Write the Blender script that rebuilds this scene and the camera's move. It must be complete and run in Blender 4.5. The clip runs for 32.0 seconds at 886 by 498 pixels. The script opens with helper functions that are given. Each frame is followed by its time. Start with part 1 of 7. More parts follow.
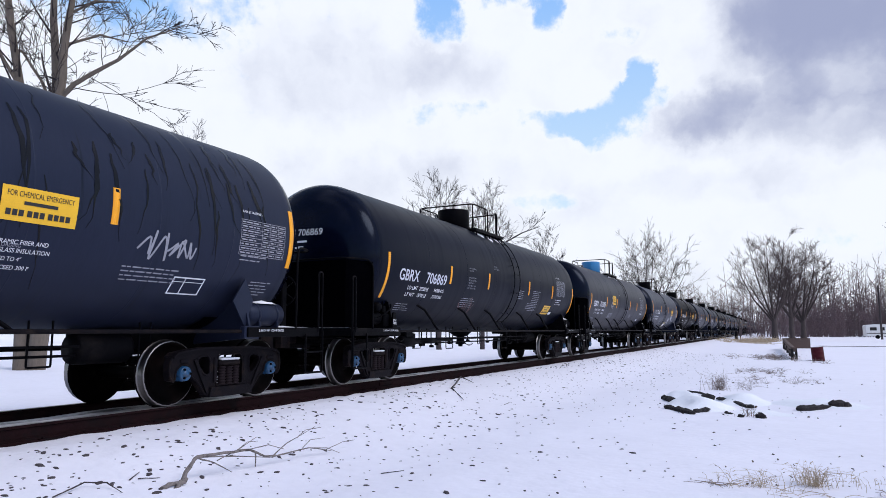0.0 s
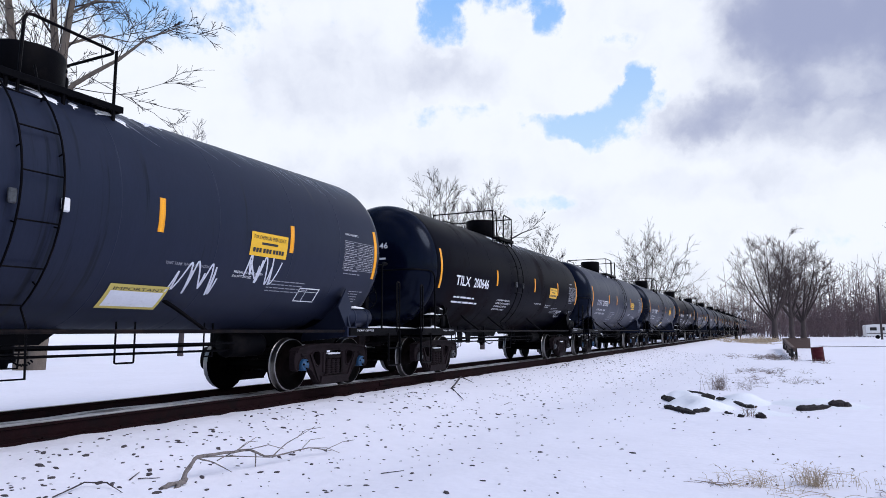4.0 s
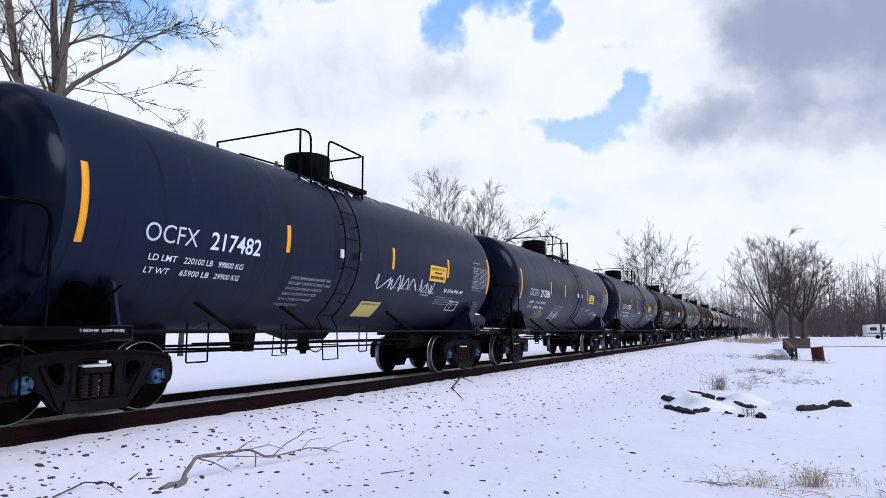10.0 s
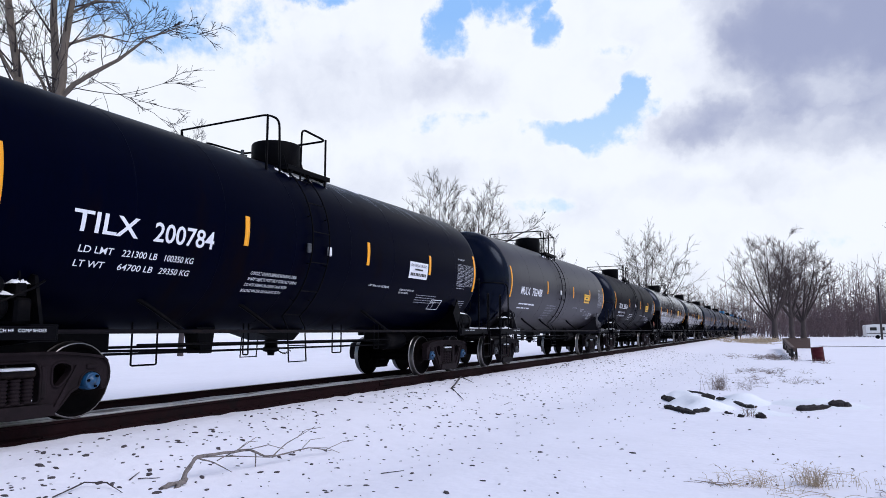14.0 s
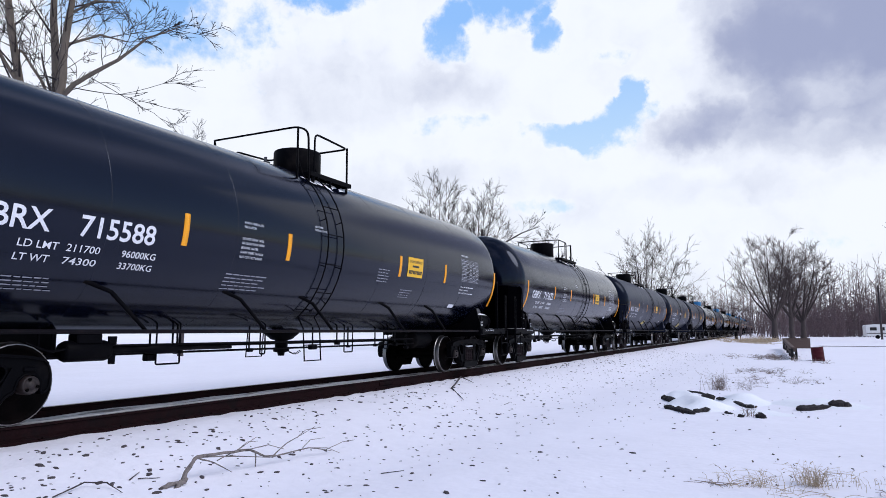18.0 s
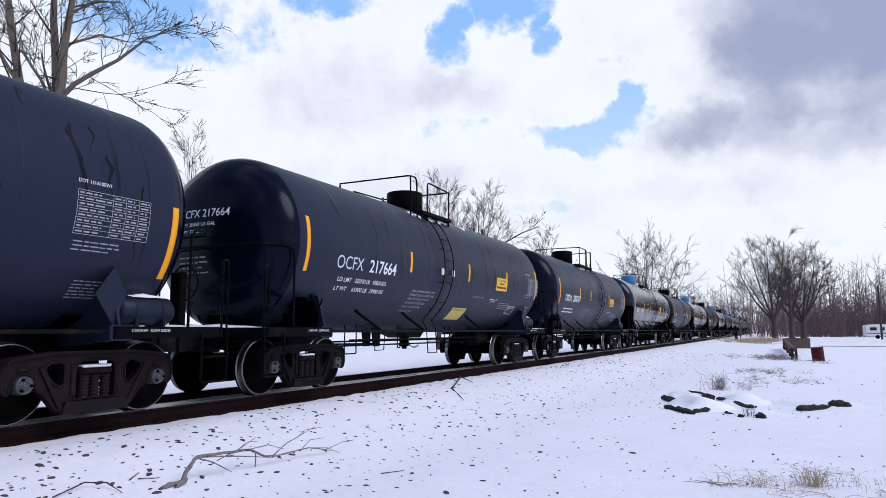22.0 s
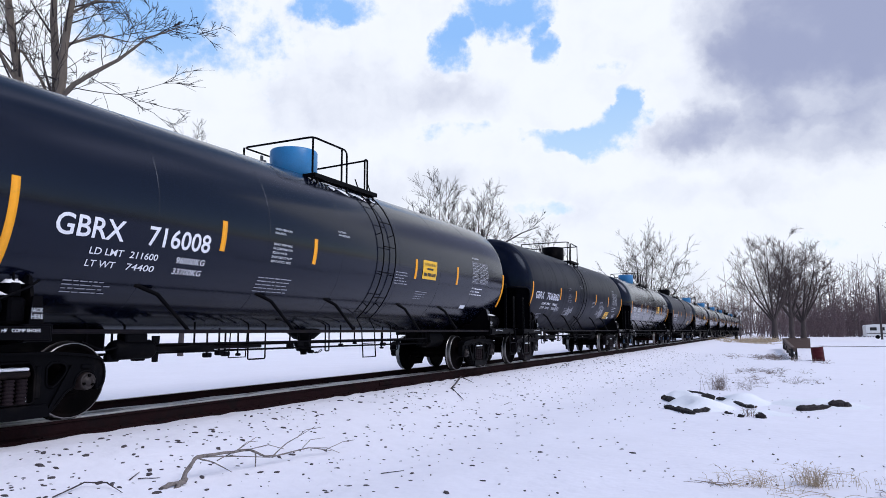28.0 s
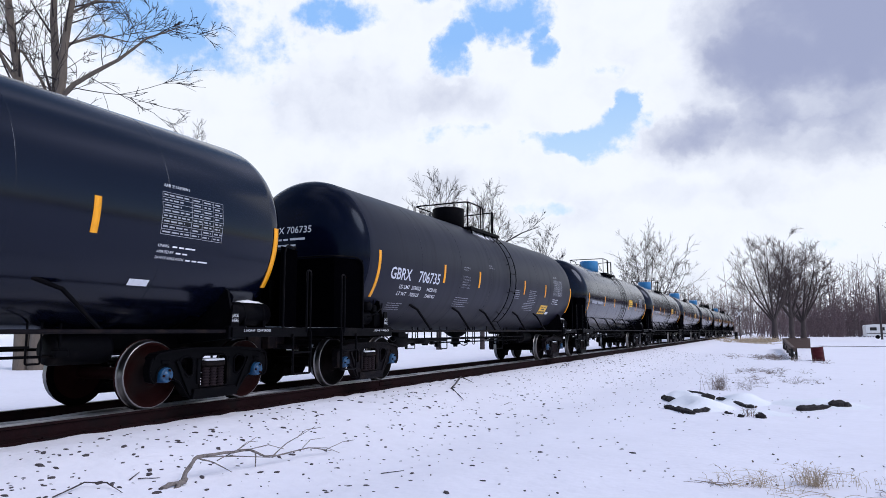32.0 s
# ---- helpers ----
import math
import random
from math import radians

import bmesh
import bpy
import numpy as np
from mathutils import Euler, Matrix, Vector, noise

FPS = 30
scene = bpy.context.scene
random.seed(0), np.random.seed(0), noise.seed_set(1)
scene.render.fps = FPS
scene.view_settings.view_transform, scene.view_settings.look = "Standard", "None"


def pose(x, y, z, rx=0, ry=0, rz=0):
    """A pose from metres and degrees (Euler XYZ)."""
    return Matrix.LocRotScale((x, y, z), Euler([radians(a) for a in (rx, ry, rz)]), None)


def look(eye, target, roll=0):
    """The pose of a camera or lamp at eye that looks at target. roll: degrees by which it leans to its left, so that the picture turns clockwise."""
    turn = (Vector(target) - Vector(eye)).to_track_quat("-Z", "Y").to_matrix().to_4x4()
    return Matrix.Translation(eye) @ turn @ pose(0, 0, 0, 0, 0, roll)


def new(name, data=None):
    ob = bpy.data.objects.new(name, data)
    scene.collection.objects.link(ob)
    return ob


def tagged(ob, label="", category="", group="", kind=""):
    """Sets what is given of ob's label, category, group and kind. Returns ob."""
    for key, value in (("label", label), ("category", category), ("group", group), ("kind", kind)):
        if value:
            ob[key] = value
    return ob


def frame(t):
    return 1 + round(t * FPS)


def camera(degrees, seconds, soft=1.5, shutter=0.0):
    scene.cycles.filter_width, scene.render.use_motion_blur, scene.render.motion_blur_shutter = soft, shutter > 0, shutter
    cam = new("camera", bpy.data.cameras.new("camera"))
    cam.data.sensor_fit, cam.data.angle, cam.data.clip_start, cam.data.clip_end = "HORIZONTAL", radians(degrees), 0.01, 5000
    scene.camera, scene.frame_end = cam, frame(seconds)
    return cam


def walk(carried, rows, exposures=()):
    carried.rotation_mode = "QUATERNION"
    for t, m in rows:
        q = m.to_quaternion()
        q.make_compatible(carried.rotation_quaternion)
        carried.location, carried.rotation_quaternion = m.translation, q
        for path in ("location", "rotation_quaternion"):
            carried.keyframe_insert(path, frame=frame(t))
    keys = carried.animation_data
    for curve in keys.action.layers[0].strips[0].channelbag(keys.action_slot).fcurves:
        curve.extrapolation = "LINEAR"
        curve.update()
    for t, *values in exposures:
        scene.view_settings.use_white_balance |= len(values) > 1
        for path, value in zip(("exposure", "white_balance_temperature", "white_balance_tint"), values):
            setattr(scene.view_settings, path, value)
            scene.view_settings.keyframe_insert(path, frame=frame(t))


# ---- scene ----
from functools import lru_cache

from mathutils.geometry import tessellate_polygon

# the camera on its tripod, beside the line
CAM = (0.0, 0.0, 1.03)
TRACK_X = -8.47
PSI, PITCH = radians(26.05), radians(7.006)
AIM = (CAM[0] - math.sin(PSI) * math.cos(PITCH), CAM[1] + math.cos(PSI) * math.cos(PITCH), CAM[2] + math.sin(PITCH))
cam = camera(66.94, 32.0, soft=0.75)
walk(cam, [(0.0, look(CAM, AIM, -0.18)), (32.0, look(CAM, AIM, -0.18))], exposures=[(0.0, 0.0), (32.0, 0.0)])


# ---------------------------------------------------------------- light
def node(nt, kind, **values):
    n = nt.nodes.new(kind)
    for key, v in values.items():
        if key in n.inputs:
            n.inputs[key].default_value = v
    return n


def world_sky():
    w = bpy.data.worlds.new("winter_sky")
    scene.world = w
    w.use_nodes = True
    nt = w.node_tree
    nt.nodes.clear()
    out = node(nt, "ShaderNodeOutputWorld")
    bg = node(nt, "ShaderNodeBackground")
    sky = node(nt, "ShaderNodeTexSky")
    sky.sky_type, sky.sun_disc = "NISHITA", False
    sky.sun_elevation, sky.sun_rotation = SUN_ELEVATION, SUN_ROTATION
    sky_k = node(nt, "ShaderNodeVectorMath")
    sky_k.operation = "SCALE"
    sky_k.inputs["Scale"].default_value = 0.15
    tc = node(nt, "ShaderNodeTexCoord")
    noise_n = node(nt, "ShaderNodeTexNoise", Scale=2.2, Detail=6.0, Roughness=0.55)
    ramp = node(nt, "ShaderNodeValToRGB")
    ramp.color_ramp.elements[0].position, ramp.color_ramp.elements[1].position = 0.48, 0.68
    sep = node(nt, "ShaderNodeSeparateXYZ")
    rise = node(nt, "ShaderNodeMapRange")
    rise.inputs["From Min"].default_value, rise.inputs["From Max"].default_value = 0.0, 0.9
    rise.inputs["To Min"].default_value, rise.inputs["To Max"].default_value = CLOUD_LOW, CLOUD_HIGH
    grey = node(nt, "ShaderNodeTexNoise", Scale=3.5, Detail=4.0)
    vary = node(nt, "ShaderNodeMapRange")
    vary.inputs["To Min"].default_value, vary.inputs["To Max"].default_value = 0.65, 1.3
    mul = node(nt, "ShaderNodeMath")
    mul.operation = "MULTIPLY"
    cloud = node(nt, "ShaderNodeVectorMath")
    cloud.operation = "SCALE"
    cloud.inputs[0].default_value = CLOUD_TINT
    mix = node(nt, "ShaderNodeMix")
    mix.data_type = "RGBA"
    link = nt.links.new
    link(tc.outputs["Generated"], noise_n.inputs["Vector"])
    link(tc.outputs["Generated"], grey.inputs["Vector"])
    link(tc.outputs["Generated"], sep.inputs[0])
    link(sep.outputs["Z"], rise.inputs["Value"])
    link(grey.outputs["Fac"], vary.inputs["Value"])
    # thin cloud glows towards the sun
    toward = node(nt, "ShaderNodeVectorMath")
    toward.operation = "DOT_PRODUCT"
    ce = math.cos(SUN_ELEVATION)
    toward.inputs[1].default_value = (math.sin(SUN_ROTATION) * ce, math.cos(SUN_ROTATION) * ce, math.sin(SUN_ELEVATION))
    glow = node(nt, "ShaderNodeMapRange")
    glow.inputs["From Min"].default_value, glow.inputs["From Max"].default_value = -0.4, 1.0
    glow.inputs["To Min"].default_value, glow.inputs["To Max"].default_value = 0.5, 1.35
    lit = node(nt, "ShaderNodeMath")
    lit.operation = "MULTIPLY"
    link(tc.outputs["Generated"], toward.inputs[0])
    link(toward.outputs["Value"], glow.inputs["Value"])
    link(rise.outputs[0], mul.inputs[0])
    link(vary.outputs[0], mul.inputs[1])
    link(mul.outputs[0], lit.inputs[0])
    link(glow.outputs[0], lit.inputs[1])
    link(lit.outputs[0], cloud.inputs["Scale"])
    link(noise_n.outputs["Fac"], ramp.inputs["Fac"])
    link(sky.outputs["Color"], sky_k.inputs[0])
    link(ramp.outputs["Color"], mix.inputs["Factor"])
    link(sky_k.outputs[0], mix.inputs["A"])
    link(cloud.outputs[0], mix.inputs["B"])
    link(mix.outputs["Result"], bg.inputs["Color"])
    link(bg.outputs[0], out.inputs["Surface"])


SUN_ELEVATION, SUN_ROTATION = radians(46), radians(93)
CLOUD_LOW, CLOUD_HIGH, CLOUD_TINT = 0.56, 0.95, (0.78, 0.84, 1.13)
world_sky()
sun = new("sun", bpy.data.lights.new("sun", "SUN"))
sun.data.energy, sun.data.angle, sun.data.color = 1.30, radians(32), (0.985, 0.965, 1.04)
sun.matrix_world = look((0, 0, 60), (0 - math.sin(SUN_ROTATION) * 60, -math.cos(SUN_ROTATION) * 60, 60 - math.tan(SUN_ELEVATION) * 60))


# ---------------------------------------------------------------- materials
def paint(name, color, rough=0.5, metal=0.0, vary=0.25, scale=6.0, bump=0.0, bump_scale=60.0, coat=0.0, stretch=(1, 1, 1), spec=0.5,
          second=None, cover=(0.55, 0.7), second_scale=2.0, second_stretch=(1, 1, 1), second_rough=None, random_vary=0.0, sheen=None):
    """A procedural surface: a base colour that drifts at two scales, and a second colour in patches (dirt, rust, streaks)."""
    m = bpy.data.materials.new(name)
    m.use_nodes = True
    nt = m.node_tree
    bsdf = nt.nodes["Principled BSDF"]
    bsdf.inputs["Roughness"].default_value, bsdf.inputs["Metallic"].default_value = rough, metal
    bsdf.inputs["Coat Weight"].default_value, bsdf.inputs["Coat Roughness"].default_value = coat, 0.08
    bsdf.inputs["Specular IOR Level"].default_value = spec
    if sheen:
        bsdf.inputs["Specular Tint"].default_value = (*sheen, 1)
    link = nt.links.new
    tc = node(nt, "ShaderNodeTexCoord")
    mp = node(nt, "ShaderNodeMapping")
    mp.inputs["Scale"].default_value = stretch
    link(tc.outputs["Object"], mp.inputs["Vector"])
    n1 = node(nt, "ShaderNodeTexNoise", Scale=scale, Detail=5.0, Roughness=0.6)
    n2 = node(nt, "ShaderNodeTexNoise", Scale=scale * 9, Detail=3.0)
    link(mp.outputs[0], n1.inputs["Vector"])
    link(mp.outputs[0], n2.inputs["Vector"])
    add = node(nt, "ShaderNodeMath")
    add.operation = "ADD"
    link(n1.outputs["Fac"], add.inputs[0])
    link(n2.outputs["Fac"], add.inputs[1])
    total = add.outputs[0]
    if random_vary:
        info = node(nt, "ShaderNodeObjectInfo")
        more = node(nt, "ShaderNodeMath")
        more.operation = "MULTIPLY_ADD"
        more.inputs[1].default_value = random_vary
        link(info.outputs["Random"], more.inputs[0])
        link(total, more.inputs[2])
        total = more.outputs[0]
    rng = node(nt, "ShaderNodeMapRange")
    rng.inputs["From Min"].default_value, rng.inputs["From Max"].default_value = 0.5, 1.5
    rng.inputs["To Min"].default_value, rng.inputs["To Max"].default_value = 1 - vary, 1 + vary
    link(total, rng.inputs["Value"])
    sc = node(nt, "ShaderNodeVectorMath")
    sc.operation = "SCALE"
    sc.inputs[0].default_value = color
    link(rng.outputs[0], sc.inputs["Scale"])
    col = sc.outputs[0]
    if second:
        mp2 = node(nt, "ShaderNodeMapping")
        mp2.inputs["Scale"].default_value = second_stretch
        link(tc.outputs["Object"], mp2.inputs["Vector"])
        n3 = node(nt, "ShaderNodeTexNoise", Scale=second_scale, Detail=6.0, Roughness=0.62)
        link(mp2.outputs[0], n3.inputs["Vector"])
        r3 = node(nt, "ShaderNodeMapRange")
        r3.inputs["From Min"].default_value, r3.inputs["From Max"].default_value = cover
        link(n3.outputs["Fac"], r3.inputs["Value"])
        mix = node(nt, "ShaderNodeMix")
        mix.data_type = "RGBA"
        mix.inputs["B"].default_value = (*second, 1)
        link(r3.outputs[0], mix.inputs["Factor"])
        link(col, mix.inputs["A"])
        col = mix.outputs["Result"]
        if second_rough is not None:
            r4 = node(nt, "ShaderNodeMapRange")
            r4.inputs["To Min"].default_value, r4.inputs["To Max"].default_value = rough, second_rough
            link(r3.outputs[0], r4.inputs["Value"])
            link(r4.outputs[0], bsdf.inputs["Roughness"])
    link(col, bsdf.inputs["Base Color"])
    if bump:
        n5 = node(nt, "ShaderNodeTexNoise", Scale=bump_scale, Detail=4.0)
        link(tc.outputs["Object"], n5.inputs["Vector"])
        b = node(nt, "ShaderNodeBump", Strength=bump, Distance=0.02)
        link(n5.outputs["Fac"], b.inputs["Height"])
        link(b.outputs[0], bsdf.inputs["Normal"])
    return m


M = {
    "snow": paint("snow", (0.88, 0.87, 0.945), 0.75, vary=0.05, scale=0.7, bump=0.55, bump_scale=9.0, spec=0.3),
    "snow_cap": paint("snow_cap", (0.88, 0.9, 0.95), 0.7, vary=0.05, scale=9, bump=0.4, bump_scale=30, spec=0.3),
    "frost": paint("frost", (0.30, 0.32, 0.38), 0.7, vary=0.35, scale=14, spec=0.3),
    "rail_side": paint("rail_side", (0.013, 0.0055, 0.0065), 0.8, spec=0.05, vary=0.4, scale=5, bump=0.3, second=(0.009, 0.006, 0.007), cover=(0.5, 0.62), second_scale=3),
    "rail_head": paint("rail_head", (0.4, 0.39, 0.39), 0.32, 0.9, vary=0.2, scale=3, stretch=(8, 0.4, 1)),
    "track_bed": paint("track_bed", (0.55, 0.55, 0.58), 0.9, vary=0.3, scale=2, bump=0.6, bump_scale=25, second=(0.12, 0.11, 0.11), cover=(0.5, 0.62), second_scale=2.5, second_stretch=(3, 0.5, 1)),
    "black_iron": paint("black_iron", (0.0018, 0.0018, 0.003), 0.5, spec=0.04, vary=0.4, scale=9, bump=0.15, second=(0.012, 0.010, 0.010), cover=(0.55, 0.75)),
    # lightless black for the added end sheets and the O cars' shaded brake gear
    "dead_black": paint("dead_black", (0.0008, 0.0008, 0.0014), 0.6, spec=0.0, vary=0.4, scale=3),
    "soft_ink": paint("soft_ink", (0.34, 0.35, 0.40), 0.55, vary=0.25, scale=20),
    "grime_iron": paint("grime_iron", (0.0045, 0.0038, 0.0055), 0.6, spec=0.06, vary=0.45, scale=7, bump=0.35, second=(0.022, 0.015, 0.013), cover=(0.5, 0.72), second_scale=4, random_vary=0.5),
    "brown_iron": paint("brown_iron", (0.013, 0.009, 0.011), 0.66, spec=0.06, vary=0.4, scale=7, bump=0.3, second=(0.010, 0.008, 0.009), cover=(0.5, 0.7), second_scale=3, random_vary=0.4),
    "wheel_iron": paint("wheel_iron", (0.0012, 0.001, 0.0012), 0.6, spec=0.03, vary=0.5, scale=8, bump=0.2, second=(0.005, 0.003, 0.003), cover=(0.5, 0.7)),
    "wheel_rust": paint("wheel_rust", (0.014, 0.003, 0.003), 0.7, spec=0.05, vary=0.4, scale=8, bump=0.2, second=(0.010, 0.006, 0.006), cover=(0.5, 0.65)),
    "bright_steel": paint("bright_steel", (0.22, 0.21, 0.21), 0.3, 1.0, vary=0.2, scale=10),
    "cap_blue": paint("cap_blue", (0.006, 0.06, 0.15), 0.4, vary=0.4, scale=20, second=(0.03, 0.05, 0.08), cover=(0.5, 0.7), second_scale=14),
    "cap_grey": paint("cap_grey", (0.07, 0.075, 0.085), 0.45, 0.4, vary=0.3, scale=20, second=(0.03, 0.03, 0.035), cover=(0.45, 0.65), second_scale=14),
    "cap_rust": paint("cap_rust", (0.010, 0.0045, 0.005), 0.6, vary=0.3, scale=20),
    "dome_blue": paint("dome_blue", (0.02, 0.2, 0.46), 0.35, vary=0.15, scale=4, second=(0.1, 0.3, 0.5), cover=(0.6, 0.8), second_scale=3),
    "yellow": paint("reflective_yellow", (0.92, 0.37, 0.006), 0.4, vary=0.12, scale=12, second=(0.5, 0.27, 0.04), cover=(0.6, 0.85), second_scale=7),
    "yellow_sign": paint("yellow_sign", (0.80, 0.45, 0.015), 0.45, vary=0.1, scale=8),
    "placard": paint("placard_orange", (0.22, 0.05, 0.018), 0.6, vary=0.3, scale=8, second=(0.08, 0.02, 0.012), cover=(0.5, 0.7)),
    "black_ink": paint("black_ink", (0.012, 0.012, 0.014), 0.5, vary=0.2),
    "white_ink": paint("white_ink", (0.72, 0.74, 0.8), 0.5, vary=0.12, scale=20, second=(0.3, 0.31, 0.35), cover=(0.6, 0.85), second_scale=16),
    "dim_ink": paint("faded_ink", (0.26, 0.27, 0.32), 0.55, vary=0.3, scale=20),
    "stain": paint("wet_stain", (0.004, 0.0045, 0.007), 0.25, vary=0.3, scale=5, spec=0.2),
    "chalk": paint("chalk_paint", (0.55, 0.57, 0.66), 0.6, vary=0.3, scale=10),
    "chalk_red": paint("red_chalk_paint", (0.075, 0.033, 0.04), 0.6, vary=0.3, scale=10),
    "chalk_yellow": paint("yellow_chalk_paint", (0.3, 0.29, 0.14), 0.6, vary=0.3, scale=10),
    "bark": paint("bark", (0.05, 0.04, 0.042), 0.9, vary=0.45, scale=6, stretch=(2, 2, 0.4), bump=0.8, bump_scale=18),
    "bark_pale": paint("bark_pale", (0.145, 0.118, 0.096), 0.9, vary=0.4, scale=5, stretch=(2, 2, 0.4), bump=0.8, bump_scale=16),
    "twig": paint("twig", (0.026, 0.019, 0.02), 0.9, vary=0.3, scale=3),
    # wood tones for far trees, paler than near ones: distance haze put into colour
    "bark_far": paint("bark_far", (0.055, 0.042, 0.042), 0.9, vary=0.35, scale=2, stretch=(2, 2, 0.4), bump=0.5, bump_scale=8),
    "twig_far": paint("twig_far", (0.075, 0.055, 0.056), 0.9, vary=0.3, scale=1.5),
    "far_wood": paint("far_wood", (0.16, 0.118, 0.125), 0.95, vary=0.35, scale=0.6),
    "stone": paint("stone", (0.06, 0.05, 0.055), 0.85, vary=0.5, scale=5, bump=0.5),
    "weed": paint("dead_weed", (0.24, 0.19, 0.17), 0.9, vary=0.35, scale=5),
    "branch_wood": paint("branch_wood", (0.20, 0.175, 0.165), 0.9, vary=0.4, scale=14, stretch=(1, 1, 1), bump=0.8, bump_scale=40, second=(0.06, 0.05, 0.05), cover=(0.48, 0.62), second_scale=12),
    # far brushwood, lightened by the same haze in its colour
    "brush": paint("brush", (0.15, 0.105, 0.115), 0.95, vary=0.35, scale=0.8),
    "dry_grass": paint("dry_grass", (0.48, 0.38, 0.26), 0.9, vary=0.35, scale=5),
    "leaf": paint("dead_leaf", (0.075, 0.05, 0.042), 0.85, vary=0.4, scale=20),
    "old_log": paint("old_log", (0.014, 0.011, 0.012), 0.9, vary=0.5, scale=6, bump=0.8, bump_scale=20),
    "red_drum": paint("red_drum", (0.06, 0.004, 0.009), 0.55, spec=0.2, vary=0.3, scale=4, second=(0.035, 0.006, 0.007), cover=(0.5, 0.7)),
    "grey_board": paint("grey_board", (0.1, 0.085, 0.085), 0.9, vary=0.35, scale=4, stretch=(1, 6, 6), bump=0.5),
    "brown_board": paint("brown_board", (0.10, 0.068, 0.058), 0.9, vary=0.35, scale=4, stretch=(1, 6, 6), bump=0.5),
    "notice_yellow": paint("notice_yellow", (0.60, 0.48, 0.12), 0.5, vary=0.15, scale=6),
    "road_dirt": paint("road_dirt", (0.13, 0.115, 0.12), 0.9, vary=0.3, scale=0.8, bump=0.5, bump_scale=6, second=(0.7, 0.7, 0.75), cover=(0.48, 0.6), second_scale=0.35, second_stretch=(0.3, 2.0, 1)),
    "white_paint": paint("white_paint", (0.7, 0.7, 0.72), 0.5, vary=0.1),
    "caravan_white": paint("caravan_white", (0.72, 0.71, 0.70), 0.4, vary=0.1, scale=2),
    "dark_glass": paint("dark_glass", (0.012, 0.013, 0.016), 0.08, vary=0.2),
}
TANK = {
    "O": paint("tank_grey", (0.0115, 0.0145, 0.030), 0.44, vary=0.18, scale=1.5, spec=0.24, sheen=(0.6, 0.72, 1.0), stretch=(0.6, 3.5, 0.6), bump=0.04, bump_scale=5,
               second=(0.006, 0.007, 0.012), cover=(0.60, 0.66), second_scale=1.1, second_stretch=(0.25, 6.0, 0.25), second_rough=0.3, random_vary=0.35),
    "T": paint("tank_black", (0.0001, 0.0005, 0.0056), 0.34, vary=0.3, scale=1.5, spec=0.016, sheen=(0.6, 0.75, 1.0), stretch=(0.6, 3, 0.6), bump=0.03, bump_scale=5,
               second=(0.003, 0.0013, 0.002), cover=(0.58, 0.76), second_scale=0.7, second_stretch=(0.6, 1.6, 0.6), second_rough=0.5, random_vary=0.3),
    "M": paint("tank_brown_grey", (0.018, 0.016, 0.021), 0.4, vary=0.2, scale=1.5, spec=0.25, sheen=(0.8, 0.85, 1.0), stretch=(0.6, 3, 0.6), bump=0.03, bump_scale=5,
               second=(0.012, 0.010, 0.014), cover=(0.55, 0.7), second_scale=0.9, second_stretch=(0.4, 4, 0.4), random_vary=0.3),
    "G6": paint("tank_charcoal", (0.0018, 0.0030, 0.0095), 0.40, vary=0.2, scale=1.2, spec=0.08, sheen=(0.62, 0.75, 1.0), stretch=(0.6, 3, 0.6), bump=0.03, bump_scale=4,
                second=(0.0045, 0.0055, 0.0115), cover=(0.5, 0.7), second_scale=0.9, second_stretch=(0.4, 4, 0.4), second_rough=0.5, random_vary=0.3),
    "G7": paint("tank_gloss_black", (0.0015, 0.0023, 0.0080), 0.16, vary=0.15, scale=1.2, spec=0.37, sheen=(0.68, 0.78, 1.0), stretch=(0.6, 2, 0.6), bump=0.012, bump_scale=2.5, random_vary=0.2),
}
# head colours darker than most shells: shade between the cars put into the base
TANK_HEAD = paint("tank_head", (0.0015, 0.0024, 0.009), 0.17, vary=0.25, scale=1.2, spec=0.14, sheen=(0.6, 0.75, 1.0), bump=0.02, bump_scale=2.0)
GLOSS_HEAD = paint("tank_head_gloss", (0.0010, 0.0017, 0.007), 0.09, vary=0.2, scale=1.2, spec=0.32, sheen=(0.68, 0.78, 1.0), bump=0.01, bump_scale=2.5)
TANK["G2"] = paint("tank_dull_charcoal", (0.009, 0.0095, 0.018), 0.42, vary=0.16, scale=1.2, spec=0.2, sheen=(0.65, 0.75, 1.0), stretch=(0.6, 3, 0.6), bump=0.03, bump_scale=4, second=(0.012, 0.012, 0.019), cover=(0.5, 0.7), second_scale=0.9, second_stretch=(0.4, 4, 0.4), second_rough=0.5)
TANK["G3"] = paint("tank_dark_navy", (0.0012, 0.0024, 0.0105), 0.38, vary=0.25, scale=1.2, spec=0.06, sheen=(0.6, 0.75, 1.0), stretch=(0.6, 3, 0.6), bump=0.03, bump_scale=4, second=(0.007, 0.008, 0.013), cover=(0.52, 0.7), second_scale=0.9, second_stretch=(0.4, 4, 0.4), second_rough=0.5)
TANK["O2"] = paint("tank_navy_grey", (0.0065, 0.0105, 0.027), 0.42, vary=0.2, scale=1.5, spec=0.18, sheen=(0.6, 0.72, 1.0), stretch=(0.6, 3.5, 0.6), bump=0.04, bump_scale=5, second=(0.003, 0.004, 0.009), cover=(0.58, 0.66), second_scale=1.1, second_stretch=(0.25, 6.0, 0.25), second_rough=0.3)
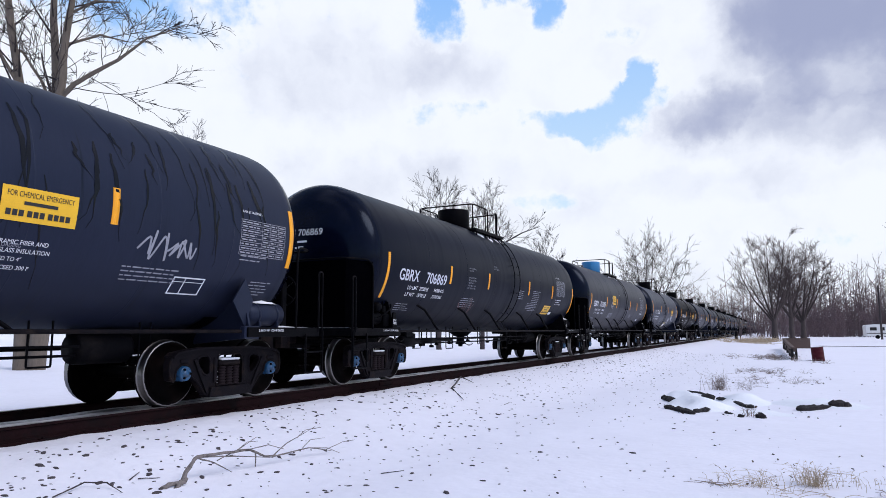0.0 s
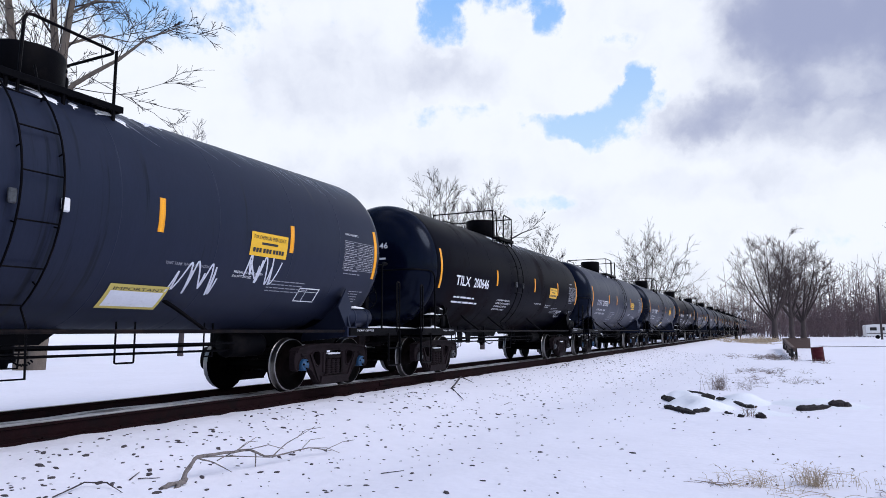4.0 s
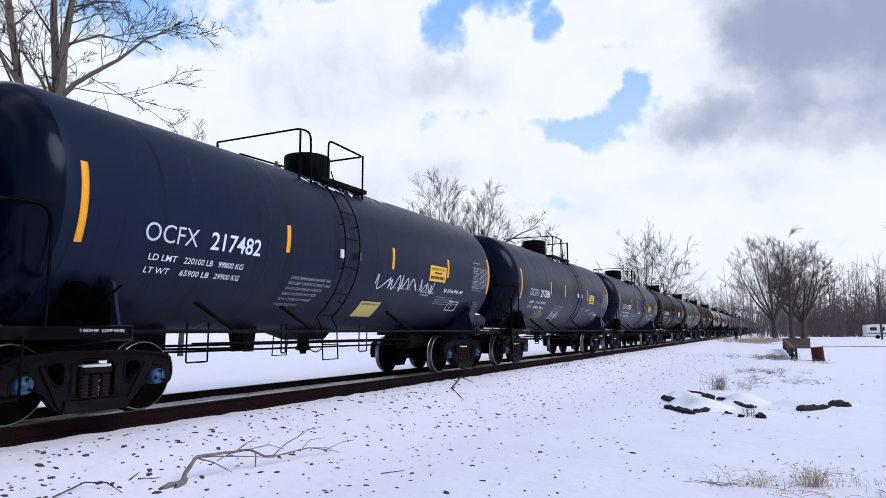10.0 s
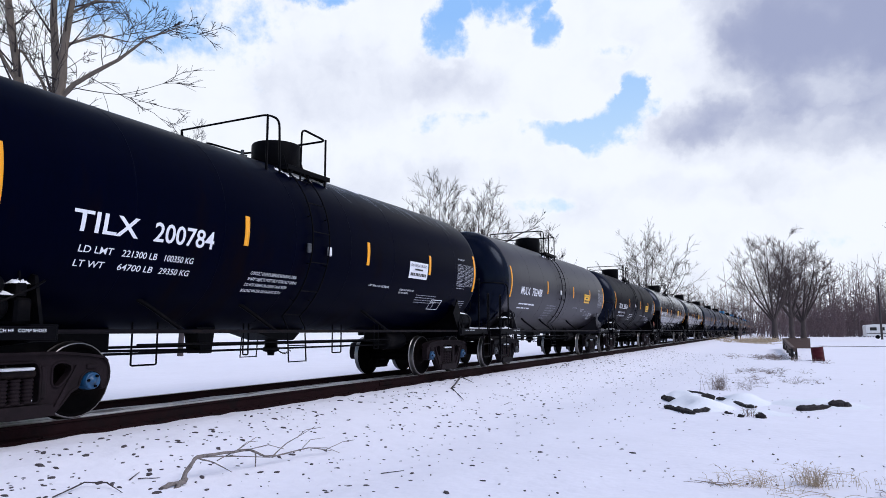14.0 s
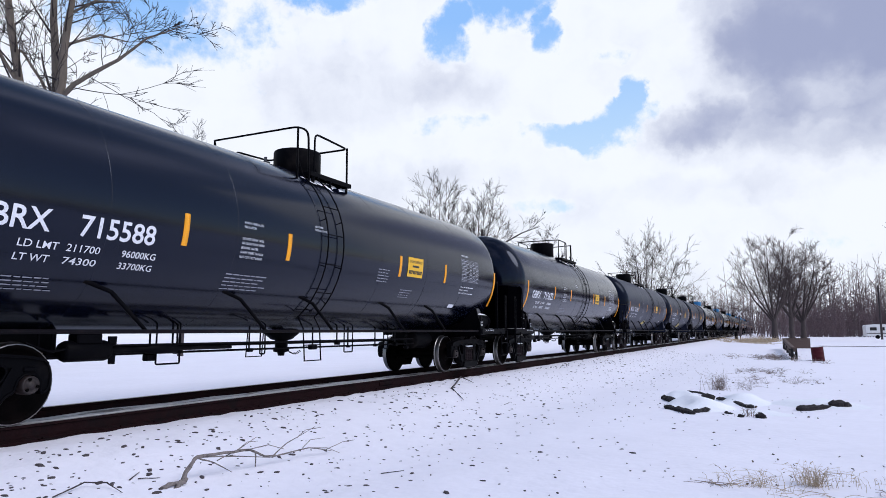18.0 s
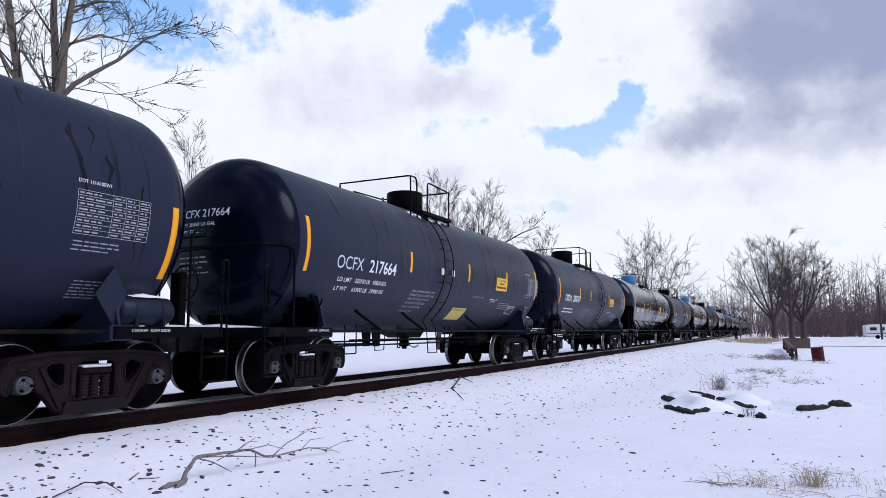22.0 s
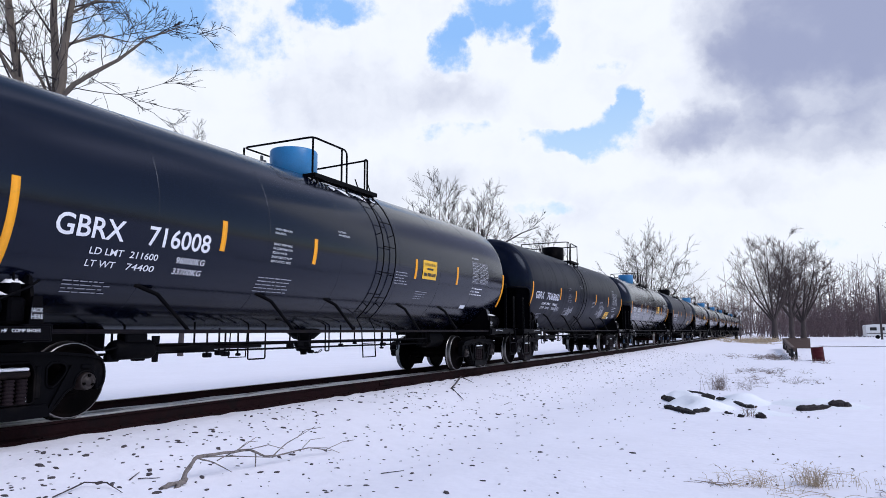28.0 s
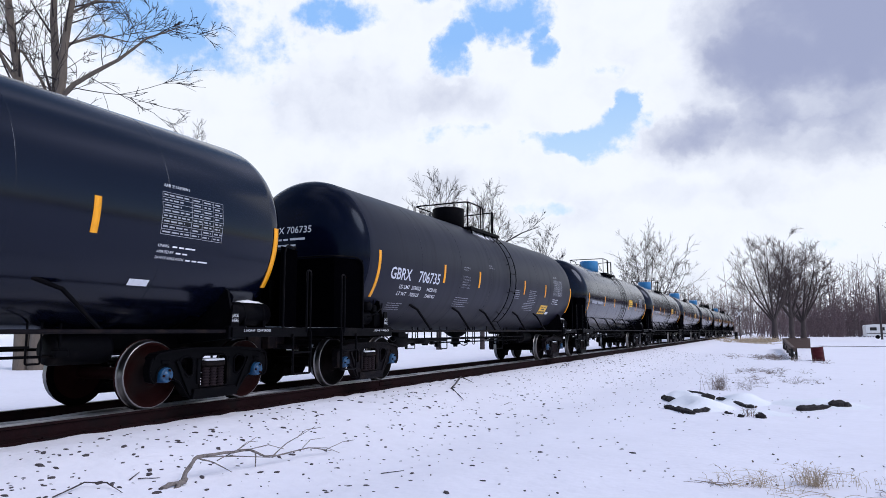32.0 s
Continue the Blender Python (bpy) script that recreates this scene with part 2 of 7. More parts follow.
TANK["T2"] = paint("tank_rusty_black", (0.0003, 0.0004, 0.0036), 0.4, vary=0.3, scale=1.5, spec=0.02, sheen=(0.7, 0.78, 1.0), stretch=(0.6, 3, 0.6), bump=0.03, bump_scale=5, second=(0.007, 0.0027, 0.003), cover=(0.54, 0.74), second_scale=0.55, second_stretch=(0.9, 1.3, 0.9), second_rough=0.65)
TANK["M2"] = TANK["C"] = TANK["O"]


# ---------------------------------------------------------------- mesh tools
class Geo:
    """Vertices and faces of one mesh, gathered piece by piece."""

    def __init__(self):
        self.v, self.f, self.s, self.m = [], [], [], []

    def add(self, verts, faces, smooth=False, mat=0):
        k = len(self.v)
        self.v += [tuple(p) for p in verts]
        self.f += [tuple(i + k for i in f) for f in faces]
        self.s += [smooth] * len(faces)
        self.m += [mat] * len(faces)
        return self

    def box(self, lo, hi, b=0.0, mat=0, turn=None, at=None):
        """A box from corner to corner, its edges cut by b."""
        (x0, y0, z0), (x1, y1, z1) = lo, hi
        b = min(b, (x1 - x0) * 0.45, (y1 - y0) * 0.45, (z1 - z0) * 0.45)
        if b <= 0:
            vs = [(x, y, z) for x in (x0, x1) for y in (y0, y1) for z in (z0, z1)]
            fs = [(0, 1, 3, 2), (4, 6, 7, 5), (0, 4, 5, 1), (2, 3, 7, 6), (0, 2, 6, 4), (1, 5, 7, 3)]
        else:
            vs, fs = [], []
            X, Y, Z = (x0, x1), (y0, y1), (z0, z1)
            idx = {}
            for i in (0, 1):
                for j in (0, 1):
                    for k in (0, 1):
                        sx, sy, sz = b * (1 - 2 * i), b * (1 - 2 * j), b * (1 - 2 * k)
                        for a, p in (("x", (X[i], Y[j] + sy, Z[k] + sz)), ("y", (X[i] + sx, Y[j], Z[k] + sz)), ("z", (X[i] + sx, Y[j] + sy, Z[k]))):
                            idx[i, j, k, a] = len(vs)
                            vs.append(p)
            for i in (0, 1):
                q = [idx[i, 0, 0, "x"], idx[i, 1, 0, "x"], idx[i, 1, 1, "x"], idx[i, 0, 1, "x"]]
                fs.append(q if i else q[::-1])
                q = [idx[0, i, 0, "y"], idx[0, i, 1, "y"], idx[1, i, 1, "y"], idx[1, i, 0, "y"]]
                fs.append(q if i else q[::-1])
                q = [idx[0, 0, i, "z"], idx[1, 0, i, "z"], idx[1, 1, i, "z"], idx[0, 1, i, "z"]]
                fs.append(q if i else q[::-1])
                for j in (0, 1):
                    fs.append([idx[i, j, 0, "x"], idx[i, j, 0, "y"], idx[i, j, 1, "y"], idx[i, j, 1, "x"]][:: 1 if i == j else -1])
                    fs.append([idx[i, 0, j, "x"], idx[i, 0, j, "z"], idx[i, 1, j, "z"], idx[i, 1, j, "x"]][:: -1 if i == j else 1])
                    fs.append([idx[0, i, j, "y"], idx[0, i, j, "z"], idx[1, i, j, "z"], idx[1, i, j, "y"]][:: 1 if i == j else -1])
                    for k in (0, 1):
                        fs.append([idx[i, j, k, a] for a in "xyz"][:: 1 if (i + j + k) % 2 else -1])
        if turn is not None:
            c = Vector(at or [(a + c) / 2 for a, c in zip(lo, hi)])
            vs = [turn @ (Vector(p) - c) + c for p in vs]
        return self.add(vs, fs, False, mat)

    def tube(self, pts, r, n=6, mat=0, close=True, smooth=True):
        """A round bar along points; r is one radius or one for each point."""
        pts = [Vector(p) for p in pts]
        rs = r if isinstance(r, (list, tuple)) else [r] * len(pts)
        vs, fs = [], []
        up = None
        for i, p in enumerate(pts):
            d = (pts[min(i + 1, len(pts) - 1)] - pts[max(i - 1, 0)])
            d = d.normalized() if d.length > 1e-9 else Vector((0, 0, 1))
            if up is None:
                up = d.orthogonal().normalized()
            up = (up - d * up.dot(d))
            up = up.normalized() if up.length > 1e-6 else d.orthogonal().normalized()
            side = d.cross(up)
            for k in range(n):
                a = 2 * math.pi * k / n
                vs.append(p + (up * math.cos(a) + side * math.sin(a)) * rs[i])
        for i in range(len(pts) - 1):
            for k in range(n):
                fs.append((i * n + k, i * n + (k + 1) % n, (i + 1) * n + (k + 1) % n, (i + 1) * n + k))
        self.add(vs, fs, smooth, mat)
        if close:
            self.add(vs[:n][::-1], [tuple(range(n))], False, mat)
            self.add(vs[-n:], [tuple(range(n))], False, mat)
        return self

    def lathe(self, profile, n=32, axis="y", at=(0, 0, 0), mat=0, smooth=True, mats=None):
        """A profile of (radius, along) turned round an axis."""
        vs, fs = [], []
        for r, h in profile:
            for k in range(n):
                a = 2 * math.pi * k / n
                c, s = r * math.cos(a), r * math.sin(a)
                p = {"x": (h, c, s), "y": (s, h, c), "z": (c, s, h)}[axis]
                vs.append((p[0] + at[0], p[1] + at[1], p[2] + at[2]))
        k0 = len(self.v)
        self.v += vs
        for i in range(len(profile) - 1):
            for k in range(n):
                self.f.append((k0 + i * n + k, k0 + i * n + (k + 1) % n, k0 + (i + 1) * n + (k + 1) % n, k0 + (i + 1) * n + k))
                self.s.append(smooth)
                self.m.append(mats[i] if mats else mat)
        return self

    def prism(self, outline, axis, lo, hi, mat=0, smooth=False):
        """An outline in the two other axes, pushed along axis from lo to hi."""
        n = len(outline)
        place = {"x": lambda a, b, h: (h, a, b), "y": lambda a, b, h: (a, h, b), "z": lambda a, b, h: (a, b, h)}[axis]
        vs = [place(a, b, lo) for a, b in outline] + [place(a, b, hi) for a, b in outline]
        fs = [tuple(range(n))[::-1], tuple(range(n, 2 * n))]
        self.add(vs, fs, False, mat)
        return self.add(vs, [(i, (i + 1) % n, n + (i + 1) % n, n + i) for i in range(n)], smooth, mat)

    def mesh(self, name, mats):
        me = bpy.data.meshes.new(name)
        me.from_pydata([tuple(p) for p in self.v], [], self.f)
        for m in mats:
            me.materials.append(m)
        me.polygons.foreach_set("use_smooth", self.s)
        me.polygons.foreach_set("material_index", self.m)
        bm = bmesh.new()
        bm.from_mesh(me)
        bmesh.ops.recalc_face_normals(bm, faces=bm.faces)
        bm.to_mesh(me)
        bm.free()
        me.update()
        return me


def part(name, geo, material, parent=None, label="", at=None, kind=""):
    """One mesh object, under a thing or a part, or by itself."""
    mats = material if isinstance(material, (list, tuple)) else [material]
    me = geo.mesh(name, mats) if isinstance(geo, Geo) else geo
    ob = new(name, me)
    if parent is not None:
        ob.parent = parent
    if at is not None:
        ob.matrix_basis = at if isinstance(at, Matrix) else Matrix.Translation(at)
    if label or kind:
        tagged(ob, label, kind=kind)
    return ob


def thing(name, label, category, group="", at=(0, 0, 0), kind=""):
    ob = new(name)
    ob.empty_display_size = 0.3
    ob.matrix_basis = at if isinstance(at, Matrix) else Matrix.Translation(at)
    return tagged(ob, label, category, group, kind)


def arc(path, r, k=4):
    """Rounds the inner corners of a path."""
    pts = [Vector(p) for p in path]
    out = [pts[0]]
    for a, b, c in zip(pts, pts[1:], pts[2:]):
        u, w = (a - b), (c - b)
        d = min(r, u.length * 0.45, w.length * 0.45)
        p, q = b + u.normalized() * d, b + w.normalized() * d
        for i in range(k + 1):
            f = i / k
            out.append(p * (1 - f) ** 2 + b * 2 * f * (1 - f) + q * f * f)
    return out + [pts[-1]]


# ---------------------------------------------------------------- the setting
def ground_height(x, y):
    """The snow: a low bank under the line, the level field beside it, soft drifts."""
    u = x - TRACK_X
    a = abs(u)
    far = min(1.0, max(0.0, (y - 25.0) / 75.0))
    field = -0.55 + 0.16 * far * far * (3 - 2 * far)
    if u < 0:
        field = -0.45 + 0.3 * far
    if a < 1.0:
        z = -0.215
    elif a < 1.3:
        z = -0.215 + 0.03 * (a - 1.0) / 0.3
    else:
        k = min(1.0, (a - 1.3) / 3.25)
        z = -0.185 + (field + 0.185) * (k * k * (3 - 2 * k))
    if a > 0.8 and abs(y) < 400:
        amp = min(1.0, (a - 0.7) / 1.5)
        z += amp * (0.045 * noise.noise((x * 0.45, y * 0.45, 0.0)) + 0.02 * noise.noise((x * 1.7, y * 1.7, 3.0)))
        if a < 2.2:
            z += 0.03 * noise.noise((x * 3, y * 3, 7.0))
    return z


def spread(spans):
    """Ever wider steps: (from, to, step) spans joined."""
    out = []
    for a, b, s in spans:
        n = max(1, round((b - a) / s))
        out += [a + (b - a) * i / n for i in range(n)]
    return out + [spans[-1][1]]


def build_ground():
    xs = spread([(-4600, -600, 800), (-600, -120, 60), (-120, -30, 9), (-30, -13, 1.0), (-13, -9.8, 0.4), (-9.8, -9.32, 0.16), (-9.32, -7.62, 0.34), (-7.62, -6.0, 0.12), (-6.0, 4.5, 0.22), (4.5, 14, 0.7),
                 (14, 60, 6), (60, 300, 40), (300, 4600, 860)])
    ys = spread([(-4600, -300, 860), (-300, -40, 26), (-40, 0, 2.5), (0, 3, 0.5), (3, 20, 0.16), (20, 45, 0.5), (45, 110, 2.0), (110, 300, 12), (300, 800, 70), (800, 4600, 760)])
    n = len(xs)
    vs = [(x, y, ground_height(x, y)) for y in ys for x in xs]
    fs = [(j * n + i, j * n + i + 1, (j + 1) * n + i + 1, (j + 1) * n + i) for j in range(len(ys) - 1) for i in range(n - 1)]
    g = Geo()
    g.add(vs, fs, True)
    part("ground", g, M["snow"], kind="structure", label="wide flat field under fresh trampled snow with low drifts")


def build_track():
    bed = Geo()
    ys = spread([(-60, 0, 4), (0, 60, 0.5), (60, 800, 10)])
    vs, fs = [], []
    us = [-0.70, -0.45, -0.15, 0.15, 0.45, 0.70]
    for y in ys:
        for u in us:
            vs.append((TRACK_X + u, y, -0.10 + 0.02 * noise.noise((u * 3, y * 0.9, 2.0)) - (0.05 if abs(u) > 0.6 else 0)))
    k = len(us)
    fs = [(j * k + i, j * k + i + 1, (j + 1) * k + i + 1, (j + 1) * k + i) for j in range(len(ys) - 1) for i in range(k - 1)]
    bed.add(vs, fs, True)
    part("track_bed", bed, M["track_bed"], kind="structure", label="wind-packed grey snow between the two rails")
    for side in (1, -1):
        # dark blocks end to end, added to fill the gap below the rail foot
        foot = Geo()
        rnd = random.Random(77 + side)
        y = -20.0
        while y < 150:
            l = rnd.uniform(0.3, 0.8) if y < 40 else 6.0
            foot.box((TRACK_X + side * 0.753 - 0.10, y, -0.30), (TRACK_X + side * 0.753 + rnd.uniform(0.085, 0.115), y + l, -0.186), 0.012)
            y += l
        part("tie_plates", foot, M["rail_side"], kind="structure", label="continuous row of dark blocks under the rail")
    prof = [(-0.075, -0.185), (0.075, -0.185), (0.075, -0.172), (0.012, -0.155), (0.010, -0.05), (0.036, -0.038), (0.036, -0.008), (0.028, 0.0), (-0.028, 0.0), (-0.036, -0.008), (-0.036, -0.038),
            (-0.010, -0.05), (-0.012, -0.155), (-0.075, -0.172)]
    for side in (1, -1):
        th = thing("rail", "rust-brown steel rail with a polished running top", "rail", "rails of the line", (TRACK_X + side * 0.753, 0, 0))
        y, step = -58.5, 11.9
        for i in range(20):
            g = Geo()
            a, b = y + i * step, y + (i + 1) * step - 0.006
            if i == 19:
                b = 900
            n = len(prof)
            vs = [(p, yy, q) for yy in (a, b) for p, q in prof]
            mats = [1 if j in (6, 7, 8) else 0 for j in range(n)]
            for j in range(n):
                g.add([vs[j], vs[(j + 1) % n], vs[n + (j + 1) % n], vs[n + j]], [(0, 1, 2, 3)], False, mats[j])
            g.add(vs[:n], [tuple(range(n))])
            r = part("rail_length", g, [M["rail_side"], M["rail_head"]], th)
            if i in (3, 4, 5, 6, 7, 8, 9):
                j = Geo().box((-0.035, a - 0.3, -0.135), (0.035, a + 0.3, -0.06), 0.01)
                for q in (-0.22, -0.08, 0.08, 0.22):
                    j.tube([(-0.05, a + q, -0.1), (0.05, a + q, -0.1)], 0.014, 6)
                part("joint_bar", j, M["rail_side"], r, "bolted joint bar")
        sp = Geo()
        for i in range(60):
            yy = 2.5 + i * 0.52
            for s in (-1, 1):
                sp.box((s * 0.085 - 0.012, yy - 0.012, -0.185), (s * 0.085 + 0.012, yy + 0.012, -0.158), 0.004)
        tagged(part("spikes", sp, M["rail_side"], th), kind="stuff")


def cloud_material():
    """Broken cloud, lit from behind, as a far backdrop; blue shows through its gaps."""
    m = bpy.data.materials.new("cloud_layer")
    m.use_nodes = True
    nt = m.node_tree
    nt.nodes.clear()
    link = nt.links.new

    def math_(op, a, b=None, c=None):
        n = node(nt, "ShaderNodeMath")
        n.operation = op
        for i, v in enumerate((a, b, c)):
            if v is None:
                continue
            if isinstance(v, (int, float)):
                n.inputs[i].default_value = v
            else:
                link(v, n.inputs[i])
        return n.outputs[0]

    tc = node(nt, "ShaderNodeTexCoord")
    sep = node(nt, "ShaderNodeSeparateXYZ")
    link(tc.outputs["Object"], sep.inputs[0])
    x, y, z = sep.outputs
    # bearing and rise of each place of the layer, in degrees
    flat = math_("SQRT", math_("ADD", math_("MULTIPLY", x, x), math_("MULTIPLY", y, y)))
    az = math_("MULTIPLY", math_("ARCTAN2", x, y), 57.2958)
    el = math_("MULTIPLY", math_("ARCTAN2", z, flat), 57.2958)
    com = node(nt, "ShaderNodeCombineXYZ")
    link(az, com.inputs[0])
    link(el, com.inputs[1])
    warp = node(nt, "ShaderNodeTexNoise", Scale=0.30, Detail=5.0, Roughness=0.6)
    link(com.outputs[0], warp.inputs["Vector"])
    wv = node(nt, "ShaderNodeVectorMath")
    wv.operation = "MULTIPLY_ADD"
    wv.inputs[1].default_value = (4.4, 3.6, 0)
    link(warp.outputs["Color"], wv.inputs[0])
    shift = node(nt, "ShaderNodeVectorMath")
    shift.operation = "ADD"
    shift.inputs[1].default_value = (-2.2, -1.8, 0)
    link(com.outputs[0], wv.inputs[2])
    link(wv.outputs[0], shift.inputs[0])
    sep2 = node(nt, "ShaderNodeSeparateXYZ")
    link(shift.outputs[0], sep2.inputs[0])
    a2, e2 = sep2.outputs[0], sep2.outputs[1]

    def blob(az0, el0, ra, re, tilt=0.0):
        da, de = math_("SUBTRACT", a2, az0), math_("SUBTRACT", e2, el0)
        c, s = math.cos(radians(tilt)), math.sin(radians(tilt))
        p = math_("DIVIDE", math_("ADD", math_("MULTIPLY", da, c), math_("MULTIPLY", de, s)), ra)
        q = math_("DIVIDE", math_("SUBTRACT", math_("MULTIPLY", de, c), math_("MULTIPLY", da, s)), re)
        d = math_("ADD", math_("MULTIPLY", p, p), math_("MULTIPLY", q, q))
        return math_("MAXIMUM", math_("SUBTRACT", 1.0, d), 0.0)

    def total(items):
        out = 0.0
        for it in items:
            b = math_("MULTIPLY", blob(*it[1:]), it[0])
            out = b if out == 0.0 else math_("ADD", out, b)
        return out

    gaps = total(CLOUD_GAPS)
    greys = total(CLOUD_GREYS)
    fine = node(nt, "ShaderNodeTexNoise", Scale=0.42, Detail=6.0, Roughness=0.55)
    link(com.outputs[0], fine.inputs["Vector"])
    curl = node(nt, "ShaderNodeTexNoise", Scale=1.5, Detail=4.0, Roughness=0.6)
    link(com.outputs[0], curl.inputs["Vector"])
    edge = math_("ADD", gaps, math_("MULTIPLY", math_("SUBTRACT", fine.outputs["Fac"], 0.52), 2.0))
    edge = math_("ADD", edge, math_("MULTIPLY", math_("SUBTRACT", curl.outputs["Fac"], 0.5), 0.7))
    gap_f = node(nt, "ShaderNodeMapRange")
    gap_f.interpolation_type = "SMOOTHSTEP"
    gap_f.inputs["From Min"].default_value, gap_f.inputs["From Max"].default_value = 0.32, 1.30
    gap_f.inputs["To Max"].default_value = 0.94
    link(edge, gap_f.inputs["Value"])
    soft = node(nt, "ShaderNodeTexNoise", Scale=0.16, Detail=5.0, Roughness=0.5)
    link(shift.outputs[0], soft.inputs["Vector"])
    g_f = node(nt, "ShaderNodeMapRange")
    g_f.interpolation_type = "SMOOTHSTEP"
    g_f.inputs["From Min"].default_value, g_f.inputs["From Max"].default_value = 0.0, 1.75
    shade = math_("ADD", greys, math_("MULTIPLY", math_("SUBTRACT", soft.outputs["Fac"], 0.40), 1.5))
    shade = math_("ADD", shade, math_("MULTIPLY", math_("SUBTRACT", fine.outputs["Fac"], 0.5), 0.45))
    link(math_("SUBTRACT", shade, math_("MULTIPLY", gaps, 0.35)), g_f.inputs["Value"])
    mix1 = node(nt, "ShaderNodeMix")
    mix1.data_type = "RGBA"
    mix1.inputs["A"].default_value, mix1.inputs["B"].default_value = (0.915, 0.96, 1.06, 1), (0.36, 0.405, 0.60, 1)
    link(g_f.outputs[0], mix1.inputs["Factor"])
    mix2 = node(nt, "ShaderNodeMix")
    mix2.data_type = "RGBA"
    high = node(nt, "ShaderNodeMapRange")
    high.inputs["From Min"].default_value, high.inputs["From Max"].default_value = 7.0, 26.0
    link(el, high.inputs["Value"])
    blue = node(nt, "ShaderNodeMix")
    blue.data_type = "RGBA"
    blue.inputs["A"].default_value, blue.inputs["B"].default_value = (0.66, 0.85, 1.0, 1), (0.25, 0.51, 0.98, 1)
    link(high.outputs[0], blue.inputs["Factor"])
    link(blue.outputs["Result"], mix2.inputs["B"])
    link(gap_f.outputs[0], mix2.inputs["Factor"])
    link(mix1.outputs["Result"], mix2.inputs["A"])
    em = node(nt, "ShaderNodeEmission")
    link(mix2.outputs["Result"], em.inputs["Color"])
    out = node(nt, "ShaderNodeOutputMaterial")
    link(em.outputs[0], out.inputs["Surface"])
    m.cycles.emission_sampling = "NONE"
    return m


# weight, bearing to the right of the line's direction, rise, half width, half height, tilt (degrees)
CLOUD_GAPS = [(1.6, -25.6, 24.9, 2.8, 3.0, 0), (1.6, -20.5, 27.8, 6.2, 2.8, 0), (1.4, -17.0, 24.8, 1.8, 2.4, 0), (1.7, -11.3, 17.2, 4.6, 2.4, 25), (1.3, -16.2, 16.6, 4.2, 1.4, -10), (1.2, -9.6, 19.4, 2.0, 1.5, 40),
              (0.8, -11.0, 22.5, 2.2, 1.0, 0), (1.4, -36.5, 28.0, 5.2, 1.9, 0), (0.72, -46, 24.5, 9, 6, 0), (0.35, -42.3, 25.2, 2.5, 1.8, 0), (0.7, -25.0, 17.8, 5.0, 0.9, 0), (1.5, -53, 25, 7, 5, 0),
              (1.3, -28, 31.5, 12, 2.6, 0), (0.6, 4.5, 6.6, 4, 1.2, 0), (0.95, -17, 10.9, 3.8, 1.0, 0)]
CLOUD_GREYS = [(1.75, 9, 25, 15, 10, 0), (0.85, 2.5, 15.4, 13, 3.2, -3), (0.5, -4.6, 16.6, 3.8, 2.4, 18), (0.6, 0, 20, 7, 4.5, 0), (-0.3, 3.6, 17.6, 4.5, 1.0, -5), (0.52, -36, 20.6, 9, 4.5, 0), (0.4, -24, 20.8, 5.5, 2.4, -10),
               (0.35, -30, 13, 14, 2.4, 0), (0.3, -2, 11.5, 12, 1.6, 0)]
CLOUD_H, CLOUD_DRIFT = 150.0, 47.0


def build_clouds():
    g = Geo()
    rings = [210, 260, 320, 400, 500, 640, 820, 1050, 1350, 1750, 2250, 2900, 3600, 4300, 4700]
    cols = 40
    vs, fs = [], []
    for r in rings:
        zz = CLOUD_H * (1 - (r / 4700) ** 2) - 2
        for c in range(cols + 1):
            a = radians(-84 + 116 * c / cols)
            vs.append((r * math.sin(a), r * math.cos(a), zz))
    n = cols + 1
    for j in range(len(rings) - 1):
        for i in range(cols):
            fs.append((j * n + i, j * n + i + 1, (j + 1) * n + i + 1, (j + 1) * n + i))
    g.add(vs, fs, True)
    return part("backdrop_clouds", g, cloud_material(), kind="structure", label="broken grey and white winter cloud with blue gaps")


# ---------------------------------------------------------------- tank cars
SHARED = {}


def shared(key, build, mats):
    if key not in SHARED:
        SHARED[key] = build().mesh(key[0], mats)
    return SHARED[key]


SHORT = dict(hl=5.385, T=6.10, R=1.535, head=0.76, zc=2.57, end=7.40, dome=-0.12, rail=(-0.86, 0.43, 1.28), lad=0.82, strips=(-5.99, -2.79, -1.02, 2.61, 6.19), seams=(-4.35, -2.85, -1.25, 0.35, 1.95, 3.6, 4.9))
LONG = dict(hl=6.43, T=7.05, R=1.55, head=0.70, zc=2.57, end=8.44, dome=-0.45, rail=(-0.95, 0.18, 0.95), ru=0.85, lad=0.62, strips=(-6.81, -3.85, -1.72, 1.9, 4.05, 7.16), seams=(-5.0, -2.9, -0.9, 1.15, 3.1, 5.1))
# the same two cars turned end for end
SHORT_R = dict(SHORT, hoop=1.2, dome=0.0, rail=(-1.50, -1.32, 0.56), lad=-0.67, strips=(-6.0, -2.4, 0.95, 3.55, 6.1))
SHORT_T = dict(SHORT_R, hoop=0.72, rail=(-1.42, -1.2, 0.22))
SHORT_C = dict(SHORT, dome=-0.24, rail=(-0.97, 0.27, 1.08), strips=(-5.87, -3.01, -1.25, 2.29, 6.05))
LONG_R = dict(LONG, hoop=1.05, ru=1.0, dome=0.35, rail=(-0.9, -0.7, 0.65), lad=-0.55)


def g_tank(k):
    R, T = k["R"], k["T"]
    prof = []
    for i in range(13):
        a = math.pi / 2 * i / 12
        prof.append((max(0.001, R * math.sin(a) ** 0.86), -T - k["head"] * math.cos(a) ** 0.9))
    ring = [-T + 2 * T * i / 12 for i in range(1, 12)]
    prof += [(R, y) for y in ring]
    prof += [(r, -y) for r, y in prof[12::-1]]
    n = len(prof) - 1
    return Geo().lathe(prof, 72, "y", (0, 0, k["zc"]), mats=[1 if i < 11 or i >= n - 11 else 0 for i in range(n)])


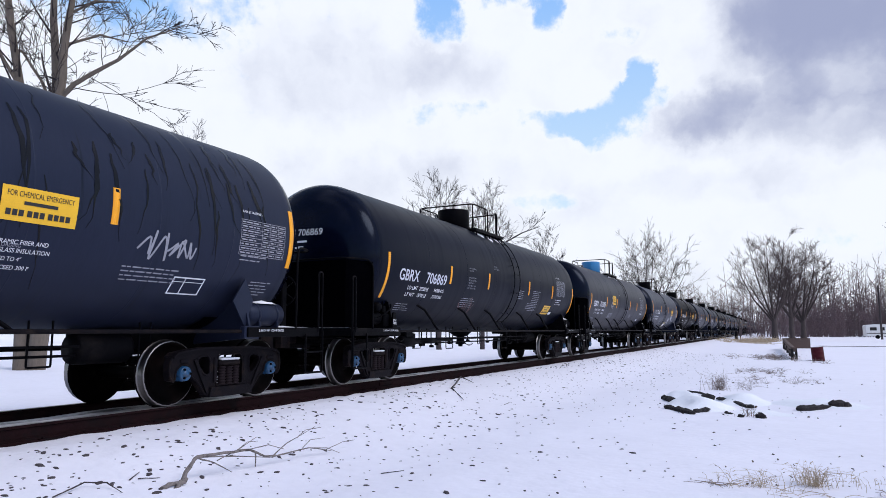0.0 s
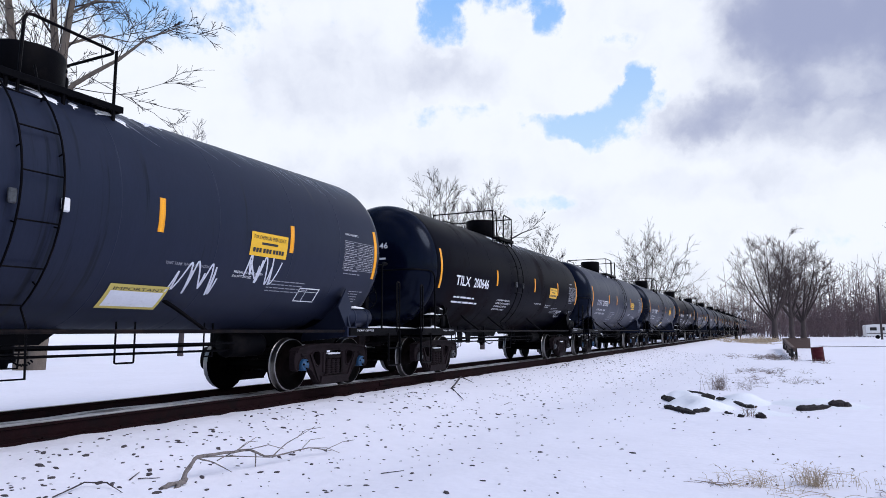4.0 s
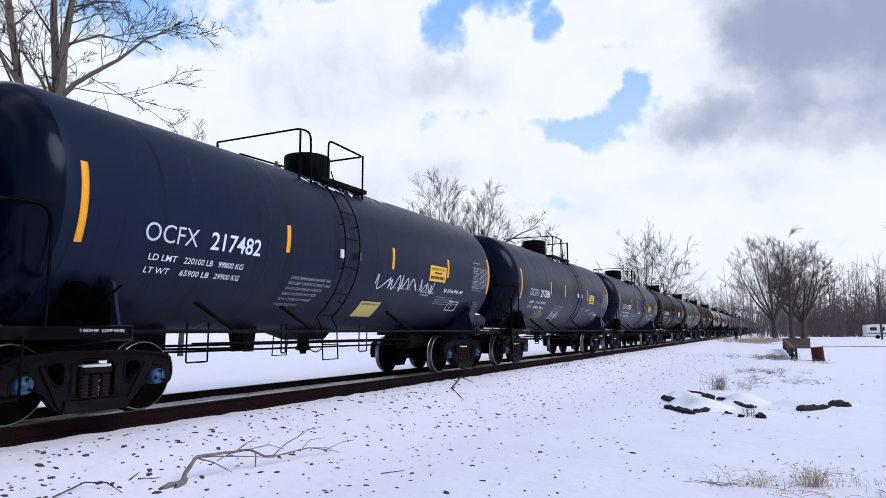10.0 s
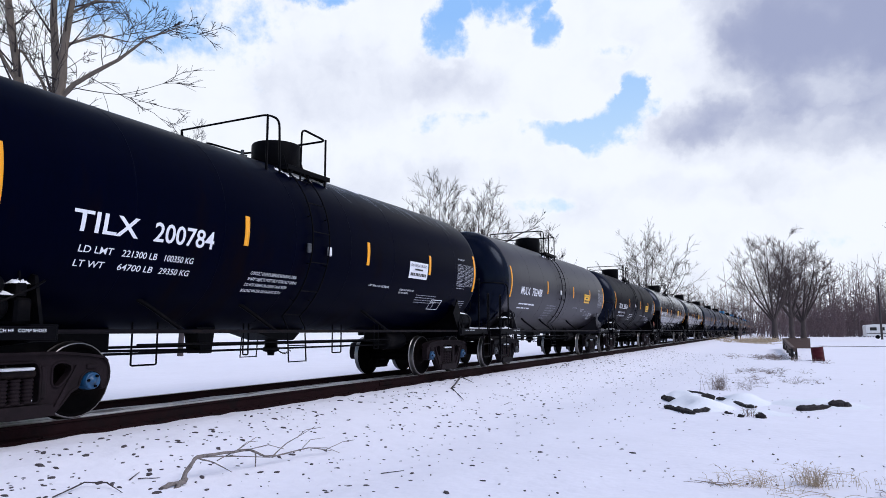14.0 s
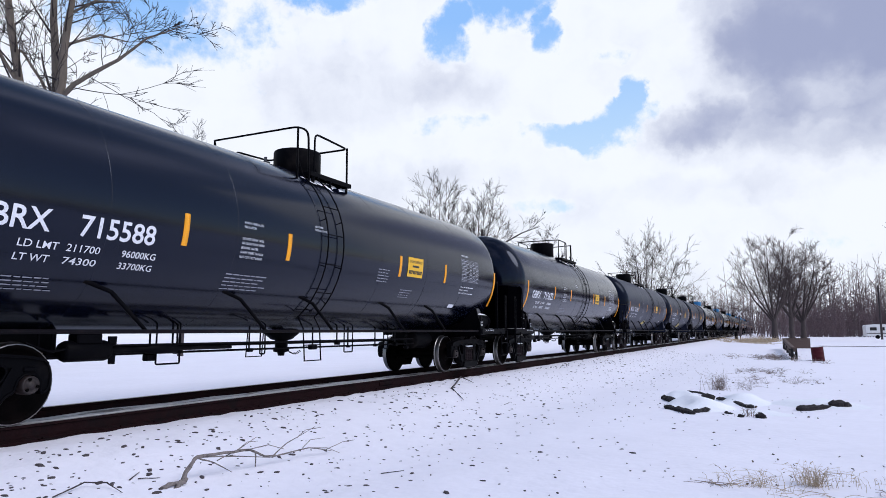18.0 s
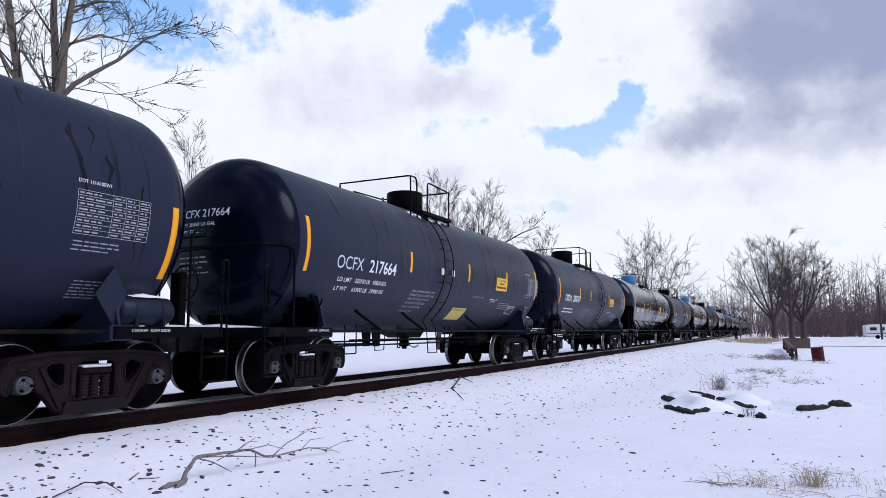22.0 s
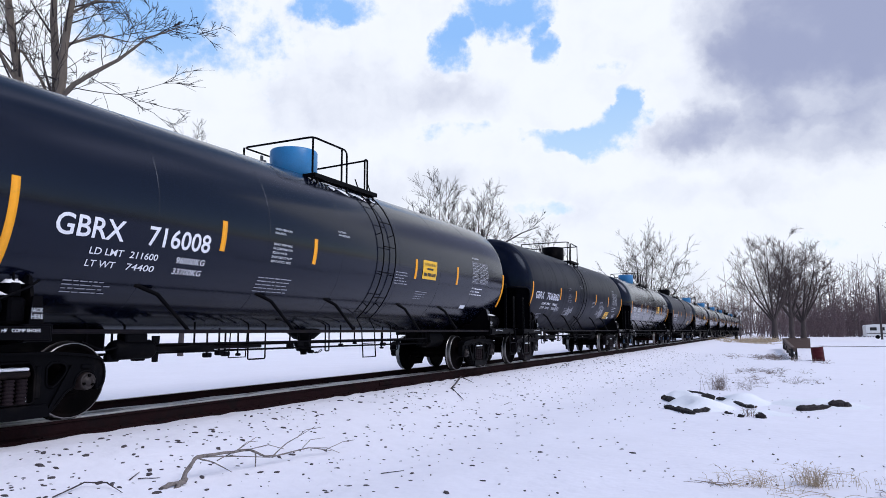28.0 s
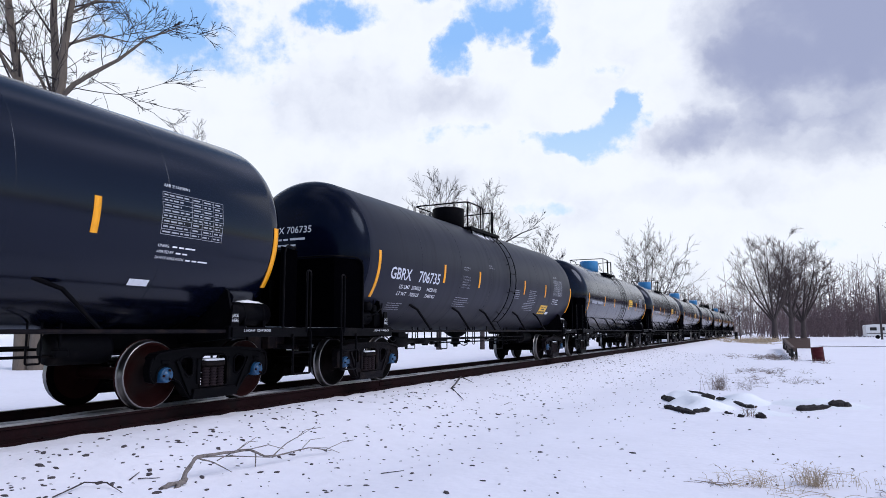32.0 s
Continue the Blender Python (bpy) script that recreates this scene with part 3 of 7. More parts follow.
def around(R, zc, a, y, off=0.0):
    """A place on the shell: a is the angle from level, on the side of the camera."""
    return ((R + off) * math.cos(a), y, zc + (R + off) * math.sin(a))


def g_seam(k):
    R = k["R"]
    return Geo().lathe([(R - 0.002, -0.010), (R + 0.0022, -0.006), (R + 0.0022, 0.006), (R - 0.002, 0.010)], 64, "y")


def g_strip(k, z0, z1, w=0.095):
    g = Geo()
    R, zc = k["R"], k["zc"]
    a0, a1 = math.asin((z0 - zc) / R), math.asin((z1 - zc) / R)
    n = 8
    vs = []
    for i in range(n + 1):
        a = a0 + (a1 - a0) * i / n
        for dy in (-w / 2, w / 2):
            vs.append(around(R, 0, a, dy, 0.004))
    g.add(vs, [(2 * i, 2 * i + 1, 2 * i + 3, 2 * i + 2) for i in range(n)], True)
    # its edge, so that the tape has a thickness
    vs2 = [around(R, 0, a0 + (a1 - a0) * i / n, dy, -0.002) for i in range(n + 1) for dy in (-w / 2, w / 2)]
    m = len(vs)
    g.v += vs2
    for i in range(n):
        for q in (0, 1):
            g.f.append((2 * i + q, 2 * i + 2 + q, m + 2 * i + 2 + q, m + 2 * i + q))
            g.s.append(False)
            g.m.append(0)
    return g


def g_wheelset():
    g = Geo()
    prof = [(0.085, 0.62), (0.15, 0.655), (0.15, 0.68), (0.2, 0.70), (0.38, 0.676), (0.482, 0.676), (0.484, 0.692), (0.476, 0.704), (0.462, 0.712), (0.457, 0.73), (0.455, 0.812), (0.449, 0.82), (0.438, 0.822),
            (0.40, 0.82), (0.388, 0.80), (0.30, 0.772), (0.21, 0.765), (0.16, 0.80), (0.15, 0.852), (0.10, 0.858), (0.085, 0.95)]
    mats = [0] * 7 + [1, 1, 1, 1, 1] + [0] * 8
    mats[4] = 2
    for s in (1, -1):
        g.lathe([(r, s * h) for r, h in prof], 28, "x", mats=mats)
        cap = [(0.105, 0.95), (0.108, 0.96), (0.108, 1.08), (0.104, 1.1), (0.10, 1.125), (0.09, 1.135), (0.082, 1.128), (0.05, 1.128), (0.046, 1.145), (0.0005, 1.147)]
        g.lathe([(r, s * h) for r, h in cap], 14, "x", mat=3)
        for i in range(3):
            a = 2 * math.pi * i / 3
            c = (0.068 * math.cos(a), 0.068 * math.sin(a))
            g.tube([(s * 1.12, c[0], c[1]), (s * 1.15, c[0], c[1])], 0.017, 6, mat=0, smooth=False)
    g.lathe([(0.088, -0.66), (0.088, 0.66)], 16, "x")
    return g


def pierced(g, outer, holes, lo, hi, mat=0):
    """A plate with openings, in y and z, from lo to hi across the car."""
    loops = [outer] + holes
    flat = [p for l in loops for p in l]
    tris = tessellate_polygon([[Vector((a, b, 0)) for a, b in l] for l in loops])
    n = len(flat)
    vs = [(lo, a, b) for a, b in flat] + [(hi, a, b) for a, b in flat]
    fs = [tuple(t) for t in tris] + [tuple(i + n for i in t[::-1]) for t in tris]
    k = 0
    for l in loops:
        m = len(l)
        fs += [(k + i, k + (i + 1) % m, n + k + (i + 1) % m, n + k + i) for i in range(m)]
        k += m
    return g.add(vs, fs, False, mat)


def g_side_frame():
    """A cast side frame: arched top member, windows, jaws over the bearings."""
    g = Geo()
    half = [(0.0, 0.80), (0.5, 0.80), (0.86, 0.765), (1.03, 0.735), (1.10, 0.68), (1.135, 0.58), (1.135, 0.46), (1.10, 0.37), (1.03, 0.35), (1.03, 0.47), (0.985, 0.55), (0.889, 0.585), (0.795, 0.55), (0.75, 0.47),
            (0.74, 0.38), (0.66, 0.365), (0.57, 0.25), (0.47, 0.135), (0.36, 0.105), (0.0, 0.10)]
    outer = half + [(-a, b) for a, b in half[-2:0:-1]]
    window = [(-0.27, 0.25), (0.27, 0.25), (0.27, 0.60), (0.22, 0.705), (-0.22, 0.705), (-0.27, 0.60)]
    tri = [(0.40, 0.63), (0.43, 0.68), (0.50, 0.695), (0.61, 0.675), (0.65, 0.63), (0.63, 0.56), (0.52, 0.43), (0.45, 0.40), (0.405, 0.44)]
    pierced(g, outer, [window, tri, [(-a, b) for a, b in tri[::-1]]], 0.955, 1.075)
    # rims of the casting
    edge = [(1.0, y, z) for y, z in ((-1.09, 0.68), (-1.03, 0.73), (-0.86, 0.76), (-0.5, 0.795), (0.5, 0.795), (0.86, 0.76), (1.03, 0.73), (1.09, 0.68))]
    vs = []
    for x, y, z in edge:
        vs += [(0.92, y, z - 0.012), (1.115, y, z - 0.012), (1.115, y, z + 0.018), (0.92, y, z + 0.018)]
    fs = []
    for i in range(len(edge) - 1):
        fs += [(4 * i + q, 4 * i + (q + 1) % 4, 4 * i + 4 + (q + 1) % 4, 4 * i + 4 + q) for q in range(4)]
    g.add(vs, fs + [(3, 2, 1, 0), tuple(len(vs) - 4 + q for q in range(4))])
    g.prism([(-0.44, 0.10), (0.44, 0.10), (0.40, 0.235), (-0.40, 0.235)], "x", 0.93, 1.13)
    # the raised lip round the casting and its windows
    for loop in (outer, window, tri, [(-a, b) for a, b in tri[::-1]]):
        g.tube(arc([(1.078, a, b) for a, b in loop + loop[:1]], 0.03, 1), 0.017, 4, close=False)
    for s in (1, -1):
        d = Vector((-0.27 * s, -0.42)).normalized()
        q = Vector((-d.y, d.x)) * 0.022
        a, b = Vector((0.70 * s, 0.64)), Vector((0.44 * s, 0.15))
        g.prism([(a.x + q.x, a.y + q.y), (b.x + q.x, b.y + q.y), (b.x - q.x, b.y - q.y), (a.x - q.x, a.y - q.y)], "x", 1.06, 1.105)
        g.box((1.06, s * 0.889 - 0.07, 0.60), (1.10, s * 0.889 + 0.07, 0.655), 0.012)
        g.box((1.05, s * 0.30 - 0.03, 0.30), (1.10, s * 0.30 + 0.03, 0.66), 0.01)
    return g


def g_spring():
    g = Geo()
    prof = []
    for i in range(7):
        z = 0.248 + i * 0.041
        prof += [(0.052, z), (0.066, z + 0.012), (0.066, z + 0.022), (0.052, z + 0.034)]
    return g.lathe(prof, 8, "z")


def g_truck_bolster():
    g = Geo().box((-1.1, -0.225, 0.53), (1.1, 0.225, 0.625), 0.03)
    g.box((-0.6, -0.2, 0.42), (0.6, 0.2, 0.70), 0.04)
    for s in (-1, 1):
        g.box((s * 1.07 - 0.05, -0.19, 0.545), (s * 1.07 + 0.05, 0.19, 0.61), 0.015)
        g.box((s * 0.62 - 0.12, -0.16, 0.70), (s * 0.62 + 0.12, 0.16, 0.76), 0.02)
        # brake beams and shoes
        g.tube([(-0.85, s * 0.50, 0.36), (0.85, s * 0.50, 0.36)], 0.035, 6)
        for q in (-0.76, 0.76):
            g.box((q - 0.05, s * 0.46 - 0.05, 0.28), (q + 0.05, s * 0.46 + 0.03, 0.52), 0.015)
    g.lathe([(0.001, 0.72), (0.2, 0.72), (0.2, 0.78), (0.001, 0.78)], 16, "z")
    return g


def g_stub_sill(k):
    e = k["end"] - 0.55 - k["hl"]
    return Geo().box((-0.33, -e, 0.78), (0.33, 1.7, 1.14), 0.02)


def g_body_bolster(k, s):
    """A bolster web on one side, shaped to the shell, with its foot."""
    R, zc = k["R"], k["zc"]
    g = Geo()
    pts = [(s * 0.30, 0.84), (s * 1.44, 0.94), (s * 1.47, 1.02)]
    for i in range(9):
        a = radians(-36 - 38 * i / 8)
        pts.append((s * R * math.cos(a), zc + R * math.sin(a)))
    g.prism(pts[:3] + [(s * 1.30, zc + R * math.sin(radians(-37)))] + pts[3:], "y", -0.02, 0.02)
    g.box((min(s * 1.40, s * 1.50), -0.16, 0.93), (max(s * 1.40, s * 1.50), 0.16, 1.12), 0.012)
    return g


def g_saddle(k):
    R, zc = k["R"], k["zc"]
    g = Geo()
    # saddle plate under the shell
    vs, n = [], 14
    for i in range(n + 1):
        a = radians(-122 + 64 * i / n)
        for q in (-0.3, 0.3):
            vs.append(((R + 0.015) * math.cos(a), q, zc + (R + 0.015) * math.sin(a)))
    g.add(vs, [(2 * i, 2 * i + 1, 2 * i + 3, 2 * i + 2) for i in range(n)], True)
    return g


def g_end_platform(k):
    """The step deck at a car's end: side channels, end channel and a grating."""
    g = Geo()
    e = k["end"] - 0.42 - k["hl"]
    for s in (1, -1):
        g.box((s * 1.50 - 0.03, -e, 0.955), (s * 1.50 + 0.03, 0.12, 1.10), 0.008)
        g.box((min(s * 1.46, s * 1.42), -e, 1.085), (max(s * 1.46, s * 1.42), 0.12, 1.10), 0.003)
    g.box((-1.52, -e - 0.03, 0.955), (1.52, -e + 0.03, 1.10), 0.008)
    for i in range(9):
        yy = -e + 0.06 + i * 0.06
        g.box((-1.47, yy - 0.008, 1.075), (1.47, yy + 0.008, 1.10))
    for s in (-0.8, 0.8):
        g.box((s - 0.03, -e, 0.99), (s + 0.03, -0.1, 1.07), 0.006)
    return g


def g_end_rail(k):
    a = k["end"] - k["hl"]
    y0, y1 = -(a - 1.04), -(a - 0.40)
    path = [(-1.53, y0, 1.08), (-1.53, y0, 2.42), (-1.30, y1, 2.42), (1.30, y1, 2.42), (1.53, y0, 2.42), (1.53, y0, 1.08)]
    g = Geo().tube(arc(path, 0.22, 4), 0.019, 6)
    return g


def g_end_dark(k):
    """A black sheet added inside the end handrail, for the dark area behind it."""
    a = k["end"] - k["hl"]
    y0, y1 = -(a - 1.04), -(a - 0.40)
    outline = [(-1.30, y1 + 0.03), (1.30, y1 + 0.03), (1.49, y0 + 0.03), (1.49, y0 + 0.045), (1.30, y1 + 0.045), (-1.30, y1 + 0.045), (-1.49, y0 + 0.045), (-1.49, y0 + 0.03)]
    return Geo().prism(outline, "z", 1.11, 2.39)


def g_grab(k):
    """The tall corner grab and its sill step."""
    a = k["end"] - k["hl"]
    y1 = -(a - 0.34)
    g = Geo()
    g.tube(arc([(1.53, y1, 0.36), (1.53, y1, 2.05), (1.53, y1 + 0.10, 2.05), (1.53, y1 + 0.10, 1.02)], 0.05, 3), 0.017, 6)
    g.tube(arc([(1.55, y1, 1.05), (1.55, y1, 0.36), (1.55, y1 + 0.46, 0.36), (1.55, y1 + 0.46, 1.0)], 0.04, 3), 0.017, 6)
    g.tube([(1.55, y1, 0.70), (1.55, y1 + 0.46, 0.70)], 0.015, 6)
    return g


def g_coupler():
    g = Geo()
    g.box((-0.19, -0.55, 0.76), (0.19, 0.0, 1.02), 0.03)
    g.box((-0.09, -0.95, 0.80), (0.09, -0.5, 0.96), 0.03)
    g.prism([(-0.13, -0.92), (0.15, -0.92), (0.19, -1.06), (0.17, -1.2), (0.06, -1.22), (0.05, -1.1), (-0.04, -1.09), (-0.1, -1.2), (-0.2, -1.18), (-0.19, -1.02)], "z", 0.73, 1.02)
    g.box((-0.30, -0.52, 0.70), (0.30, -0.46, 1.08), 0.02)
    # cut lever and air hose
    g.tube(arc([(1.45, -0.62, 0.90), (0.3, -0.62, 0.90), (0.15, -0.85, 1.0), (0.05, -1.0, 1.04)], 0.1, 3), 0.013, 6)
    g.tube(arc([(-0.32, -0.5, 0.78), (-0.32, -0.8, 0.72), (-0.25, -1.0, 0.42), (-0.1, -1.18, 0.46)], 0.2, 4), 0.025, 7)
    return g


def g_manway(k, hood):
    g = Geo()
    zt = k["zc"] + k["R"]
    r, h = (0.47, 0.50)
    g.lathe([(r - 0.03, zt - 0.06), (r, zt - 0.02), (r, zt + h - 0.03), (r - 0.012, zt + h), (r - 0.05, zt + h + 0.012), (0.001, zt + h + 0.02)], 32, "z", (0, k["dome"], 0))
    return g


def g_platform(k, s):
    """Frame of the top walkway on one side of the manway: two channels on short feet."""
    g = Geo()
    zt = walk_height(k)
    f, m, b = k["rail"]
    f, b = max(f - 0.15, k["dome"] - 0.9), b + 0.14
    lo, hi = (0.74, 1.02) if s > 0 else (-1.02, -0.74)
    for x in (lo, hi - 0.025):
        g.box((x, f, zt - 0.085), (x + 0.025, b, zt), 0.005)
    for y in (f, b - 0.03):
        g.box((lo, y, zt - 0.08), (hi, y + 0.03, zt - 0.004), 0.005)
    for yy in (f + 0.12, (f + b) / 2, b - 0.12):
        x = 0.98 * s
        g.tube([(x, yy, k["zc"] + math.sqrt(k["R"] ** 2 - 0.98 ** 2) - 0.03), (x, yy, zt - 0.02)], 0.024, 6)
    return g


def walk_height(k):
    return k["zc"] + math.sqrt(k["R"] ** 2 - 0.74 ** 2) + 0.03


def g_top_rail(k, style):
    zt = k["zc"] + k["R"]
    f, m, b = k["rail"]
    h = zt + 0.575
    x = k.get("ru", 1.0)
    zb = k["zc"] + math.sqrt(k["R"] ** 2 - x * x) - 0.02
    g = Geo()
    r = 0.02
    if style == "T":
        f2 = f
        g.tube(arc([(-x, f2 + 0.22, zb), (-x, f2, h - 0.02), (-x, f2, h), (x, f2, h), (x, f2 + 0.3, h), (x, f2 + 0.34, zb)], 0.14, 4), r, 6)
        g.tube([(-x, f2, h), (-x, f2 + 0.02, zb)], r, 6)
        g.tube([(x, f2, h), (x, f2, zb)], r, 6)
        g.tube(arc([(-x, f2 + 0.55, zb), (-x, f2 + 0.55, h - 0.08), (-x, b, h - 0.04), (x, b, h - 0.04), (x, b - k["hoop"], h), (x, b - k["hoop"] - 0.02, zb)], 0.12, 4), r, 6)
    else:
        g.tube(arc([(-x, m, zb), (-x, m, h), (-x, f, h), (x, f, h), (x, m, h), (x, m, zb)], 0.12, 4), r, 6)
        g.tube([(x, f, h), (x, f, zb)], r, 6)
        g.tube([(-x, f, h), (-x, f, zb)], r, 6)
        g.tube([(x, m - 0.18, h - 0.01), (x, m - 0.18, zb)], r, 6)
        g.tube(arc([(-x, m + 0.06, zb), (-x, m + 0.06, h - 0.12), (-x, b, h - 0.08), (x, b, h - 0.02), (x, b - 0.1, h - 0.02), (x, b - 0.1, zb)], 0.05, 3), r, 6)
    g.tube([(x, b, h - 0.02), (x, b, zb)], r, 6)
    g.tube([(-x, b, h - 0.08), (-x, b, zb)], r, 6)
    return g


def g_ladder(k, side):
    g = Geo()
    R, zc = k["R"], k["zc"]
    lo = radians(-52)
    for yy in (-0.235, 0.235):
        path = [around(R, zc, radians(50) + (lo - radians(50)) * i / 14, yy, 0.075) for i in range(15)]
        x, _, z = path[-1]
        path = [(0.92, yy, zc + R + 0.02)] + path + [(x + 0.12, yy, z - 0.2), (x + 0.16, yy, 0.52)]
        g.tube([(side * p[0], p[1], p[2]) for p in path], 0.013, 5)
        for a in (45, 15, -15, -40):
            p, q = around(R, zc, radians(a), yy, -0.005), around(R, zc, radians(a), yy, 0.075)
            g.tube([(side * p[0], p[1], p[2]), (side * q[0], q[1], q[2])], 0.010, 5)
    return g


def g_rung(k, side):
    return Geo().tube([(0, -0.235, 0), (0, 0.235, 0)], 0.010, 5)


def g_underside(k):
    """Brake pipe, rods and their hangers under the shell."""
    g = Geo()
    h = k["hl"] - 0.9
    zb = k["zc"] - k["R"]
    g.tube([(0.55, -h, 0.74), (0.55, h, 0.74)], 0.018, 6)
    g.tube([(0.75, -h * 0.8, 0.86), (0.75, h * 0.7, 0.86)], 0.016, 6)
    g.tube([(-0.6, -h, 0.80), (-0.6, h, 0.80)], 0.022, 6)
    L = k["lad"]
    for yy, w, low in ((L + 1.75, 0.30, 0.62), (L - 2.9, 0.42, 0.58), (L + 3.3, 0.18, 0.66), (L - 0.75, 0.12, 0.66)):
        g.tube(arc([(0.62, yy, zb + 0.2), (0.62, yy, low), (0.62, yy + w, low), (0.62, yy + w, zb + 0.2)], 0.02, 2), 0.014, 5)
    return g


def g_outlet(k):
    zb = k["zc"] - k["R"]
    g = Geo().lathe([(0.34, zb + 0.12), (0.33, zb - 0.02), (0.2, zb - 0.13), (0.12, zb - 0.15), (0.12, zb - 0.28), (0.15, zb - 0.3), (0.15, zb - 0.36), (0.07, zb - 0.38), (0.06, zb - 0.44), (0.001, zb - 0.44)], 20, "z")
    # the sloping sump above the valve, and the cap's chain
    if k["hl"] < 6:
        g.prism([(-1.15, zb + 0.08), (-0.22, zb - 0.16), (0.22, zb - 0.16), (0.55, zb + 0.08)], "x", -0.34, 0.34)
    for i in range(9):
        a = (0.14 + 0.02 * i, 0.02 * i, zb - 0.32 - 0.03 * i + 0.0035 * i * i)
        g.tube([a, (a[0] + 0.02, a[1] + 0.02, a[2] - 0.03)], 0.011, 5)
    return g


def g_brake_bracket(k):
    """The deep plate bracket that carries the brake levers."""
    y, zb = k["lad"] - 1.4, k["zc"] - k["R"]
    g = Geo().prism([(y - 0.20, zb + 0.1), (y + 0.18, zb + 0.1), (y + 0.12, 0.70), (y - 0.10, 0.70)], "x", 0.42, 0.46)
    g.prism([(y - 0.20, zb + 0.1), (y + 0.18, zb + 0.1), (y + 0.12, 0.70), (y - 0.10, 0.70)], "x", 0.16, 0.20)
    g.box((0.2, y - 0.10, 0.72), (0.42, y + 0.12, 0.78), 0.01)
    g.tube([(0.31, y - 0.1, 0.76), (0.31, y - 2.2, 0.78)], 0.02, 6)
    return g


def g_end_reservoir(k):
    """The air reservoir that lies on the trailing deck, with its straps."""
    y = k["hl"]
    g = Geo().lathe([(0.001, y + 0.10), (0.13, y + 0.10), (0.18, y + 0.15), (0.18, y + 0.88), (0.13, y + 0.94), (0.001, y + 0.94)], 18, "y", (1.18, 0, 1.30))
    for q in (0.3, 0.72):
        g.lathe([(0.178, y + q), (0.188, y + q), (0.188, y + q + 0.04), (0.178, y + q + 0.04)], 18, "y", (1.18, 0, 1.30))
        g.box((1.0, y + q, 1.09), (1.36, y + q + 0.04, 1.2), 0.01)
    if k.get("gusset"):
        g.prism([(y - 0.30, 1.48), (y - 0.06, 1.82), (y + 0.12, 1.50), (y - 0.04, 1.10)], "x", 1.36, 1.385)
    return g


def g_brake_gear(k):
    """Brake cylinder, pipe bracket and valve bodies on the leading deck."""
    y = -k["hl"]
    g = Geo().lathe([(0.001, y - 0.62), (0.11, y - 0.62), (0.13, y - 0.58), (0.13, y - 0.30), (0.09, y - 0.27), (0.001, y - 0.27)], 14, "y", (1.2, 0, 1.30))
    g.box((1.05, y - 0.24, 1.12), (1.36, y - 0.05, 1.40), 0.03)
    g.box((1.12, y - 0.20, 1.40), (1.3, y - 0.08, 1.56), 0.02)
    g.lathe([(0.001, 1.0), (0.08, 1.0), (0.1, 1.06), (0.1, 1.34), (0.06, 1.38), (0.001, 1.38)], 12, "x", (0, y - 0.45, 1.52))
    g.box((1.1, y - 0.74, 1.12), (1.3, y - 0.64, 1.34), 0.02)
    g.tube(arc([(1.3, y - 0.5, 1.3), (1.42, y - 0.4, 1.36), (1.42, y - 0.1, 1.5), (1.3, y + 0.1, 1.6)], 0.08, 3), 0.014, 6)
    g.tube(arc([(1.25, y - 0.15, 1.55), (1.25, y - 0.15, 1.72), (1.2, y - 0.5, 1.74), (1.2, y - 0.7, 1.15)], 0.08, 3), 0.012, 6)
    return g


def g_pipe_fitting(k, w):
    """A valve or clamp block hung from the shell on its rod."""
    g = Geo().box((0.54, 0, 0.70), (0.64, w * 0.7, 0.72 + w * 0.3), 0.015)
    return g.tube([(0.58, w * 0.35, 0.72), (0.58, w * 0.35, k["zc"] - k["R"] + 0.1)], 0.016, 5)


def g_slack_adjuster():
    """Brake cylinder with its lever, and the slack adjuster's stepped rod, under a long car's leading half."""
    g = Geo().lathe([(0.001, -4.95), (0.10, -4.95), (0.13, -4.9), (0.13, -4.35), (0.10, -4.3), (0.045, -4.28), (0.045, -3.7), (0.07, -3.68), (0.07, -3.2), (0.03, -3.18), (0.03, -2.1), (0.001, -2.1)], 12, "y", (0.72, 0, 0.80))
    g.prism([(-4.28, 0.98), (-4.16, 0.98), (-4.18, 0.62), (-4.26, 0.62)], "x", 0.68, 0.71)
    g.box((0.62, -4.8, 0.88), (0.82, -4.45, 1.02), 0.02)
    return g.tube(arc([(0.8, -4.9, 0.84), (0.9, -5.2, 0.80), (0.9, -5.5, 0.92)], 0.1, 3), 0.014, 6)


def g_air_tank(k):
    return Geo().lathe([(0.001, -0.4), (0.19, -0.4), (0.2, -0.36), (0.2, 0.36), (0.19, 0.4), (0.001, 0.4)], 16, "y", (0.45, k["hl"] - 1.75, 0.82))


def g_brake_valve(k):
    return Geo().box((-0.6, -k["hl"] + 1.3, 0.66), (-0.25, -k["hl"] + 1.8, 0.95), 0.03)


def g_side_pipe(k):
    g = Geo()
    h = k["hl"]
    g.tube([(1.42, -h, 1.04), (1.42, h, 1.04)], 0.026, 8)
    for s in (1, -1):
        g.box((1.36, s * h - 0.1, 1.0), (1.47, s * h + 0.1, 1.07), 0.01)
    return g


def g_brace(k, z0=1.42, lean=0.42):
    """A slanting strut from the shell down to the side pipe."""
    R, zc = k["R"], k["zc"]
    a = math.asin((z0 - zc) / R)
    x = R * math.cos(a)
    return Geo().tube([(x - 0.02, -lean, z0 + 0.02), (x + 0.03, -lean * 0.55, z0 - 0.10), (1.40, 0, 1.05)], [0.034, 0.03, 0.026], 6)


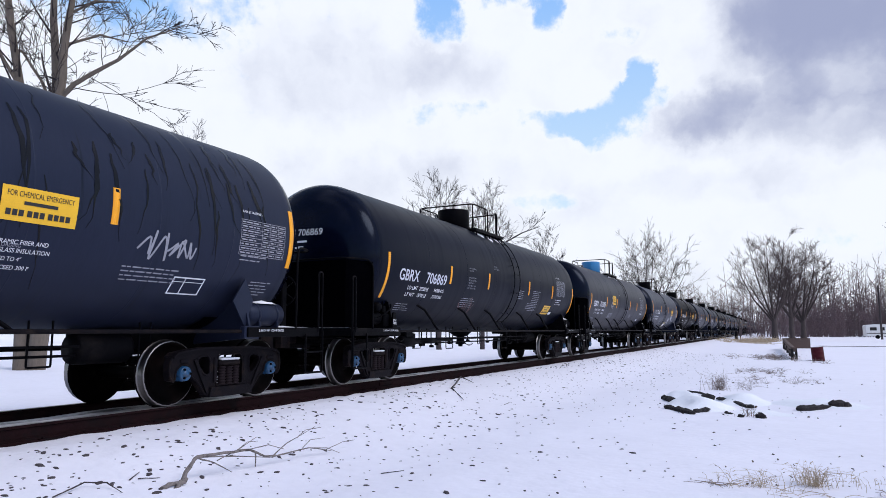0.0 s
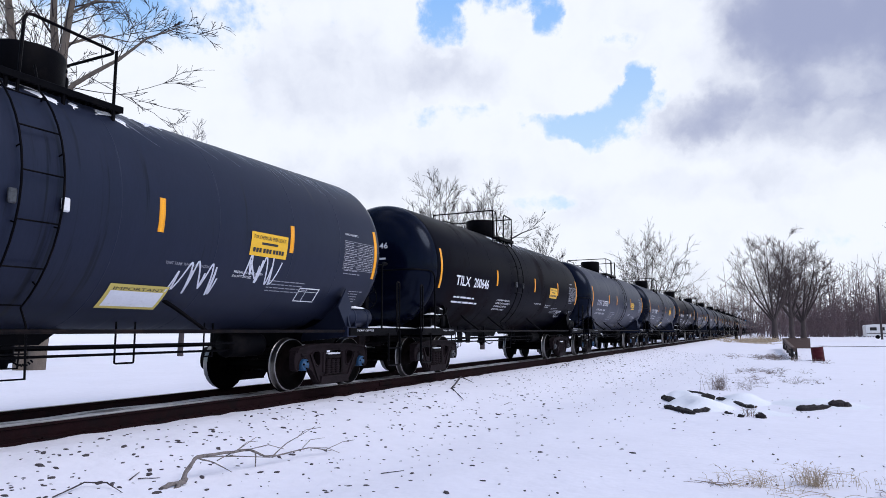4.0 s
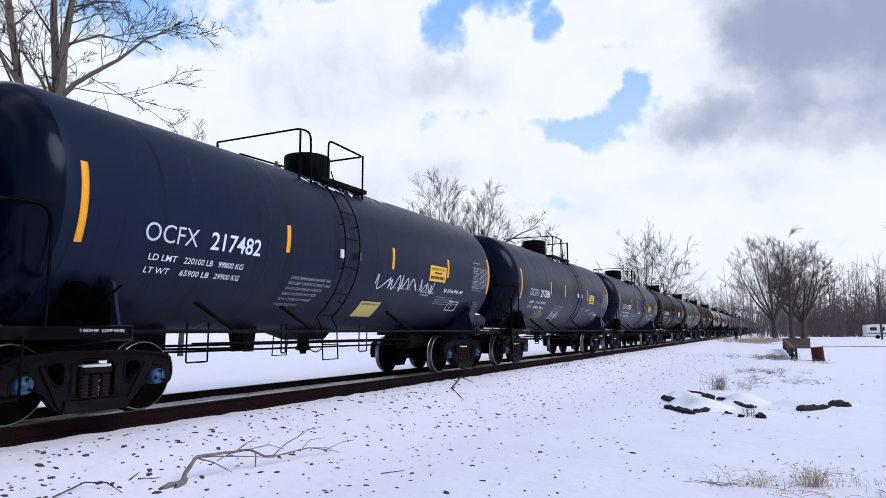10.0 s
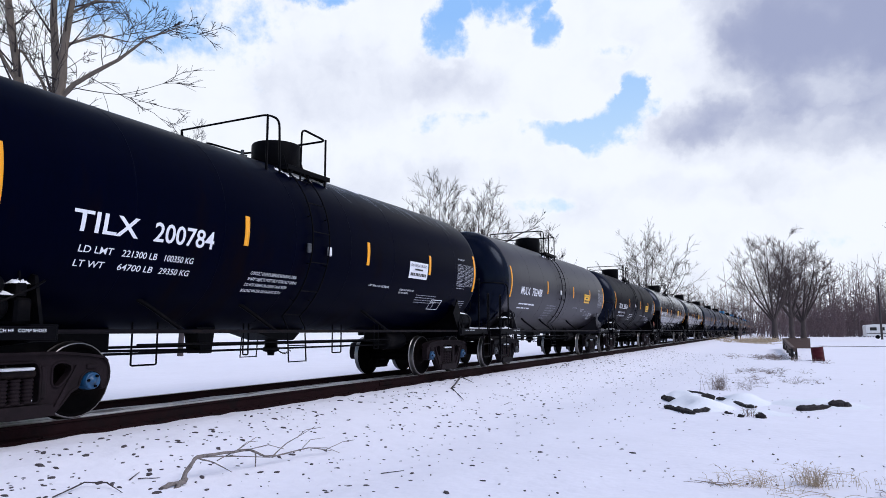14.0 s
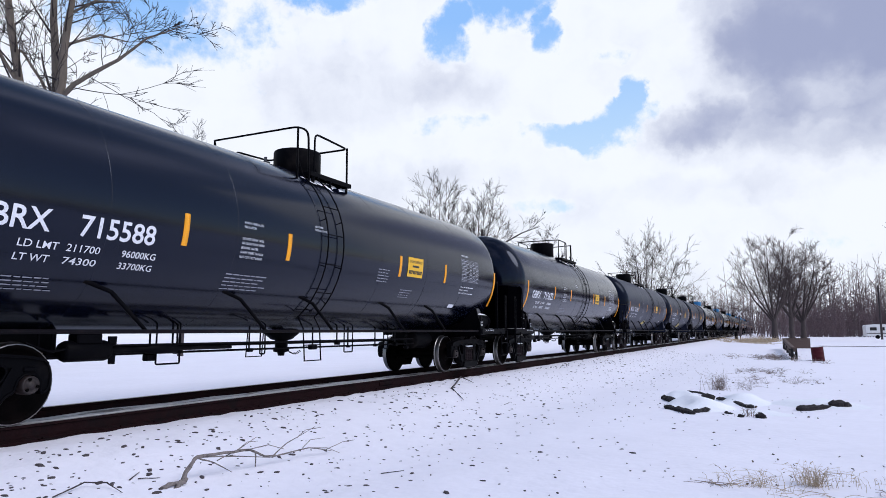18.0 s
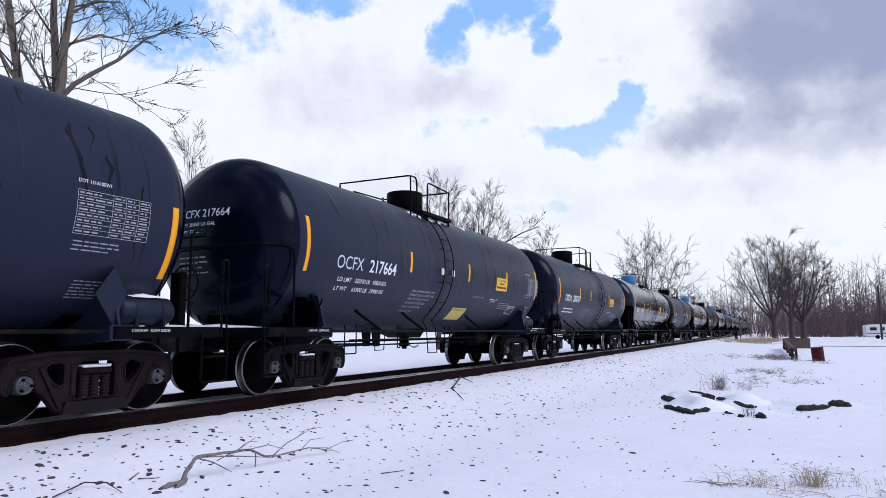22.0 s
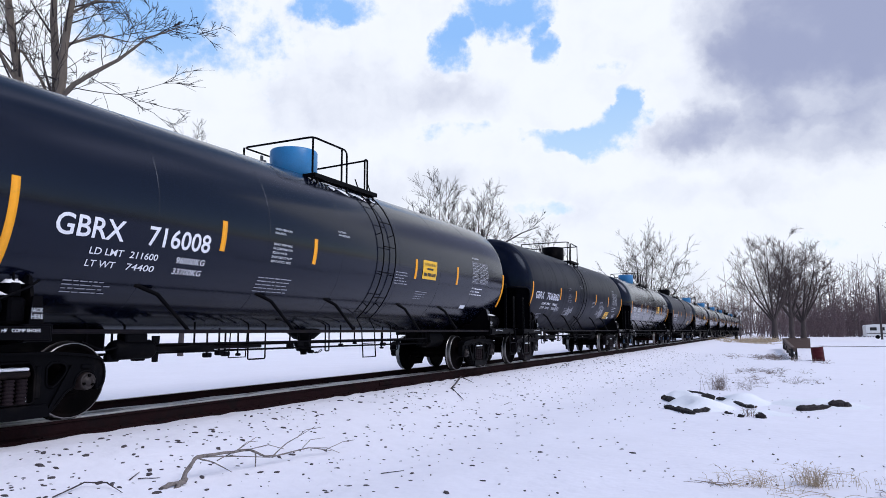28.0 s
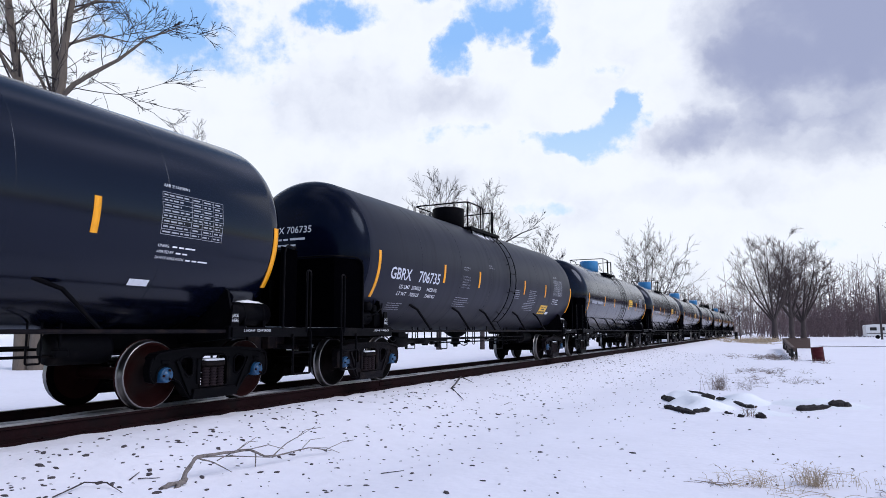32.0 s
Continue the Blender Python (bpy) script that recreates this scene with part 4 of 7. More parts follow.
def g_brake_wheel(k):
    g = Geo()
    a = -(k["end"] - k["hl"] - 0.5)
    ring = [(0.26 * math.cos(t), a - 0.1, 1.75 + 0.26 * math.sin(t)) for t in [2 * math.pi * i / 24 for i in range(25)]]
    g.tube([(p[0] - 0.75, p[1], p[2]) for p in ring], 0.014, 6, close=False)
    for i in range(5):
        t = 2 * math.pi * i / 5
        g.tube([(-0.75, a - 0.06, 1.75), (-0.75 + 0.26 * math.cos(t), a - 0.1, 1.75 + 0.26 * math.sin(t))], 0.01, 5)
    g.box((-0.86, a - 0.05, 1.08), (-0.64, a + 0.08, 1.9), 0.02)
    return g


def g_mound(w, l, h, seed):
    """A soft heap of snow that runs out into the ground."""
    g = Geo()
    n = 22
    vs, fs = [], []
    for j in range(n + 1):
        for i in range(n + 1):
            p, q = i / n * 2 - 1, j / n * 2 - 1
            r = min(1.0, math.hypot(p, q) * (1 + 0.25 * noise.noise((p * 1.5, q * 1.5, seed))))
            e = math.cos(r * math.pi / 2) ** 2
            vs.append((p * w / 2, q * l / 2, h * e * (0.85 + 0.7 * noise.noise((p * 2.5 + seed, q * 2.5, 1.0))) - 0.02 - 0.03 * r))
    for j in range(n):
        for i in range(n):
            fs.append((j * (n + 1) + i, j * (n + 1) + i + 1, (j + 1) * (n + 1) + i + 1, (j + 1) * (n + 1) + i))
    return g.add(vs, fs, True)


def g_snow_patch(w, l, h, seed):
    g = Geo()
    n, m = 8, 12
    vs, fs = [], []
    rnd = random.Random(seed)
    for j in range(m + 1):
        for i in range(n + 1):
            p, q = i / n * 2 - 1, j / m * 2 - 1
            e = max(0.0, 1 - abs(p) ** 2.4) * max(0.0, 1 - abs(q) ** 4)
            jx = noise.noise((p * 2, q * 5, seed)) * 0.12
            vs.append((p * w / 2 * (1 + jx), q * l / 2, h * e * (0.7 + 0.6 * noise.noise((p * 2 + seed, q * 6, 1.0))) - 0.004))
    for j in range(m):
        for i in range(n):
            fs.append((j * (n + 1) + i, j * (n + 1) + i + 1, (j + 1) * (n + 1) + i + 1, (j + 1) * (n + 1) + i))
    return g.add(vs, fs, True)


# ---- lettering
@lru_cache(maxsize=None)
def letter_geo(text, height, gap=1.0, thin=False):
    """The letters as flat faces: x along the words from 0, y up from the base line; returns points, faces and the width."""
    cu = bpy.data.curves.new("letters", "FONT")
    cu.body, cu.size, cu.space_character = text, height * 1.38, gap
    cu.resolution_u = 3
    cu.offset = 0.0 if thin else height * (0.02 if height > 0.15 else 0.01 if height > 0.06 else 0.0)
    ob = bpy.data.objects.new("letters", cu)
    me = bpy.data.meshes.new_from_object(ob)
    bpy.data.objects.remove(ob)
    bpy.data.curves.remove(cu)
    bm = bmesh.new()
    bm.from_mesh(me)
    bpy.data.meshes.remove(me)
    if height > 0.15:
        for z in (0.25, 0.5, 0.75):
            bmesh.ops.bisect_plane(bm, geom=bm.verts[:] + bm.edges[:] + bm.faces[:], plane_co=(0, height * z, 0), plane_no=(0, 1, 0))
    vs = [tuple(v.co) for v in bm.verts]
    fs = [tuple(v.index for v in f.verts) for f in bm.faces]
    bm.free()
    return vs, fs, max([v[0] for v in vs] + [0.01])


def on_shell(k, vs, y0, z0, off=0.006, sx=1.0):
    """Lays flat points on the shell's side: along the car from y0, up the curve from z0."""
    R, zc = k["R"], k["zc"]
    a0 = math.asin((z0 - zc) / R)
    return [around(R, zc, a0 + p[1] / R, y0 + p[0] * sx, off) for p in vs]


def on_head(k, vs, u0, z0, scale=1.0):
    """Lays flat points on the leading head; words run to the camera's side."""
    R, zc, T = k["R"], k["zc"], k["T"]
    out = []
    for p in vs:
        u, z = u0 + p[0] * scale, z0 + p[1]
        r = min(R * 0.999, math.hypot(u, z - zc))
        a = math.asin(min(1.0, (r / R) ** (1 / 0.86)))
        out.append((u, -T - k["head"] * math.cos(a) ** 0.9 - 0.008, z))
    return out


def words(car, k, text, y0, z0, height, width=None, mat="white_ink", head=False, gap=1.0, thin=False):
    vs, fs, w = letter_geo(text, height, gap, thin)
    sx = (width / w) if width else 1.0
    g = Geo()
    if head:
        g.add(on_head(k, [(p[0] * sx, p[1]) for p in vs], y0, z0), fs)
    else:
        g.add(on_shell(k, vs, y0, z0, sx=sx), fs)
    return tagged(part("lettering", g, M[mat], car), kind="stuff")


def flat_words(car, text, x, y0, z0, height, width, mat="white_ink"):
    vs, fs, w = letter_geo(text, height)
    return part("lettering", Geo().add([(x, y0 + p[0] * width / w, z0 + p[1]) for p in vs], fs), M[mat], car)


def bars(car, k, y0, z1, w, lines, pitch=0.075, h=0.038, mat="dim_ink", seed=0, slant=0.0, head=False, name="small_print"):
    """Lines of small print that cannot be read, as broken bars."""
    rnd = random.Random(seed)
    g = Geo()
    for i in range(lines):
        y, end = 0.0, w * rnd.uniform(0.78, 1.0)
        zz = -i * pitch
        while y < end:
            l = h * rnd.uniform(1.6, 5.0)
            lo, hi = 0.12, rnd.uniform(0.62, 0.78)
            q = [(y + i * slant, zz + h * lo), (y + l + i * slant, zz + h * lo), (y + l + i * slant, zz + h * hi), (y + i * slant, zz + h * hi)]
            g.add(on_head(k, q, y0, z1) if head else on_shell(k, q, y0, z1, 0.005), [(0, 1, 2, 3)])
            y += l + h * rnd.uniform(0.5, 0.9)
    return part(name, g, M[mat], car)


def plate(k, y0, z0, w, h, off):
    n = 4
    vs = on_shell(k, [(w * i, h * j / n) for j in range(n + 1) for i in (0, 1)], y0, z0, off)
    return vs, [(2 * j, 2 * j + 1, 2 * j + 3, 2 * j + 2) for j in range(n)]


def table(car, k, y0, z0, w, h, seed=0, mat="soft_ink"):
    """The test table: ruled lines and rows of print."""
    g = Geo()
    rnd = random.Random(seed)

    def bar(a, b, c, d):
        g.add(on_shell(k, [(a, b), (c, b), (c, (b + d) / 2), (c, d), (a, d), (a, (b + d) / 2)], y0, z0, 0.006), [(0, 1, 2, 5), (5, 2, 3, 4)])

    rows = 8
    for i in range(rows + 1):
        bar(0, h * i / rows - 0.003, w, h * i / rows + 0.003)
    for q in (0, 0.46, 0.64, 0.83, 1.0):
        bar(w * q - 0.003, 0, w * q + 0.003, h)
    for i in range(rows):
        for a, b in ((0.02, 0.44), (0.48, 0.62), (0.66, 0.81), (0.85, 0.98)):
            e = a + (b - a) * rnd.uniform(0.6, 1.0)
            q = w * a
            while q < w * e:
                t = min(w * e - q + 0.01, rnd.uniform(0.04, 0.13))
                bar(q, h * (i + 0.36) / rows, q + t, h * (i + 0.64) / rows)
                q += t + 0.022
    return part("test_table", g, M[mat], car, "white ruled table of small print")


def sign(car, k, y0, z0, w=0.86, h=0.36, mat="yellow_sign", faded=False):
    vs, fs = plate(k, y0, z0, w, h, 0.008)
    sg = part("emergency_sign", Geo().add(vs, fs), M[mat], car, "yellow emergency sign with black print")
    g = Geo()
    vs, fs, tw = letter_geo("FOR CHEMICAL EMERGENCY", 0.06)
    g.add(on_shell(k, [(0.05 + p[0] * (w - 0.1) / tw, h * 0.72 + p[1]) for p in vs], y0, z0, 0.012), fs)
    for a, b, zz, hh in ((0.28, 0.72, 0.5, 0.1),):
        g.add(on_shell(k, [(w * a, h * zz), (w * b, h * zz), (w * b, h * (zz + hh)), (w * a, h * (zz + hh))], y0, z0, 0.012), [(0, 1, 2, 3)])
    x = 0.06
    for i in range(10):
        l = w * 0.062
        g.add(on_shell(k, [(x, h * 0.16), (x + l, h * 0.16), (x + l, h * 0.34), (x, h * 0.34)], y0, z0, 0.012), [(0, 1, 2, 3)])
        x += l + w * (0.018 if i not in (2, 5) else 0.045)
    part("sign_print", g, M["black_ink"], sg)


def scribble(car, k, y0, z0, w, h, seed, mat="chalk", turns=9):
    """Sprayed scrawl: a looping line of paint."""
    rnd = random.Random(seed)
    pts = []
    x = 0.0
    for i in range(turns):
        x = w * i / (turns - 1)
        pts.append((x + rnd.uniform(-0.12, 0.12) * w, h * rnd.uniform(0.0, 0.35)))
        pts.append((x + rnd.uniform(-0.05, 0.15) * w, h * rnd.uniform(0.6, 1.0)))
    fine = []
    for i in range(len(pts) - 1):
        a, b, c, d = (Vector(pts[max(0, i - 1)]), Vector(pts[i]), Vector(pts[i + 1]), Vector(pts[min(len(pts) - 1, i + 2)]))
        for s in range(6):
            t = s / 6
            fine.append(0.5 * ((2 * b) + (c - a) * t + (2 * a - 5 * b + 4 * c - d) * t * t + (3 * b - a - 3 * c + d) * t ** 3))
    g = Geo()
    wd = 0.014
    for p, q in zip(fine, fine[1:]):
        d = (q - p)
        if d.length < 1e-5:
            continue
        nrm = Vector((-d.y, d.x)).normalized() * wd
        g.add(on_shell(k, [p - nrm, q - nrm, q + nrm, p + nrm], y0, z0, 0.0065), [(0, 1, 2, 3)])
    return part("scrawl", g, M[mat], car, "sprayed chalky scrawl")


def runs(car, k, seed, spans, mat, name, label, top, length, width, wave=0.03, slant=(-0.25, 0.25)):
    """Thin trickles down the shell: (from, to, count) along the car."""
    rnd = random.Random(seed)
    g = Geo()
    R, zc = k["R"], k["zc"]
    for a, b, count in spans:
        for i in range(count):
            y, w = rnd.uniform(a, b), width * rnd.uniform(0.5, 1.6)
            t0 = radians(rnd.uniform(*top))
            t1 = t0 - radians(rnd.uniform(*length))
            n = 9
            vs, drift = [], rnd.uniform(*slant)
            for q in range(n + 1):
                f = q / n
                yy = y + drift * f * f + wave * noise.noise((y * 3, f * 4, seed * 1.7))
                ww = w * (0.25 + math.sin(math.pi * min(1, f * 1.15 + 0.05))) * (1 + 0.5 * noise.noise((y * 9, f * 9, 2.0)))
                ww = max(0.003, ww * (1 - f * 0.6))
                for d in (-ww, ww):
                    vs.append(around(R, zc, t0 + (t1 - t0) * f, yy + d, 0.0045))
            g.add(vs, [(2 * q, 2 * q + 1, 2 * q + 3, 2 * q + 2) for q in range(n)], True)
    return tagged(part(name, g, M[mat], car, label), kind="stuff")


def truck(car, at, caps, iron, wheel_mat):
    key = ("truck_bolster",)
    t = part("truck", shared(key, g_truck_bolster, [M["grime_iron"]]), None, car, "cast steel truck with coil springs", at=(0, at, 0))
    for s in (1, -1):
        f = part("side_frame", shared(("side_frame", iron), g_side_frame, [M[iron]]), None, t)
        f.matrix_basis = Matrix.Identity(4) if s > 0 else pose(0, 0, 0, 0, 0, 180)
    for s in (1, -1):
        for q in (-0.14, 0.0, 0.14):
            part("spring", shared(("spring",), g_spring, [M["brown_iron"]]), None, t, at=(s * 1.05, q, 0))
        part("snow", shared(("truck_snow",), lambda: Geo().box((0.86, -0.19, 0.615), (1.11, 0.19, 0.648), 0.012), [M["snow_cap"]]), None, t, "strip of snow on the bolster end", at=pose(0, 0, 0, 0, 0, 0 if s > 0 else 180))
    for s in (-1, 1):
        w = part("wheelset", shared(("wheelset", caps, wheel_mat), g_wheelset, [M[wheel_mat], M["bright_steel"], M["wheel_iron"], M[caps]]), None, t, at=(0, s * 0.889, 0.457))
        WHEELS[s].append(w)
    return t


WHEELS = {-1: [], 1: []}
CARS = []

# kind, mark, number, load lines (pounds and kilos, two lines), top hood, cap colour, place of the leading axle at the start
TRAIN = [
    ("O", "", "", (), "dark", "cap_blue", -3.87),
    ("G6", "GBRX", "706869", (("207300 LB", "94000 KG"), ("78700 LB", "35700 KG")), "flat", "cap_blue", 11.18),
    ("G7", "GBRX", "713503", (("211800", "96050KG"), ("74200", "33650KG")), "blue", "cap_blue", 28.22),
    ("O", "OCFX", "220667", (("220200 LB", "99850 KG"), ("65800 LB", "29850 KG")), "dark", "cap_blue", 45.14),
    ("T", "TILX", "200646", (), "dark", "cap_grey", 60.20),
    ("O", "OCFX", "217573", (("220100 LB", "99800 KG"), ("65900 LB", "29900 KG")), "dark", "cap_blue", 75.11),
    ("O", "OCFX", "217658", (("220200 LB", "99850 KG"), ("65800 LB", "29850 KG")), "dark", "cap_blue", 90.25),
    ("T", "TILX", "201141", (("222500 LB", "100900 KG"), ("63500 LB", "28800 KG")), "dark", "cap_blue", 105.20),
    ("O", "OCFX", "217482", (("220100 LB", "99800 KG"), ("65900 LB", "29900 KG")), "dark", "cap_blue", 120.13),
    ("O", "OCFX", "217586", (("220100 LB", "99800 KG"), ("65900 LB", "29900 KG")), "dark", "cap_blue", 134.98),
    ("O", "OCFX", "217337", (("220000 LB", "99750 KG"), ("66000 LB", "29950 KG")), "dark", "cap_blue", 149.95),
    ("T", "TILX", "200784", (("221300 LB", "100350 KG"), ("64700 LB", "29350 KG")), "dark", "cap_blue", 164.92),
    ("M", "MULX", "702408", (), "flat", "cap_grey", 179.84),
    ("T", "TILX", "200634", (("223000 LB", "101100 KG"), ("63000 LB", "28600 KG")), "dark", "cap_grey", 194.72),
    ("G7", "GBRX", "715588", (("211700", "96000KG"), ("74300", "33700KG")), "dark", "cap_rust", 209.59),
    ("G7", "GBRX", "715622", (("211500", "95900KG"), ("74500", "33800KG")), "dark", "cap_rust", 226.50),
    ("M2", "MULX", "701083", (("212700 LB", "96450 KG"), ("73300 LB", "33250 KG")), "dark", "cap_grey", 243.49),
    ("O", "OCFX", "217664", (("220100 LB", "99800 KG"), ("65900 LB", "29900 KG")), "dark", "cap_grey", 260.47),
    ("C", "CRDX", "200207", (), "dark", "cap_grey", 275.31),
    ("G7", "GBRX", "715981", (("211900", "96100KG"), ("74100", "33600KG")), "blue", "cap_rust", 290.18),
    ("C", "CRDX", "", (), "dark", "cap_grey", 307.15),
    ("G7", "GBRX", "716008", (("211600", "96000KG"), ("74400", "33700KG")), "blue", "cap_rust", 322.08),
    ("G6", "GBRX", "706860", (("207400 LB", "94050 KG"), ("78600 LB", "35650 KG")), "flat", "cap_grey", 339.02),
    ("G7", "GBRX", "716575", (("211800", "96050KG"), ("74200", "33650KG")), "blue", "cap_blue", 356.05),
    ("G6", "GBRX", "706735", (("207800 LB", "94250 KG"), ("78200 LB", "35450 KG")), "flat", "cap_blue", 373.15),
] + [("G7", "", "", (), h, "cap_grey", 373.15 + 17.0 * (i + 1)) for i, h in enumerate(("blue", "blue", "blue", "blue", "dark", "blue", "dark"))]
LABELS = {
    "O": "dirt-streaked grey tank car with yellow reflective strips", "T": "rust-tinged black tank car with a snow-dusted top", "M": "brown-grey tank car with yellow reflective strips",
    "M2": "long dull grey tank car with streaked sides", "C": "dull grey tank car with yellow reflective strips", "G6": "long charcoal tank car with chalky scrawl",
    "G7": "long glossy black tank car with yellow strips",
}


# sprayed scrawls: along the car, height, width, height of the line, shape, paint, strokes
SCRAWLS = {
    0: ((3.4, 1.95, 0.85, 0.42, 1, "dim_ink", 9),),
    1: ((-2.95, 1.5, 0.9, 0.5, 2, "chalk_red", 6),),
    3: ((1.4, 1.55, 0.7, 0.55, 4, "chalk", 8), (2.6, 1.75, 0.7, 0.5, 5, "chalk", 8)),
    7: ((0.15, 1.5, 0.7, 0.7, 6, "chalk", 6), (2.6, 1.6, 0.7, 0.4, 7, "dim_ink", 8)),
    8: ((0.5, 1.86, 1.5, 0.38, 8, "chalk", 9), (2.3, 1.88, 0.6, 0.34, 9, "chalk", 5)),
    9: ((-4.0, 1.42, 0.9, 0.5, 10, "chalk_yellow", 9), (-2.2, 1.40, 1.0, 0.55, 11, "chalk", 8)),
    10: ((-3.4, 1.62, 0.5, 0.4, 12, "dim_ink", 9),),
    22: ((-4.15, 1.72, 0.4, 0.3, 14, "dim_ink", 8), (-2.6, 1.6, 0.7, 0.5, 15, "soft_ink", 9), (2.75, 1.56, 0.6, 0.7, 16, "soft_ink", 8)),
}
TAGS = {3: ((0.5, 1.34, 0.9, 0.42),), 6: ((-0.1, 1.34, 0.95, 0.42),), 8: ((0.24, 1.34, 0.74, 0.42),), 16: ((-1.3, 1.44, 0.85, 0.28),), 17: ((0.35, 1.34, 0.85, 0.42),)}


# what each tank holds, where it stands on the head
CAPACITY = {10: ("20480", "77523"), 14: ("23560", "89200"), 15: ("23600", "89300"), 17: ("20450", "77409"), 23: ("23520", "89050")}


# cars whose strips stand elsewhere along the shell
STRIPS = {1: (-6.81, -3.85, -1.42, 1.98, 4.5, 7.1), 2: (-6.81, -3.78, -1.55, 1.9, 3.9, 7.05), 7: (-6.0, -3.04, 0.26, 2.88, 6.1), 9: (-5.99, -2.9, -1.1, 2.27, 6.07), 16: (-6.81, -4.01, -1.24, 1.62, 4.0, 7.1), 22: (-7.04, -3.84, -1.73, 1.65, 4.1, 7.1), 17: (-6.0, -2.4, 0.69, 3.4, 6.1)}


def build_car(i, kind, mark, number, load, hood, caps, lead):
    turned = i in (3, 4, 6, 7, 8, 11, 12, 13, 14, 17, 22)
    long_ = kind in ("G6", "G7", "M2")
    k = (LONG_R if turned else LONG) if long_ else (SHORT_R if turned else SHORT)
    if not long_ and turned and kind in ("T", "M"):
        k = SHORT_T
    elif kind == "C":
        k = SHORT_C
    size = ("long" if long_ else "short") + ("_turned" if turned else "") + ("_" + kind.lower() if k in (SHORT_T, SHORT_C) else "")
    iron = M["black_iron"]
    car = thing("tank_car", LABELS[kind] + (" and blue hood" if hood == "blue" else ""), "tank car", "tank cars of the train", (TRACK_X, lead + k["hl"] + 0.889, 0))
    CARS.append((car, lead + k["hl"] + 0.889))
    R, zc, hl = k["R"], k["zc"], k["hl"]
    if i == 0:
        k = dict(k, strips=(-5.99, -2.79, -1.02, 2.94, 6.19))
        size = "short_first"
    if i in STRIPS:
        k = dict(k, strips=STRIPS[i])
    k = dict(k, gusset=kind not in ("G6", "G7"))
    coat = {2: "G2", 22: "G3", 24: "G2", 6: "O2", 8: "O2", 10: "O2", 4: "T2", 13: "T2"}.get(i, kind)
    near = i <= 24
    rnd = random.Random(100 + i)
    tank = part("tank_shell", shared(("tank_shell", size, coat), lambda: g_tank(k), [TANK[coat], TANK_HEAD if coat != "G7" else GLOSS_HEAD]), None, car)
    seam = shared(("seam", size, coat), lambda: g_seam(k), [TANK[coat]])
    for y in k["seams"]:
        part("seam", seam, None, tank, at=(0, y, zc))
    # reflective strips, both sides
    tall, low = ((1.72, 2.64), (2.17, 2.60)) if long_ else ((2.05, 2.98), (2.30, 2.74))
    zs = [tall] + [low] * (len(k["strips"]) - 2) + [tall]
    for y, (a, b) in zip(k["strips"], zs):
        me = shared(("reflective_strip", size, a), lambda a=a, b=b: g_strip(k, a, b), [M["yellow"]])
        part("reflective_strip", me, None, car, at=(0, y, zc))
        part("reflective_strip", me, None, car, at=pose(0, -y, zc, 0, 0, 180))
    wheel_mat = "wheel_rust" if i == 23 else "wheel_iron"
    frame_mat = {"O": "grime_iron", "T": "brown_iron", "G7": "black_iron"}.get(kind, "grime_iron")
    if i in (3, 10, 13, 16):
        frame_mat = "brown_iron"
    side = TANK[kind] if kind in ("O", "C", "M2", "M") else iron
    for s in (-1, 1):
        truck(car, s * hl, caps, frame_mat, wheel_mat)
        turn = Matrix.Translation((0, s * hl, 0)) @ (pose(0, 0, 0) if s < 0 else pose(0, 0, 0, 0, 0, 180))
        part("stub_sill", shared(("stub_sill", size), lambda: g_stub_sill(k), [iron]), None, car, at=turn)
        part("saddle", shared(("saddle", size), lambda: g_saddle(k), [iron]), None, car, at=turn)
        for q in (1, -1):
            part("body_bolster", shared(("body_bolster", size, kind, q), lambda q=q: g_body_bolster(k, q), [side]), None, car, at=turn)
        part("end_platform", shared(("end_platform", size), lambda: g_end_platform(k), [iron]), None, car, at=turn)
        part("end_handrail", shared(("end_handrail", size), lambda: g_end_rail(k), [iron]), None, car, at=turn)
        # added sheet: the darkness behind the end handrail, put in as black colour
        if kind in ("G6", "G7"):
            part("end_panel", shared(("end_panel", size), lambda: g_end_dark(k), [M["dead_black"]]), None, car, "black sheet added for the dark area inside the end handrail", at=turn)
        part("corner_grab", shared(("corner_grab", size), lambda: g_grab(k), [iron]), None, car, at=turn)
        part("corner_grab", shared(("corner_grab", size), lambda: g_grab(k), [iron]), None, car, at=turn @ Matrix.Scale(-1, 4, (1, 0, 0)))
        cy = s * (k["end"] - 1.22 + 0.03)
        part("coupler", shared(("coupler",), g_coupler, [M["grime_iron"]]), None, car, at=Matrix.Translation((0, cy, 0)) @ (pose(0, 0, 0) if s < 0 else pose(0, 0, 0, 0, 0, 180)))
    part("brake_wheel", shared(("brake_wheel", size), lambda: g_brake_wheel(k), [iron]), None, car, at=Matrix.Translation((0, hl, 0)) @ pose(0, 0, 0, 0, 0, 180))
    # top fittings
    hood_m = M["dome_blue"] if hood == "blue" else iron
    man = part("manway", shared(("manway", size, hood), lambda: g_manway(k, hood), [hood_m]), None, car, "blue manway hood" if hood == "blue" else "")
    zt = zc + R
    hinge = Geo().box((0.05, k["dome"] + 0.30, zt + 0.06), (0.25, k["dome"] + 0.46, zt + 0.3), 0.03)
    hinge.tube([(-0.2, k["dome"] + 0.36, zt + 0.34), (0.3, k["dome"] + 0.36, zt + 0.34)], 0.03, 6)
    part("hood_hinge", hinge, hood_m, man)
    for s in (1, -1):
        wk = part("top_walkway", shared(("top_walkway", size, s), lambda: g_platform(k, s), [iron]), None, car)
